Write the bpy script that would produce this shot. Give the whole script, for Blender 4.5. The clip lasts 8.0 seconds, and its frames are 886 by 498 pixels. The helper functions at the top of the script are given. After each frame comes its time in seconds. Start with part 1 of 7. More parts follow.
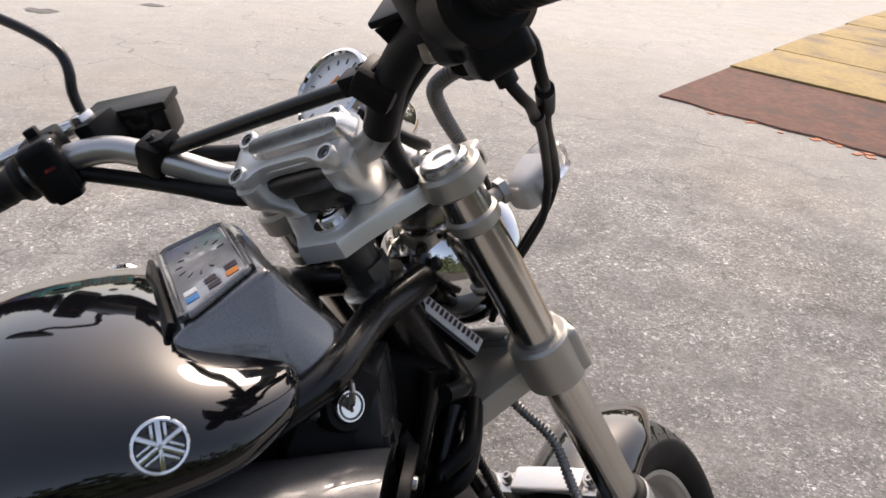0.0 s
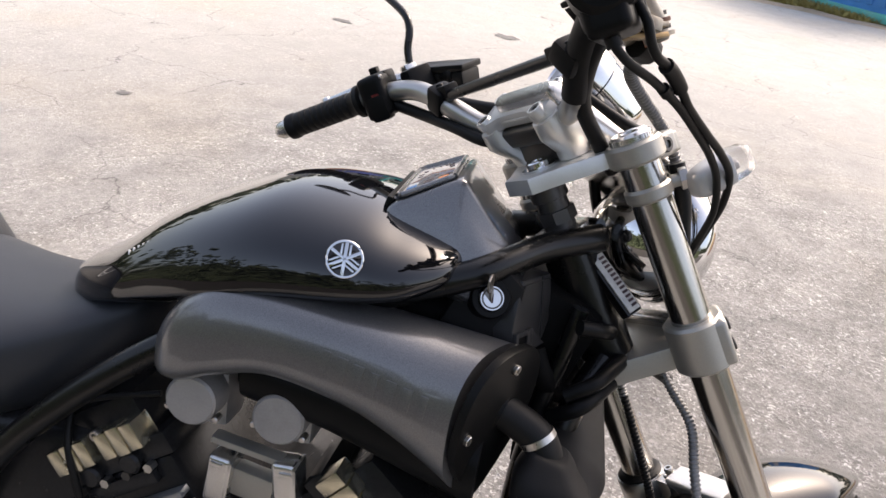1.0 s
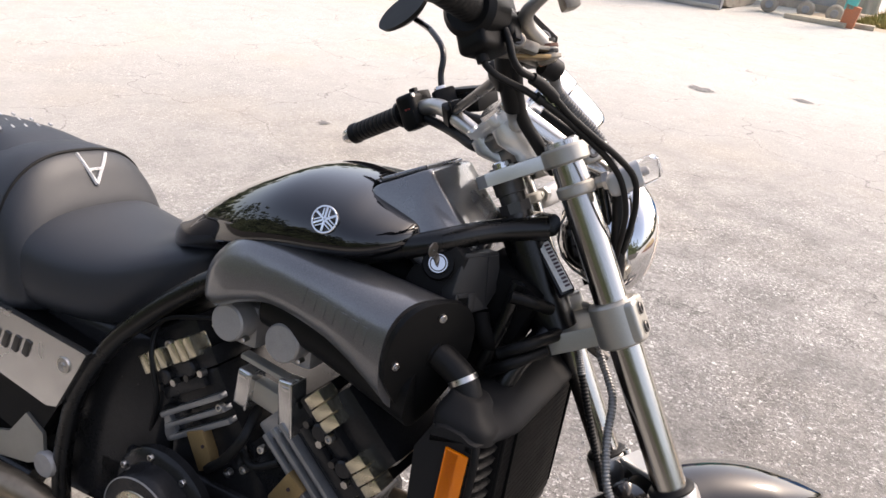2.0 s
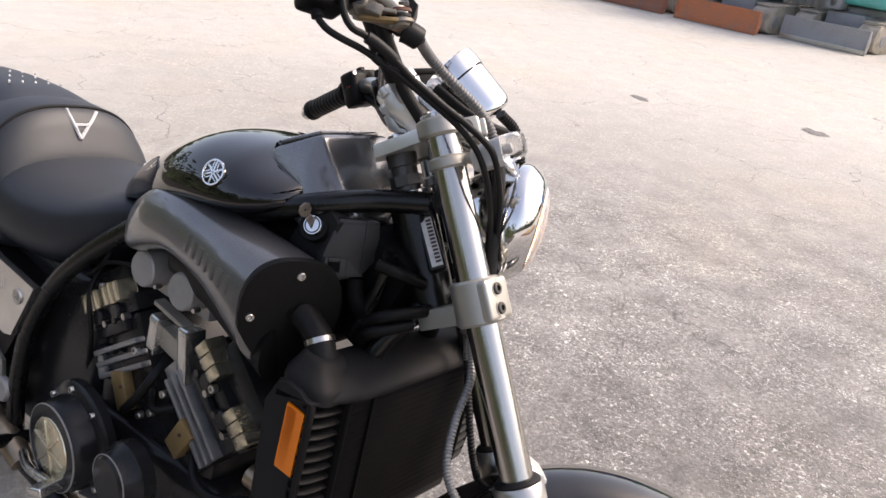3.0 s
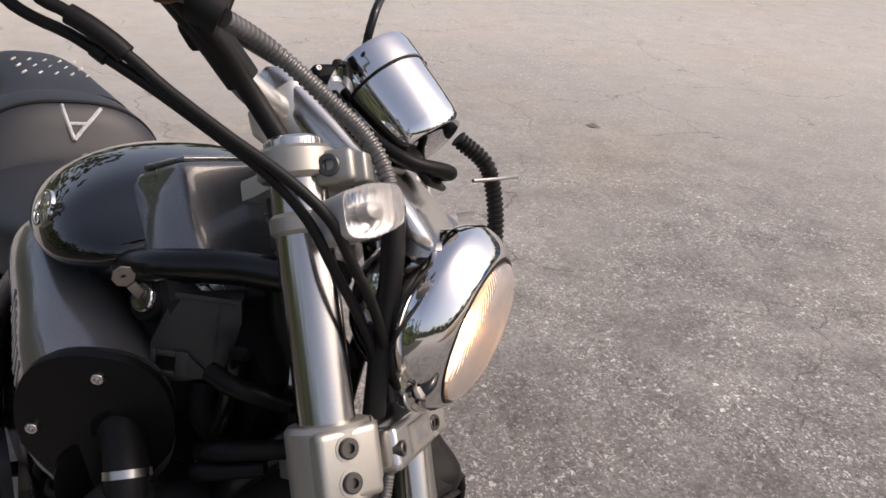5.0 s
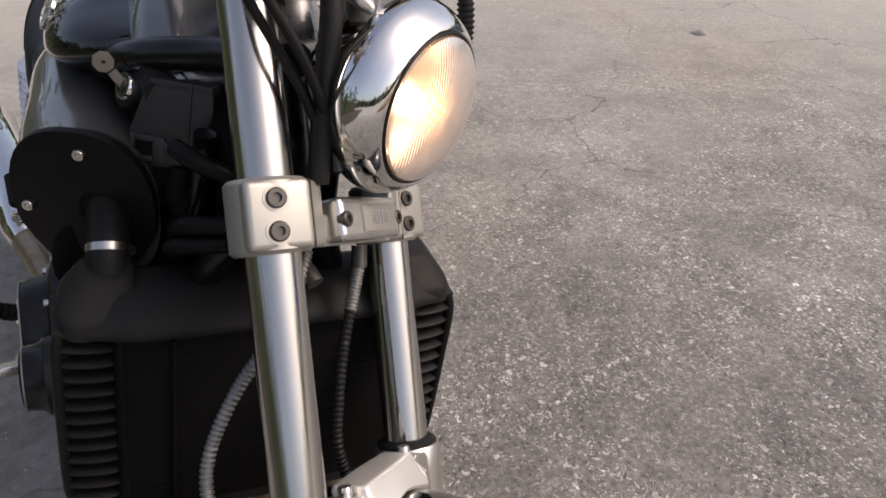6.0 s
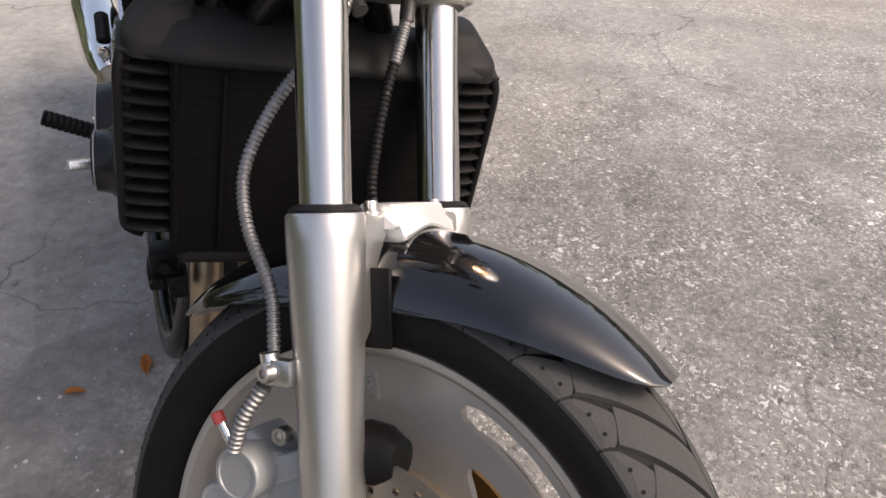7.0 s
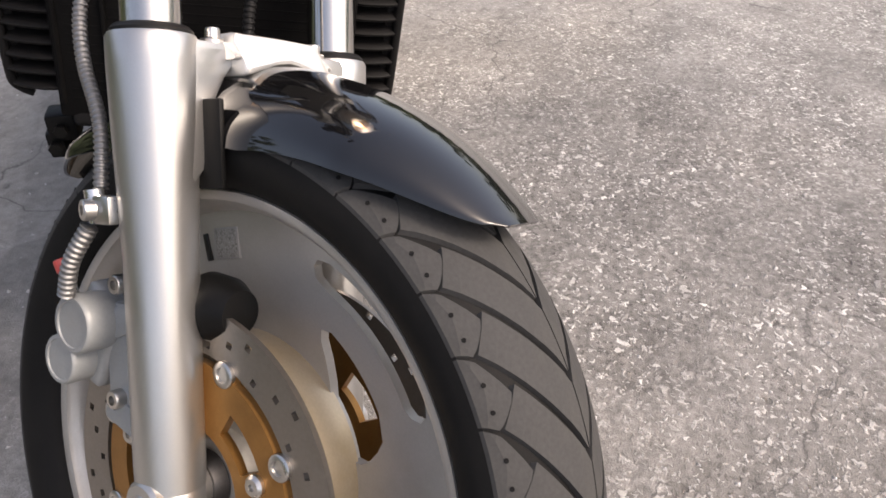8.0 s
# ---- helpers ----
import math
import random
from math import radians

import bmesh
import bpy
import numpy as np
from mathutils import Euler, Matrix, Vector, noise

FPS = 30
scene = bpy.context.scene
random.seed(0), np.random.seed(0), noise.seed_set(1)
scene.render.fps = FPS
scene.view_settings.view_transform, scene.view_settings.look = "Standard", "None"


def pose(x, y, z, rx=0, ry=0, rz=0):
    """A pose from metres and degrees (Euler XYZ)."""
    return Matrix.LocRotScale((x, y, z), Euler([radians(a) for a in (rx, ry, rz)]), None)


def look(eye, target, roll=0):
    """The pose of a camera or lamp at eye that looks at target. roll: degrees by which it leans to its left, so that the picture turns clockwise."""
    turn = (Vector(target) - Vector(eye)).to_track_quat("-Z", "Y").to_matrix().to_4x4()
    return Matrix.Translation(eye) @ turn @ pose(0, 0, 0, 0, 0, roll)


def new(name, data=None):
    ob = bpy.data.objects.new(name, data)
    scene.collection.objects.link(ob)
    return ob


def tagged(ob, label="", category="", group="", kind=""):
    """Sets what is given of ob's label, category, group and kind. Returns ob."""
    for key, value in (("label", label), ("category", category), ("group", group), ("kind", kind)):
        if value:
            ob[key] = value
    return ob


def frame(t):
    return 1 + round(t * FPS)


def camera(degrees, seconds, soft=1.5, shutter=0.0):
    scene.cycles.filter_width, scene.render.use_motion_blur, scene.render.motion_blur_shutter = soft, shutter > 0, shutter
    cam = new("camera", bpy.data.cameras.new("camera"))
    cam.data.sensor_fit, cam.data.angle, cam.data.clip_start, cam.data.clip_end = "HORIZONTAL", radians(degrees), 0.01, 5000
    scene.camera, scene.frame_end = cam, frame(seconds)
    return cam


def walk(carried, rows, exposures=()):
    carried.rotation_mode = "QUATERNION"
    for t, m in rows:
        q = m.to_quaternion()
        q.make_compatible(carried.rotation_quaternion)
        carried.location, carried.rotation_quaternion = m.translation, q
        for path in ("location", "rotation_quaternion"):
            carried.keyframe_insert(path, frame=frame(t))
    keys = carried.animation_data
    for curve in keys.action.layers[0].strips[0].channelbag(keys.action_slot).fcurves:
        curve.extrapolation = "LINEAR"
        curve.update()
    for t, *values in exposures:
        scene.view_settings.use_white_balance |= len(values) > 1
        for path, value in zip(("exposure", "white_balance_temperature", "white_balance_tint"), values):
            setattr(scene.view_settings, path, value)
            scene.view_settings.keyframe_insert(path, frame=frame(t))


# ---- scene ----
from mathutils.bvhtree import BVHTree
cam = camera(60.0, 8.0, shutter=0.1)
PATH = [
    (0, (0.182, 0.01, 1.242), (0.131, 1.794, 0.340), 6.2),
    (0.5, (0.29, -0.102, 1.228), (-0.226, 1.591, 0.296), 5.4),
    (1, (0.441, -0.101, 1.240), (-0.567, 1.375, 0.343), 8.2),
    (1.2, (0.503, -0.099, 1.245), (-0.637, 1.293, 0.371), 8.9),
    (2.3, (0.883, 0.003, 1.297), (-0.61, 1.041, 0.464), 6.2),
    (2.5, (0.92, 0.057, 1.299), (-0.615, 1.045, 0.482), 7.3),
    (3, (0.991, 0.207, 1.258), (-0.619, 1.064, 0.438), 8.2),
    (3.5, (0.921, 0.309, 1.259), (-0.725, 1.092, 0.436), 8.5),
    (4, (0.79, 0.392, 1.264), (-0.879, 1.118, 0.435), 8.7),
    (4.2, (0.748, 0.432, 1.257), (-0.938, 1.116, 0.426), 8.2),
    (5.3, (0.708, 0.724, 1.191), (-1.044, 0.843, 0.233), 2.4),
    (5.5, (0.713, 0.761, 1.167), (-1.024, 0.808, 0.177), 1.3),
    (6, (0.775, 0.783, 1.107), (-0.918, 0.763, 0.042), 0.8),
    (6.5, (0.856, 0.789, 1.033), (-0.812, 0.694, -0.065), 1.5),
    (7, (0.89, 0.831, 0.962), (-0.723, 0.63, -0.202), 2.5),
    (7.5, (0.876, 0.917, 0.923), (-0.685, 0.583, -0.282), 0.5),
    (8, (0.856, 1.006, 0.851), (-0.657, 0.625, -0.400), -0.3),
]
walk(cam, [(t, look(eye, target, roll)) for t, eye, target, roll in PATH], [(0.0, 0.3, 7100, 15.5), (1.0, 0.7, 7050, 15.8), (2.5, 0.76, 7050, 16.5), (3.5, 0.4, 7100, 17), (4.2, 0.2, 7100, 17), (5.3, -0.12, 7150, 18.5), (6.0, -0.08, 7150, 17), (7.0, 0.47, 7150, 16.5), (8.0, 0.6, 7150, 16.5)])

# ---- light and sky ----
world = bpy.data.worlds.new("sky")
scene.world = world
world.use_nodes = True
wn = world.node_tree.nodes
sky = wn.new("ShaderNodeTexSky")
sky.sky_type = "NISHITA"
sky.sun_disc = False
SUN_AZ, SUN_EL = 82.0, 46.0
sky.sun_elevation = radians(SUN_EL)
sky.sun_rotation = radians(90 - SUN_AZ)
sky.air_density, sky.dust_density, sky.ozone_density = 1.0, 4.0, 1.0
# thin cloud: the sky's blue is washed out
veil = wn.new("ShaderNodeHueSaturation")
veil.inputs["Saturation"].default_value = 0.8
veil.inputs["Value"].default_value = 1.5
world.node_tree.links.new(sky.outputs[0], veil.inputs["Color"])
world.node_tree.links.new(veil.outputs[0], wn["Background"].inputs[0])
wn["Background"].inputs[1].default_value = 0.15
sun = new("sun", bpy.data.lights.new("sun", "SUN"))
sun.data.energy, sun.data.angle, sun.data.color = 1.3, radians(12), (1.0, 0.95, 0.88)
sun_dir = Vector((math.cos(radians(SUN_AZ)) * math.cos(radians(SUN_EL)), math.sin(radians(SUN_AZ)) * math.cos(radians(SUN_EL)), math.sin(radians(SUN_EL))))
sun.matrix_world = look(sun_dir * 50, (0, 0, 0))


# ---- materials ----
def material(name, color, rough=0.5, metal=0.0, grain=0.0, scale=200.0, stain=0.0, stain_scale=12.0, bump=0.0, coat=0.0, dirt=None, spec=0.5, rough_var=0.1):
    """A surface with colour, fine grain, broad stains and relief."""
    mat = bpy.data.materials.new(name)
    mat.use_nodes = True
    nt = mat.node_tree
    bsdf = nt.nodes["Principled BSDF"]
    bsdf.inputs["Roughness"].default_value = rough
    bsdf.inputs["Metallic"].default_value = metal
    bsdf.inputs["Coat Weight"].default_value = coat
    bsdf.inputs["Coat Roughness"].default_value = 0.04
    bsdf.inputs["Specular IOR Level"].default_value = spec
    where = nt.nodes.new("ShaderNodeTexCoord")
    fine = nt.nodes.new("ShaderNodeTexNoise")
    fine.inputs["Scale"].default_value, fine.inputs["Detail"].default_value = scale, 4
    broad = nt.nodes.new("ShaderNodeTexNoise")
    broad.inputs["Scale"].default_value, broad.inputs["Detail"].default_value = stain_scale, 6
    for n in (fine, broad):
        nt.links.new(where.outputs["Object"], n.inputs["Vector"])
    shift = nt.nodes.new("ShaderNodeMix")
    shift.data_type, shift.blend_type = "RGBA", "MIX"
    dark = tuple(c * (1 - grain) for c in color)
    light = tuple(min(1, c * (1 + grain)) for c in color)
    shift.inputs[6].default_value, shift.inputs[7].default_value = (*dark, 1), (*light, 1)
    nt.links.new(fine.outputs["Fac"], shift.inputs[0])
    soil = nt.nodes.new("ShaderNodeMix")
    soil.data_type = "RGBA"
    ramp = nt.nodes.new("ShaderNodeValToRGB")
    ramp.color_ramp.elements[0].position, ramp.color_ramp.elements[1].position = 0.48, 0.72
    ramp.color_ramp.elements[1].color = (stain, stain, stain, 1)
    nt.links.new(broad.outputs["Fac"], ramp.inputs[0])
    nt.links.new(ramp.outputs[0], soil.inputs[0])
    nt.links.new(shift.outputs[2], soil.inputs[6])
    soil.inputs[7].default_value = (*(dirt or tuple(c * 0.5 for c in color)), 1)
    nt.links.new(soil.outputs[2], bsdf.inputs["Base Color"])
    gloss = nt.nodes.new("ShaderNodeMapRange")
    gloss.inputs[3].default_value, gloss.inputs[4].default_value = max(0.0, rough - rough_var), min(1.0, rough + rough_var)
    nt.links.new(broad.outputs["Fac"], gloss.inputs[0])
    nt.links.new(gloss.outputs[0], bsdf.inputs["Roughness"])
    if bump:
        b = nt.nodes.new("ShaderNodeBump")
        b.inputs["Strength"].default_value, b.inputs["Distance"].default_value = bump, 0.001
        nt.links.new(fine.outputs["Fac"], b.inputs["Height"])
        nt.links.new(b.outputs[0], bsdf.inputs["Normal"])
    return mat


BLACK_PAINT = material("black_paint", (0.004, 0.004, 0.005), 0.06, 0, 0.2, 900, 0.0, 8, 0, 1.0, spec=0.1, rough_var=0.03)
FENDER_PAINT = material("dusty_black_paint", (0.004, 0.004, 0.0045), 0.12, 0, 0.25, 900, 0.3, 14, 0, 1.0, dirt=(0.007, 0.007, 0.007), spec=0.1, rough_var=0.05)
STAMPED = material("stamped_speckle", (0.34, 0.325, 0.3), 0.5, 0.3, 0.7, 700, 0.9, 420, 0.4, dirt=(0.12, 0.115, 0.105))
# the gold carrier's reflection on the flange is put into this colour
GOLD_LIT = material("gold_lit_flange", (0.56, 0.46, 0.32), 0.36, 0.6, 0.1, 400, 0.5, 16, 0.04, dirt=(0.4, 0.26, 0.1))
FENDER_PAINT.node_tree.nodes["Principled BSDF"].inputs["Coat Roughness"].default_value = 0.045
for lacquer in (BLACK_PAINT, FENDER_PAINT):
    lacquer.node_tree.nodes["Principled BSDF"].inputs["Coat IOR"].default_value = 1.58
GREY_PAINT = material("dark_grey_paint", (0.162, 0.159, 0.158), 0.32, 0.6, 0.5, 900, 0.2, 9, 0.03, 1.0, (0.085, 0.08, 0.075), rough_var=0.06)
POD_PAINT = material("pod_paint", (0.165, 0.164, 0.165), 0.28, 0.65, 0.5, 900, 0.2, 12, 0.02, 1.0, (0.085, 0.082, 0.08), rough_var=0.05)
CHROME = material("chrome", (0.72, 0.72, 0.72), 0.06, 1.0, 0.03, 300, 0.25, 14, 0, dirt=(0.45, 0.43, 0.4), rough_var=0.05)
TUBE_CHROME = material("tube_chrome", (0.48, 0.465, 0.44), 0.18, 1.0, 0.05, 500, 0.2, 10, 0.02, dirt=(0.4, 0.38, 0.35))
ALU = material("alloy", (0.42, 0.407, 0.37), 0.46, 0.8, 0.08, 600, 0.35, 18, 0.05, dirt=(0.36, 0.33, 0.28))
ALU_BRIGHT = material("polished_alloy", (0.66, 0.65, 0.63), 0.24, 0.95, 0.06, 500, 0.25, 20, 0.03, dirt=(0.5, 0.48, 0.45))
SLIDER = material("slider_alloy", (0.5, 0.49, 0.47), 0.33, 0.92, 0.05, 700, 0.2, 24, 0.04, dirt=(0.42, 0.4, 0.37))
CAST_SATIN = material("satin_casting", (0.74, 0.73, 0.7), 0.38, 0.7, 0.05, 500, 0.25, 20, 0.04, dirt=(0.55, 0.53, 0.5))
SIGNAL_SILVER = material("silver_plastic", (0.52, 0.51, 0.495), 0.42, 0.35, 0.06, 600, 0.3, 30, 0.03, dirt=(0.4, 0.385, 0.36))
SPIRAL = material("spiral_wrap", (0.15, 0.147, 0.143), 0.38, 0.4, 0.3, 1500, 0.3, 40, 0.1)
DIAL = material("dial_face", (0.72, 0.72, 0.7), 0.2, 0, 0.1, 200, 0.3, 30, 0, 0.6)
WHEEL_PAINT = material("wheel_paint", (0.43, 0.41, 0.38), 0.36, 0.5, 0.08, 500, 0.45, 14, 0.03, dirt=(0.26, 0.23, 0.18))
BLACK_PLASTIC = material("black_plastic", (0.0055, 0.0055, 0.0055), 0.4, 0, 0.3, 500, 0.4, 20, 0.08, dirt=(0.009, 0.0085, 0.008), spec=0.13)
RADIATOR_BLACK = material("radiator_black", (0.006, 0.0058, 0.0058), 0.6, 0, 0.3, 500, 0.4, 20, 0.05, dirt=(0.007, 0.0066, 0.006), spec=0.06)
LOUVRE = material("louvre_plastic", (0.009, 0.0087, 0.0087), 0.45, 0, 0.25, 700, 0.5, 16, 0.05, dirt=(0.011, 0.0104, 0.01), spec=0.12)
PANEL = material("panel_plastic", (0.027, 0.0264, 0.0267), 0.36, 0, 0.25, 700, 0.6, 22, 0.05, dirt=(0.03, 0.029, 0.028), spec=0.3)
SHROUD = material("shroud_plastic", (0.0155, 0.0151, 0.0154), 0.5, 0, 0.25, 700, 0.5, 16, 0.05, dirt=(0.018, 0.0172, 0.016), spec=0.1)
RUBBER = material("rubber", (0.007, 0.007, 0.007), 0.5, 0, 0.3, 400, 0.4, 30, 0.1, dirt=(0.014, 0.013, 0.012), spec=0.22)
TYRE_SIDE = material("tyre_rubber", (0.007, 0.0067, 0.0065), 0.65, 0, 0.25, 300, 0.5, 18, 0.12, dirt=(0.014, 0.013, 0.012), spec=0.15)
TYRE_TREAD = material("worn_tread", (0.042, 0.0413, 0.04), 0.8, 0, 0.25, 350, 0.6, 26, 0.15, dirt=(0.062, 0.059, 0.054), spec=0.3)
ENGINE = material("engine_black", (0.016, 0.0157, 0.0162), 0.24, 0.0, 0.4, 260, 0.4, 26, 0.15, dirt=(0.011, 0.0105, 0.01), spec=0.24)
FRAME = material("frame_black", (0.004, 0.004, 0.004), 0.28, 0, 0.3, 500, 0.3, 18, 0.04, 0.2, dirt=(0.01, 0.0095, 0.009), spec=0.3)
SEAT = material("seat_vinyl", (0.025, 0.0275, 0.0325), 0.46, 0, 0.25, 900, 0.3, 9, 0.25, dirt=(0.036, 0.038, 0.042), spec=0.4)
GOLD_CAP = material("champagne_alloy", (0.66, 0.6, 0.45), 0.25, 0.9, 0.1, 400, 0.4, 30, 0.05, dirt=(0.2, 0.16, 0.1))
BRASS = material("brass_paint", (0.32, 0.21, 0.09), 0.45, 0.4, 0.15, 400, 0.4, 30, 0.05)
CARRIER = material("gold_anodised", (0.34, 0.17, 0.05), 0.36, 0.75, 0.12, 300, 0.5, 25, 0.05, dirt=(0.2, 0.1, 0.03))
DISC = material("brake_steel", (0.27, 0.245, 0.22), 0.34, 0.9, 0.12, 300, 0.5, 20, 0.05, dirt=(0.22, 0.18, 0.14))
CALIPER = material("caliper_paint", (0.27, 0.28, 0.277), 0.42, 0.2, 0.1, 350, 0.5, 30, 0.06, dirt=(0.25, 0.24, 0.22))
WEATHERED = material("weathered_alloy", (0.26, 0.235, 0.195), 0.45, 0.6, 0.25, 350, 0.8, 60, 0.12, dirt=(0.1, 0.075, 0.055))
LEVER = material("worn_lever", (0.34, 0.325, 0.3), 0.42, 0.6, 0.1, 400, 0.5, 40, 0.05, dirt=(0.2, 0.185, 0.165))
GREY_FIN = material("grey_fin", (0.3, 0.3, 0.3), 0.32, 0.6, 0.15, 400, 0.4, 30, 0.05)
CAP_GREY = material("cap_grey", (0.36, 0.345, 0.33), 0.45, 0.4, 0.12, 500, 0.4, 25, 0.06)
STEEL = material("bolt_steel", (0.55, 0.53, 0.5), 0.3, 1.0, 0.1, 500, 0.3, 60, 0)
DARK_STEEL = material("socket_dark", (0.09, 0.085, 0.08), 0.4, 0.8, 0.2, 500)
BRAID = material("braided_steel", (0.25, 0.246, 0.24), 0.36, 0.75, 0.35, 1500, 0.3, 40, 0.3)
AMBER = material("amber_reflector", (0.92, 0.2, 0.0), 0.22, 0, 0.2, 900, 0.1, 30, 0.15, 0.2, spec=0.3)
WHITE_PAINT = material("white_mark", (0.7, 0.7, 0.68), 0.6, 0, 0.25, 300, 0.4, 40)
CHALK = material("chalk", (0.5, 0.5, 0.5), 0.9, 0, 0.4, 400, 0.6, 90, dirt=(0.12, 0.12, 0.13))
GAUGE = material("gauge_face", (0.3, 0.3, 0.3), 0.12, 0, 0.15, 120, 0.5, 30, 0, 0.8, dirt=(0.5, 0.5, 0.5))
BLUE_LAMP = material("blue_lamp", (0.05, 0.22, 0.5), 0.3)
ORANGE_LAMP = material("orange_lamp", (0.7, 0.22, 0.03), 0.3)
DARK_LAMP = material("dark_lamp", (0.05, 0.03, 0.035), 0.3)
RED_CAP = material("red_cap", (0.45, 0.06, 0.05), 0.5)
TITANIUM = material("heated_pipe", (0.35, 0.28, 0.2), 0.4, 0.8, 0.2, 200, 0.5, 25, 0.05, dirt=(0.15, 0.1, 0.07))
RUST = material("rusted_steel", (0.135, 0.056, 0.036), 0.85, 0.05, 0.6, 22, 1.0, 5.0, 0.5, dirt=(0.075, 0.055, 0.047))
RUST_ORANGE = material("rusted_orange", (0.5, 0.18, 0.085), 0.75, 0.05, 0.3, 50, 0.7, 5, 0.3, dirt=(0.36, 0.19, 0.13))
BLADE_RUST = material("blade_rust", (0.32, 0.135, 0.085), 0.8, 0.05, 0.3, 40, 0.7, 5, 0.3, dirt=(0.24, 0.15, 0.12))
YELLOW_WOOD = material("yellow_painted_plate", (0.33, 0.225, 0.065), 0.75, 0, 0.45, 26, 1.0, 2.6, 0.4, dirt=(0.15, 0.115, 0.08))
GREY_MACHINE = material("grey_machine_paint", (0.3, 0.31, 0.32), 0.6, 0.1, 0.2, 60, 0.5, 5, 0.2, dirt=(0.25, 0.22, 0.19))
TEAL_MACHINE = material("teal_machine_paint", (0.1, 0.5, 0.45), 0.45, 0, 0.15, 60, 0.4, 4, 0.1, dirt=(0.25, 0.45, 0.41))
BLUE_MACHINE = material("blue_machine_paint", (0.2, 0.22, 0.58), 0.42, 0, 0.15, 60, 0.4, 4, 0.1, dirt=(0.36, 0.36, 0.6))
TRACK = material("track_rubber", (0.4, 0.35, 0.285), 0.85, 0, 0.3, 60, 0.6, 8, 0.3, dirt=(0.16, 0.14, 0.115))
FENCE_SHEET = material("fence_sheet", (0.5, 0.48, 0.4), 0.6, 0.1, 0.1, 30, 0.6, 3, 0.1, dirt=(0.32, 0.27, 0.19))
PALE_WOOD = material("pale_wood", (0.5, 0.43, 0.32), 0.8, 0, 0.3, 40, 0.5, 4, 0.2)
CONTAINER = material("container_blue", (0.07, 0.29, 0.66), 0.5, 0, 0.1, 40, 0.3, 2, 0.1)
GRASS = material("grass_blades", (0.33, 0.28, 0.09), 0.8, 0, 0.4, 12, 0.6, 1.5, dirt=(0.36, 0.27, 0.1))
SOIL = material("dry_soil", (0.46, 0.36, 0.26), 0.9, 0, 0.4, 20, 0.6, 2.0, 0.3, dirt=(0.2, 0.17, 0.07))
# dark soil out of view, added only for what the paint reflects
UNSEEN_SOIL = material("unseen_soil", (0.055, 0.049, 0.042), 0.9, 0, 0.4, 25, 0.7, 3.0, 0.3, dirt=(0.07, 0.062, 0.05))
LEAVES = material("tree_leaves", (0.05, 0.066, 0.03), 0.8, 0, 0.5, 6, 0.6, 0.6, dirt=(0.02, 0.035, 0.012))
LEAF_DRY = material("dry_leaf", (0.5, 0.19, 0.04), 0.7, 0, 0.3, 200)
PAPER = material("label_paper", (0.55, 0.55, 0.53), 0.5, 0, 0.1, 200, 0.4, 60)


def brushed(mat, scale, axis=2):
    """Fine lines along one axis of the object on a metal."""
    nt = mat.node_tree
    where = nt.nodes.new("ShaderNodeTexCoord")
    mapping = nt.nodes.new("ShaderNodeMapping")
    size = [scale] * 3
    size[axis] = scale / 60
    mapping.inputs["Scale"].default_value = size
    lines = nt.nodes.new("ShaderNodeTexNoise")
    lines.inputs["Scale"].default_value = 1.0
    lines.inputs["Detail"].default_value = 3
    nt.links.new(where.outputs["Object"], mapping.inputs["Vector"])
    nt.links.new(mapping.outputs[0], lines.inputs["Vector"])
    b = nt.nodes.new("ShaderNodeBump")
    b.inputs["Strength"].default_value, b.inputs["Distance"].default_value = 0.03, 0.0004
    nt.links.new(lines.outputs["Fac"], b.inputs["Height"])
    nt.links.new(b.outputs[0], nt.nodes["Principled BSDF"].inputs["Normal"])


brushed(SLIDER, 900)


def glass(name, color=(1, 1, 1), rough=0.02, ridges=0.0):
    mat = bpy.data.materials.new(name)
    mat.use_nodes = True
    nt = mat.node_tree
    bsdf = nt.nodes["Principled BSDF"]
    bsdf.inputs["Base Color"].default_value = (*color, 1)
    bsdf.inputs["Roughness"].default_value = rough
    bsdf.inputs["Transmission Weight"].default_value = 1.0
    bsdf.inputs["IOR"].default_value = 1.3
    if ridges:
        where = nt.nodes.new("ShaderNodeTexCoord")
        wave = nt.nodes.new("ShaderNodeTexWave")
        wave.bands_direction = "Y"
        wave.inputs["Scale"].default_value = ridges
        wave.inputs["Distortion"].default_value = 1.0
        b = nt.nodes.new("ShaderNodeBump")
        b.inputs["Strength"].default_value, b.inputs["Distance"].default_value = 0.1, 0.0015
        nt.links.new(where.outputs["Object"], wave.inputs["Vector"])
        nt.links.new(wave.outputs["Fac"], b.inputs["Height"])
        nt.links.new(b.outputs[0], bsdf.inputs["Normal"])
    return mat


LENS = glass("headlight_glass", (1, 0.98, 0.95), 0.34, 110)
LENS.node_tree.nodes["Principled BSDF"].inputs["IOR"].default_value = 1.24
REFLECTOR = material("lamp_reflector", (0.9, 0.89, 0.87), 0.3, 0.85, 0.02, 300, 0.1, 20)
CLEAR_LENS = glass("clear_lens", (0.95, 0.95, 0.95), 0.22, 60)
BULB = bpy.data.materials.new("lit_bulb")
BULB.use_nodes = True
BULB.node_tree.nodes["Principled BSDF"].inputs["Emission Color"].default_value = (1.0, 0.64, 0.38, 1)
BULB.node_tree.nodes["Principled BSDF"].inputs["Emission Strength"].default_value = 36.0
MIRROR = material("mirror_glass", (0.9, 0.9, 0.9), 0.01, 1.0, 0, 100, rough_var=0.0)


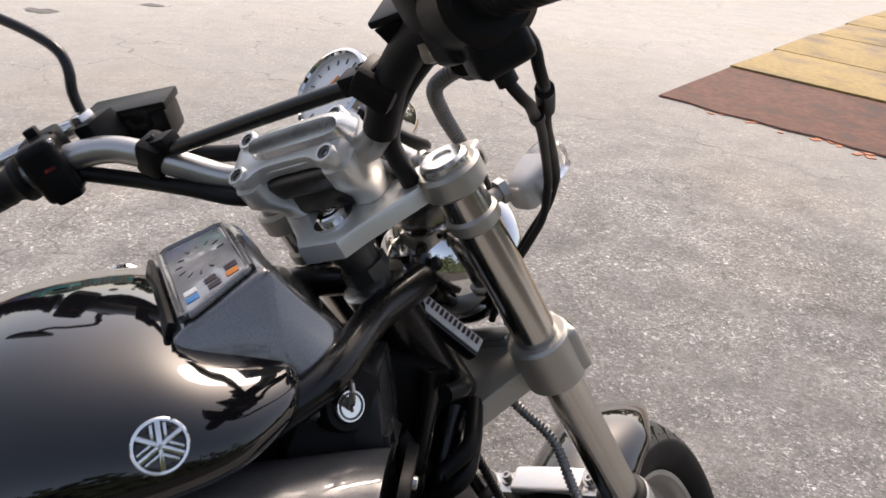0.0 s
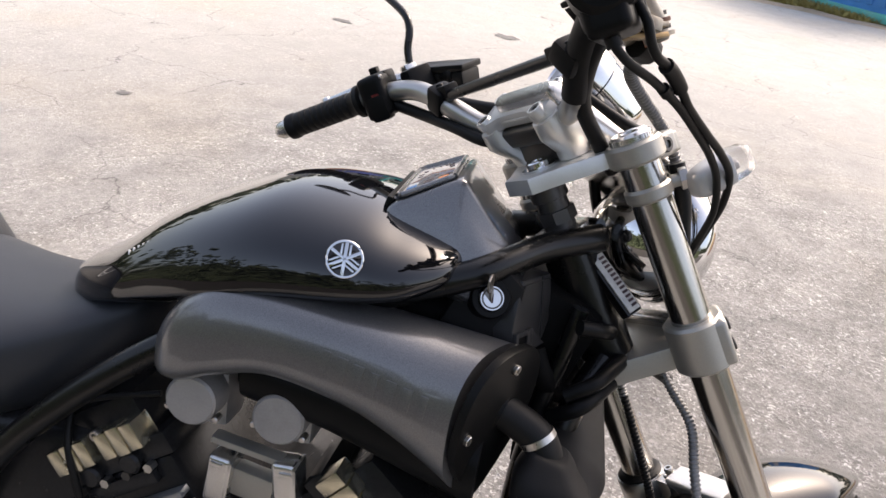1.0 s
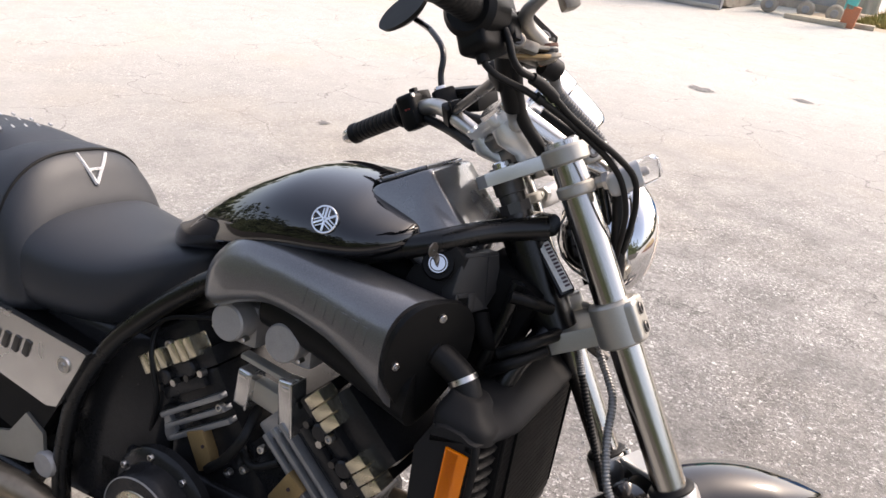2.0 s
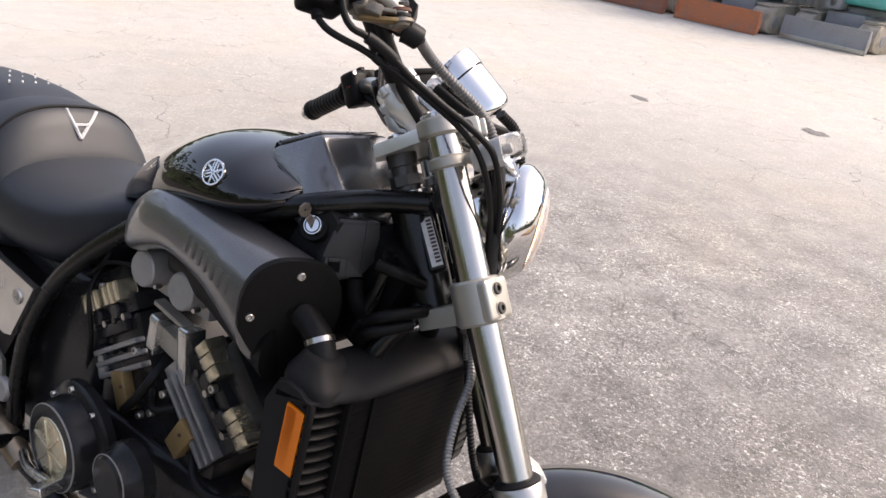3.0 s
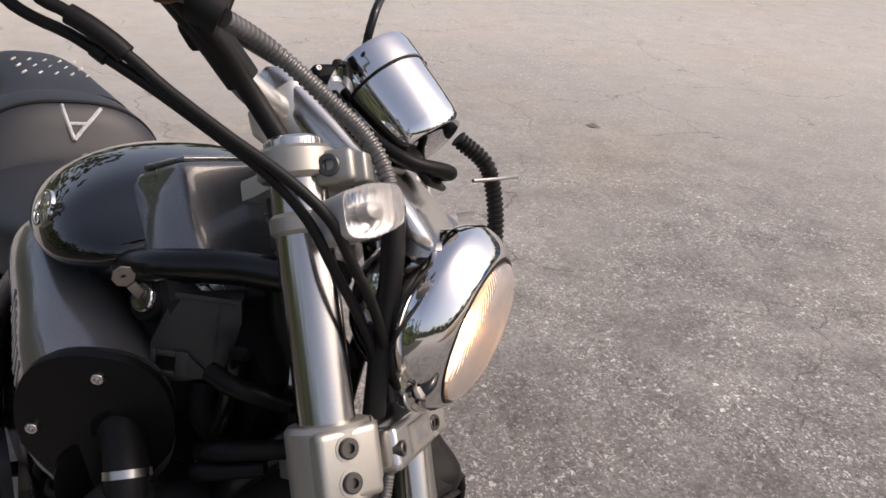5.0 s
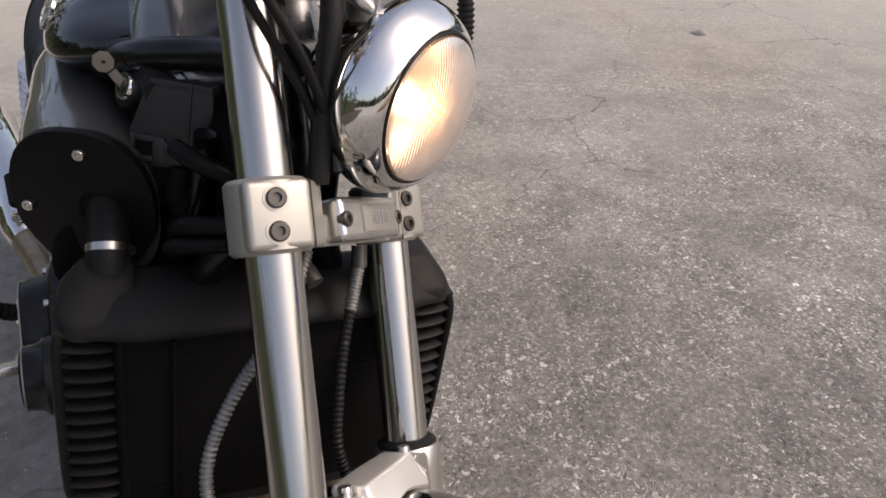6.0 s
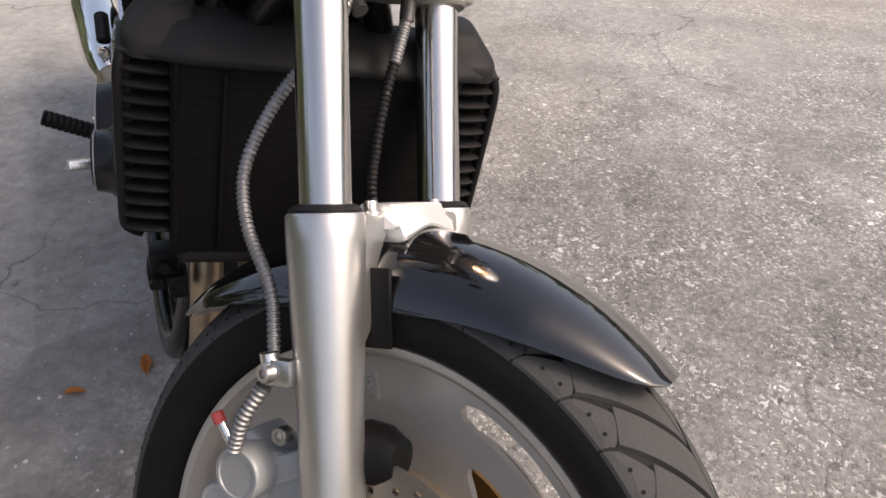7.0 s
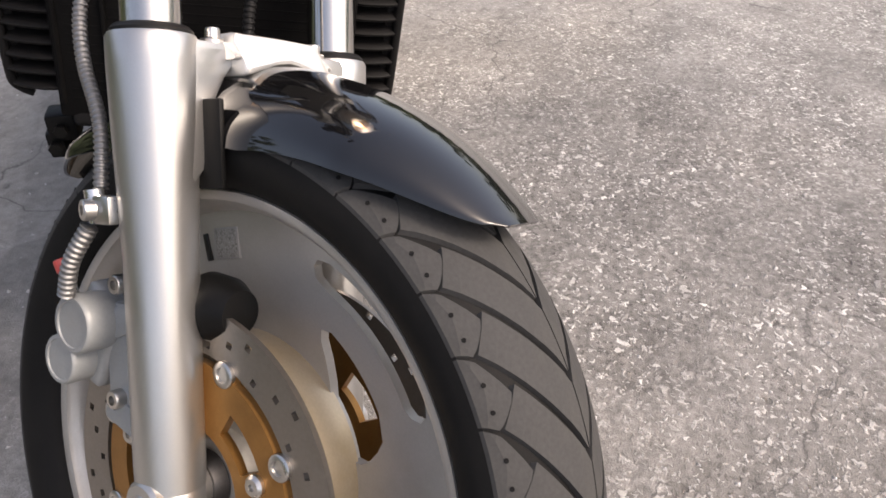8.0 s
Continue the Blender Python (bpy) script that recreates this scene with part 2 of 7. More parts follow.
def asphalt():
    """Worn asphalt: pale and dark chips in a grey binder, fine cracks, patches of dust."""
    mat = bpy.data.materials.new("worn_asphalt")
    mat.use_nodes = True
    nt = mat.node_tree
    bsdf = nt.nodes["Principled BSDF"]
    where = nt.nodes.new("ShaderNodeTexCoord")

    def tex(kind, scale, detail=4.0, src=None):
        n = nt.nodes.new(kind)
        n.inputs["Scale"].default_value = scale
        if kind == "ShaderNodeTexVoronoi":
            n.voronoi_dimensions = "2D"
        elif "Detail" in n.inputs:
            n.inputs["Detail"].default_value = detail
        nt.links.new(src or where.outputs["Object"], n.inputs["Vector"])
        return n

    def ramp(src, stops):
        n = nt.nodes.new("ShaderNodeValToRGB")
        el = n.color_ramp.elements
        while len(el) < len(stops):
            el.new(0.5)
        for e, (p, c) in zip(el, stops):
            c = c if isinstance(c, tuple) else (c, c, c)
            e.position, e.color = p, (*c, 1)
        nt.links.new(src, n.inputs[0])
        return n.outputs[0]

    def mix(fac, a, b, mode="MIX"):
        n = nt.nodes.new("ShaderNodeMix")
        n.data_type, n.blend_type = "RGBA", mode
        for s, v in ((0, fac), (6, a), (7, b)):
            if isinstance(v, (float, int)):
                n.inputs[s].default_value = v
            elif isinstance(v, tuple):
                n.inputs[s].default_value = (*v, 1)
            else:
                nt.links.new(v, n.inputs[s])
        return n.outputs[2]

    def channel(src, k=0):
        n = nt.nodes.new("ShaderNodeSeparateColor")
        nt.links.new(src, n.inputs[0])
        return n.outputs[k]

    def bend(scale, detail, amount):
        wobble = tex("ShaderNodeTexNoise", scale, detail)
        n = nt.nodes.new("ShaderNodeVectorMath")
        n.operation = "MULTIPLY_ADD"
        n.inputs[1].default_value = (amount, amount, 0.0)
        nt.links.new(wobble.outputs["Color"], n.inputs[0])
        nt.links.new(where.outputs["Object"], n.inputs[2])
        return n.outputs[0]

    # stones are broken shards: their cells are bent more than they are wide
    shard = bend(55, 3, 0.042)
    fine = bend(120, 3, 0.02)
    chips = tex("ShaderNodeTexVoronoi", 64, 4, shard)
    small = tex("ShaderNodeTexVoronoi", 130, 4, fine)
    lumps = tex("ShaderNodeTexVoronoi", 32, 4, shard)
    grit = tex("ShaderNodeTexNoise", 420, 4)
    bed = tex("ShaderNodeTexNoise", 85, 6)
    broad = tex("ShaderNodeTexNoise", 0.6, 4)
    patch = tex("ShaderNodeTexNoise", 1.4, 5)
    # binder: fine sand, brownish grey
    base = ramp(bed.outputs["Fac"], [(0.32, (0.115, 0.111, 0.105)), (0.5, (0.185, 0.179, 0.17)), (0.68, (0.25, 0.243, 0.231))])
    base = mix(0.7, base, mix(1.0, base, ramp(grit.outputs["Fac"], [(0.3, 0.6), (0.7, 1.42)]), "MULTIPLY"))
    # pale broken stones lie bare in patches, dark pits between them
    bare = tex("ShaderNodeTexNoise", 3.6, 7)
    bare_here = ramp(bare.outputs["Fac"], [(0.38, 0.3), (0.54, 1.0)])
    # trodden smooth on the side where people mount
    side = nt.nodes.new("ShaderNodeSeparateXYZ")
    nt.links.new(where.outputs["Object"], side.inputs[0])
    across = nt.nodes.new("ShaderNodeMath")
    across.operation = "MULTIPLY_ADD"
    across.inputs[1].default_value = 1.1
    nt.links.new(patch.outputs["Fac"], across.inputs[0])
    nt.links.new(side.outputs[1], across.inputs[2])
    rough_side = nt.nodes.new("ShaderNodeMapRange")
    rough_side.inputs[1].default_value, rough_side.inputs[2].default_value = 0.55, 1.25
    rough_side.inputs[3].default_value = 0.22
    nt.links.new(across.outputs[0], rough_side.inputs[0])
    bare_here = mix(1.0, bare_here, rough_side.outputs[0], "MULTIPLY")
    raised = []

    def strew(cells, k, low, near, far, color, weight, up=0.0):
        chosen = ramp(channel(cells.outputs["Color"], k), [(low, 0.0), (low + 0.03, weight)])
        shape = ramp(cells.outputs["Distance"], [(near, 1.0), (far, 0.0)])
        here = mix(1.0, mix(1.0, chosen, shape, "MULTIPLY"), bare_here, "MULTIPLY")
        if up:
            raised.append((here, up))
        return mix(channel(here), base, color)

    tone_of = ramp(channel(chips.outputs["Color"], 2), [(0.0, (0.33, 0.322, 0.307)), (0.5, (0.52, 0.51, 0.49)), (1.0, (0.78, 0.77, 0.745))])
    base = strew(lumps, 0, 0.86, 0.2, 0.42, (0.085, 0.081, 0.076), 0.7)
    base = strew(small, 0, 0.76, 0.25, 0.48, (0.05, 0.047, 0.044), 0.9)
    base = strew(small, 2, 0.7, 0.22, 0.38, (0.55, 0.54, 0.52), 0.95, 0.5)
    base = strew(chips, 1, 0.73, 0.22, 0.36, tone_of, 1.0, 1.0)
    base = strew(chips, 0, 0.9, 0.15, 0.34, (0.055, 0.052, 0.049), 0.9, -0.8)
    base = strew(lumps, 1, 0.945, 0.12, 0.24, (0.5, 0.49, 0.47), 0.9, 1.0)
    base = strew(lumps, 2, 0.95, 0.06, 0.14, (0.045, 0.042, 0.04), 0.9)
    filled = nt.nodes.new("ShaderNodeMapRange")
    filled.inputs[1].default_value, filled.inputs[2].default_value = 0.22, 1.0
    filled.inputs[3].default_value, filled.inputs[4].default_value = 0.6, 0.0
    nt.links.new(rough_side.outputs[0], filled.inputs[0])
    base = mix(filled.outputs[0], base, (0.265, 0.259, 0.244))
    # dust fills the pores in some places
    dust = ramp(broad.outputs["Fac"], [(0.36, 0.08), (0.66, 0.45)])
    dusty = mix(dust, base, ramp(grit.outputs["Fac"], [(0.3, (0.165, 0.157, 0.146)), (0.7, (0.235, 0.225, 0.209))]))
    # darker near the parking spot; further out dust and grazing sheen painted pale
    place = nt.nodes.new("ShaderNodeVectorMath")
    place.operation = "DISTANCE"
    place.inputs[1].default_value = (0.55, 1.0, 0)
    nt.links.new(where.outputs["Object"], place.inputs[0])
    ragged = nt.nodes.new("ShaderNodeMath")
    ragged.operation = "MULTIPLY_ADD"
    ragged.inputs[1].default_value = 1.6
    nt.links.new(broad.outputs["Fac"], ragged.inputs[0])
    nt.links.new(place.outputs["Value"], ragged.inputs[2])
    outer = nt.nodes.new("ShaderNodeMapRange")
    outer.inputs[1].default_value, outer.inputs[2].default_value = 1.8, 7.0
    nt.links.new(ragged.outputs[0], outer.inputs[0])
    # further out the stones fade into an even dust tone
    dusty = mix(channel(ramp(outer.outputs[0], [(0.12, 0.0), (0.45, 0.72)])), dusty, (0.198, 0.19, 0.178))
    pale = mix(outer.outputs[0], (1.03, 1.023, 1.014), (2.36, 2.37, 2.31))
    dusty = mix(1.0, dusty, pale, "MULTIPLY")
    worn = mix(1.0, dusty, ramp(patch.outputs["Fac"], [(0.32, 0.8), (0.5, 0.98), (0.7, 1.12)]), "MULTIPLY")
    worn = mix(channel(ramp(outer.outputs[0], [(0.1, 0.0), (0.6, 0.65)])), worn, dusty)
    # crumbled clusters a few centimetres across
    crumb = tex("ShaderNodeTexNoise", 30, 6)
    worn = mix(1.0, worn, ramp(crumb.outputs["Fac"], [(0.3, 0.78), (0.5, 1.0), (0.7, 1.16)]), "MULTIPLY")
    # tone of old repairs and trodden-in earth
    tone = tex("ShaderNodeTexNoise", 5.0, 7)
    worn = mix(1.0, worn, ramp(tone.outputs["Fac"], [(0.33, 0.76), (0.5, 1.0), (0.68, 1.2)]), "MULTIPLY")
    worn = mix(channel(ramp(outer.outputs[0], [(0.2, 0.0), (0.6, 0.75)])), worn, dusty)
    earth = tex("ShaderNodeTexNoise", 0.9, 5)
    worn = mix(1.0, worn, ramp(earth.outputs["Fac"], [(0.5, (1.0, 1.0, 1.0)), (0.7, (1.02, 0.985, 0.93))]), "MULTIPLY")
    # hairline cracks, broken off here and there
    drift = tex("ShaderNodeTexNoise", 3.0, 6)
    winding = nt.nodes.new("ShaderNodeVectorMath")
    winding.operation = "MULTIPLY_ADD"
    winding.inputs[1].default_value = (0.5, 0.5, 0.0)
    nt.links.new(drift.outputs["Color"], winding.inputs[0])
    nt.links.new(where.outputs["Object"], winding.inputs[2])
    crack = tex("ShaderNodeTexVoronoi", 1.15, 0, winding.outputs[0])
    crack.feature = "DISTANCE_TO_EDGE"
    broken = tex("ShaderNodeTexNoise", 1.3, 3)
    line = mix(1.0, ramp(crack.outputs["Distance"], [(0.0, 1.0), (0.005, 0.0)]), ramp(broken.outputs["Fac"], [(0.42, 0.0), (0.54, 0.75)]), "MULTIPLY")
    worn = mix(channel(line), worn, (0.055, 0.052, 0.05))
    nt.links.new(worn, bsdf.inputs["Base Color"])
    bsdf.inputs["Roughness"].default_value = 0.8
    height = mix(1.0, bed.outputs["Fac"], ramp(grit.outputs["Fac"], [(0.3, 0.0), (0.7, 0.5)]), "ADD")
    for here, up in raised:
        height = mix(abs(up), height, here, "ADD" if up > 0 else "SUBTRACT")
    b = nt.nodes.new("ShaderNodeBump")
    b.inputs["Strength"].default_value, b.inputs["Distance"].default_value = 0.7, 0.0035
    nt.links.new(height, b.inputs["Height"])
    nt.links.new(b.outputs[0], bsdf.inputs["Normal"])
    return mat


ASPHALT = asphalt()
CHIP = material("stone_chip", (0.42, 0.41, 0.4), 0.8, 0, 0.4, 90, 0.4, 30)
OIL = material("oil_stain", (0.14, 0.134, 0.126), 0.8, 0, 0.4, 60, 0.8, 28, 0.2, dirt=(0.26, 0.25, 0.235))


# ---- mesh helpers ----
def along(a, b):
    """Local z from a to b."""
    a, b = Vector(a), Vector(b)
    return Matrix.Translation(a) @ (b - a).to_track_quat("Z", "Y").to_matrix().to_4x4()


def loft(rings, caps=True):
    bm = bmesh.new()
    vs = [[bm.verts.new(p) for p in ring] for ring in rings]
    n = len(vs[0])
    for a, b in zip(vs, vs[1:]):
        for i in range(n):
            bm.faces.new((a[i], a[(i + 1) % n], b[(i + 1) % n], b[i]))
    if caps:
        bm.faces.new(list(reversed(vs[0])))
        bm.faces.new(vs[-1])
    bmesh.ops.recalc_face_normals(bm, faces=bm.faces)
    return bm


def lathe(profile, n=32, m=None, closed=False):
    """Turns (radius, height) round local z."""
    rings = [[(r * math.cos(2 * math.pi * i / n), r * math.sin(2 * math.pi * i / n), z) for i in range(n)] for r, z in profile]
    if closed:
        rings.append(rings[0])
    bm = loft(rings, not closed)
    bmesh.ops.remove_doubles(bm, verts=bm.verts, dist=1e-6)
    if m is not None:
        bm.transform(m)
    bmesh.ops.recalc_face_normals(bm, faces=bm.faces)
    return bm


def rod(a, b, r, n=16, bev=0.0):
    h = (Vector(b) - Vector(a)).length
    bev = min(bev, r * 0.6, h * 0.4)
    prof = [(r - bev, 0), (r, bev), (r, h - bev), (r - bev, h)] if bev else [(r, 0), (r, h)]
    return lathe(prof, n, along(a, b))


def box(size, m=None, bev=0.003, seg=2):
    bm = bmesh.new()
    bmesh.ops.create_cube(bm, size=1.0, matrix=Matrix.Diagonal((*size, 1)))
    if bev:
        bmesh.ops.bevel(bm, geom=bm.edges[:], offset=min(bev, min(size) * 0.45), segments=seg, affect="EDGES", profile=0.6)
    if m is not None:
        bm.transform(m)
    return bm


def prism(outline, depth, m=None, bev=0.002):
    """A flat outline in local xy, thick along local z from 0 to depth."""
    bm = bmesh.new()
    low = [bm.verts.new((x, y, 0)) for x, y in outline]
    high = [bm.verts.new((x, y, depth)) for x, y in outline]
    n = len(low)
    bm.faces.new(list(reversed(low)))
    top = bm.faces.new(high)
    for i in range(n):
        bm.faces.new((low[i], low[(i + 1) % n], high[(i + 1) % n], high[i]))
    bmesh.ops.recalc_face_normals(bm, faces=bm.faces)
    if bev:
        bmesh.ops.bevel(bm, geom=list(top.edges), offset=bev, segments=2, affect="EDGES", profile=0.6)
    if m is not None:
        bm.transform(m)
        bmesh.ops.recalc_face_normals(bm, faces=bm.faces)
    return bm


def spline(pts, step=0.006):
    """A smooth line through points."""
    p = [Vector(q) for q in pts]
    p = [2 * p[0] - p[1], *p, 2 * p[-1] - p[-2]]
    out = []
    for a, b, c, d in zip(p, p[1:], p[2:], p[3:]):
        n = max(2, int((c - b).length / step))
        for i in range(n):
            t = i / n
            out.append(0.5 * (2 * b + (c - a) * t + (2 * a - 5 * b + 4 * c - d) * t * t + (3 * b - a - 3 * c + d) * t**3))
    return [*out, p[-2]]


def hose(pts, r, n=10, step=0.006, ribs=0.0, depth=0.0, radii=None):
    """A round line through points; ribs: the spacing of raised rings, depth: their height; radii: from start to end."""
    line = spline(pts, ribs / 4 if ribs else step)
    rings, length, up = [], 0.0, None
    for i, q in enumerate(line):
        d = (line[min(i + 1, len(line) - 1)] - line[max(i - 1, 0)]).normalized()
        if up is None:
            up = d.orthogonal().normalized()
        up = (up - d * up.dot(d)).normalized()
        side = d.cross(up)
        length += (q - line[i - 1]).length if i else 0
        k = i / (len(line) - 1)
        rr = radii[0] + (radii[1] - radii[0]) * k if radii else r
        if ribs:
            rr += depth * (1 if i % 4 in (0, 1) else 0)
        rings.append([q + rr * (math.cos(a) * up + math.sin(a) * side) for a in (2 * math.pi * j / n for j in range(n))])
    return loft(rings)


def merged(*bms):
    out = bmesh.new()
    for bm in bms:
        me = bpy.data.meshes.new("piece")
        bm.to_mesh(me)
        out.from_mesh(me)
        bpy.data.meshes.remove(me)
        bm.free()
    return out


def finish(name, bm, mat, m=None, angle=38, smooth=True):
    if m is not None:
        bm.transform(m)
    me = bpy.data.meshes.new(name)
    bm.to_mesh(me)
    bm.free()
    if smooth:
        me.polygons.foreach_set("use_smooth", [True] * len(me.polygons))
        me.set_sharp_from_angle(angle=radians(angle))
    me.materials.append(mat)
    return new(name, me)


def part(name, bm, mat, parent, label="", m=None, angle=38):
    """One mesh part under a thing or under a part."""
    ob = finish(name, bm, mat, m, angle)
    ob.parent = parent
    return tagged(ob, label)


def bolt(a, d, r=0.006, h=0.006):
    """A socket head screw at a, facing d."""
    a, d = Vector(a), Vector(d).normalized()
    return lathe([(r, -0.004), (r, h * 0.8), (r * 0.88, h), (r * 0.5, h), (r * 0.5, h * 0.25), (0.0001, h * 0.25)], 14, along(a, a + d))


def ellipse_ring(x, yc, zc, w, up, down, n=36, power=2.4):
    """A soft-cornered ring across x."""
    out = []
    for i in range(n):
        a = 2 * math.pi * i / n
        c, s = math.cos(a), math.sin(a)
        y = math.copysign(abs(c) ** (2 / power), c) * w
        z = math.copysign(abs(s) ** (2 / power), s) * (up if s > 0 else down)
        out.append((x, yc + y, zc + z))
    return out


def between(rows, steps=5):
    """Smoothly filled rows of numbers."""
    line = []
    r = [np.array(x, float) for x in rows]
    r = [2 * r[0] - r[1], *r, 2 * r[-1] - r[-2]]
    for a, b, c, d in zip(r, r[1:], r[2:], r[3:]):
        for i in range(steps):
            t = i / steps
            line.append(0.5 * (2 * b + (c - a) * t + (2 * a - 5 * b + 4 * c - d) * t * t + (3 * b - a - 3 * c + d) * t**3))
    return [*line, r[-2]]


# ---- ground ----
def ground_sheet():
    bm = bmesh.new()
    xs = [-400, -120, -40, -14, -6, -3, -1.5, 0, 1.5, 3, 6, 14, 40, 120, 400]
    grid = [[bm.verts.new((x, y, 0)) for x in xs] for y in xs]
    for r, s in zip(grid, grid[1:]):
        for i in range(len(xs) - 1):
            bm.faces.new((r[i], r[i + 1], s[i + 1], s[i]))
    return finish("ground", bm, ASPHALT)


tagged(ground_sheet(), "worn grey asphalt yard with pale chips and dust", "ground", kind="structure")

# ---- the motorcycle: x ahead, y to its left, z up, leaning on its stand ----
BIKE = Matrix(((0.87462, -0.47823, -0.079599, 0.270122), (0.48481, 0.86275, 0.143601, 0.53232), (0.0, -0.164187, 0.986429, -0.022), (0, 0, 0, 1)))
# Steered parts: x ahead of the fork, y left, z up along the fork; origin between the tubes.
STEER = Matrix(((0.671051, -0.540493, -0.507502, 0.033553), (0.627437, 0.778667, 0.00035, 0.031372), (0.394986, -0.31866, 0.861651, 0.773065), (0, 0, 0, 1)))
# The right flank flares towards the front: its parts sit in a frame fitted to the camera's view.
FLANK = Matrix(((0.997564, 0.069222, 0.008622, -0.006456), (-0.06881, 0.996775, -0.041301, 0.030927), (-0.011453, 0.040607, 0.99911, 0.005148), (0, 0, 0, 1)))
bike = new("motorcycle")
bike.matrix_world = BIKE
tagged(bike, "black muscle motorcycle leaning on its stand, front wheel turned", "motorcycle")


def steered(name, bm, mat, parent=None, label="", angle=38):
    return part(name, bm, mat, parent or bike, label, STEER, angle)


FORK_Y, AXLE = 0.096, -0.527


def build_fork():
    for side in (-1, 1):
        y = side * FORK_Y
        tube = steered("fork_tube", lathe([(0.0215, -0.2), (0.0215, 0.275)], 40, pose(0, y, 0)), TUBE_CHROME, None, "chrome fork tube")
        steered("dust_seal", lathe([(0.0225, -0.186), (0.0285, -0.184), (0.0295, -0.1765), (0.026, -0.173), (0.0222, -0.172)], 36, pose(0, y, 0)), RUBBER, tube, "black rubber seal")
        cap = steered("fork_cap", lathe([(0.0001, 0.2845), (0.009, 0.2845), (0.0095, 0.2865), (0.0185, 0.2865), (0.0215, 0.284), (0.0215, 0.272)], 36, pose(0, y, 0)), ALU_BRIGHT, tube, "knurled alloy cap")
        teeth = [box((0.0015, 0.0018, 0.006), pose(0.0216 * math.cos(a), y + 0.0216 * math.sin(a), 0.2805, 0, 0, math.degrees(a)), 0) for a in np.linspace(0, 2 * math.pi, 40, endpoint=False)]
        steered("knurling", merged(*teeth), ALU_BRIGHT, tube)
        body = [(0.0, -0.178), (0.0225, -0.178), (0.0305, -0.179), (0.0322, -0.182), (0.0322, -0.2), (0.031, -0.24), (0.0287, -0.3), (0.0272, -0.34), (0.0268, -0.5), (0.0262, -0.515), (0.0262, -0.518)]
        slider = steered("fork_slider", lathe(body[1:], 44, pose(0, y, 0)), SLIDER, None, "brushed alloy fork slider")
        steered("axle_holder", merged(lathe([(0.0255, -0.5185), (0.0262, -0.52), (0.0262, -0.555), (0.023, -0.562)], 36, pose(0, y, 0)), rod((0.0, y - 0.028, AXLE), (0.0, y + 0.028, AXLE), 0.02, 24, 0.003)), SLIDER, slider)
        # web of the slider that carries the brace
        arm = prism([(0.0, -0.181), (0.05, -0.181), (0.053, -0.186), (0.052, -0.197), (0.043, -0.208), (0.034, -0.224), (0.0295, -0.244), (0.027, -0.27), (0.0, -0.3)], 0.03, None, 0.006)
        arm.transform(Matrix(((0, 0, 1, -0.002), (-side, 0, 0, y), (0, 1, 0, 0), (0, 0, 0, 1))))
        bmesh.ops.recalc_face_normals(arm, faces=arm.faces)
        steered("brace_arm", arm, SLIDER, slider)
        steered("brace_bolt", merged(bolt((0.016, y - side * 0.041, -0.178), (0, 0, 1), 0.006, 0.008), rod((0.016, y - side * 0.041, -0.184), (0.016, y - side * 0.041, -0.178), 0.0095, 20, 0.001)), STEEL, slider)
    # bridge between the sliders
    rings = []
    for y, dz, h, d in between([(-0.053, 0, 0.014, 0.026), (-0.047, 0, 0.014, 0.028), (-0.045, -0.002, 0.032, 0.034), (-0.036, -0.001, 0.031, 0.036), (0, 0.004, 0.022, 0.036), (0.036, -0.001, 0.031, 0.036), (0.045, -0.002, 0.032, 0.034), (0.047, 0, 0.014, 0.028), (0.053, 0, 0.014, 0.026)], 3):
        cx, cz = 0.018, -0.187 + dz
        rings.append([(cx + 0.5 * d * math.copysign(abs(math.cos(a)) ** 0.25, math.cos(a)) + (0.008 if math.sin(a) < 0 else -0.004), y, cz + 0.5 * h * math.copysign(abs(math.sin(a)) ** 0.25, math.sin(a))) for a in (2 * math.pi * (i + 0.5) / 16 for i in range(16))])
    steered("fork_brace", loft(rings), CAST_SATIN, None, "polished alloy fork brace over the fender")


def clamp_ring(y, z0, z1, ro, ri=0.0212):
    return lathe([(ri, z0), (ro - 0.003, z0), (ro, z0 + 0.003), (ro, z1 - 0.003), (ro - 0.003, z1), (ri, z1)], 40, pose(0, y, 0), True)


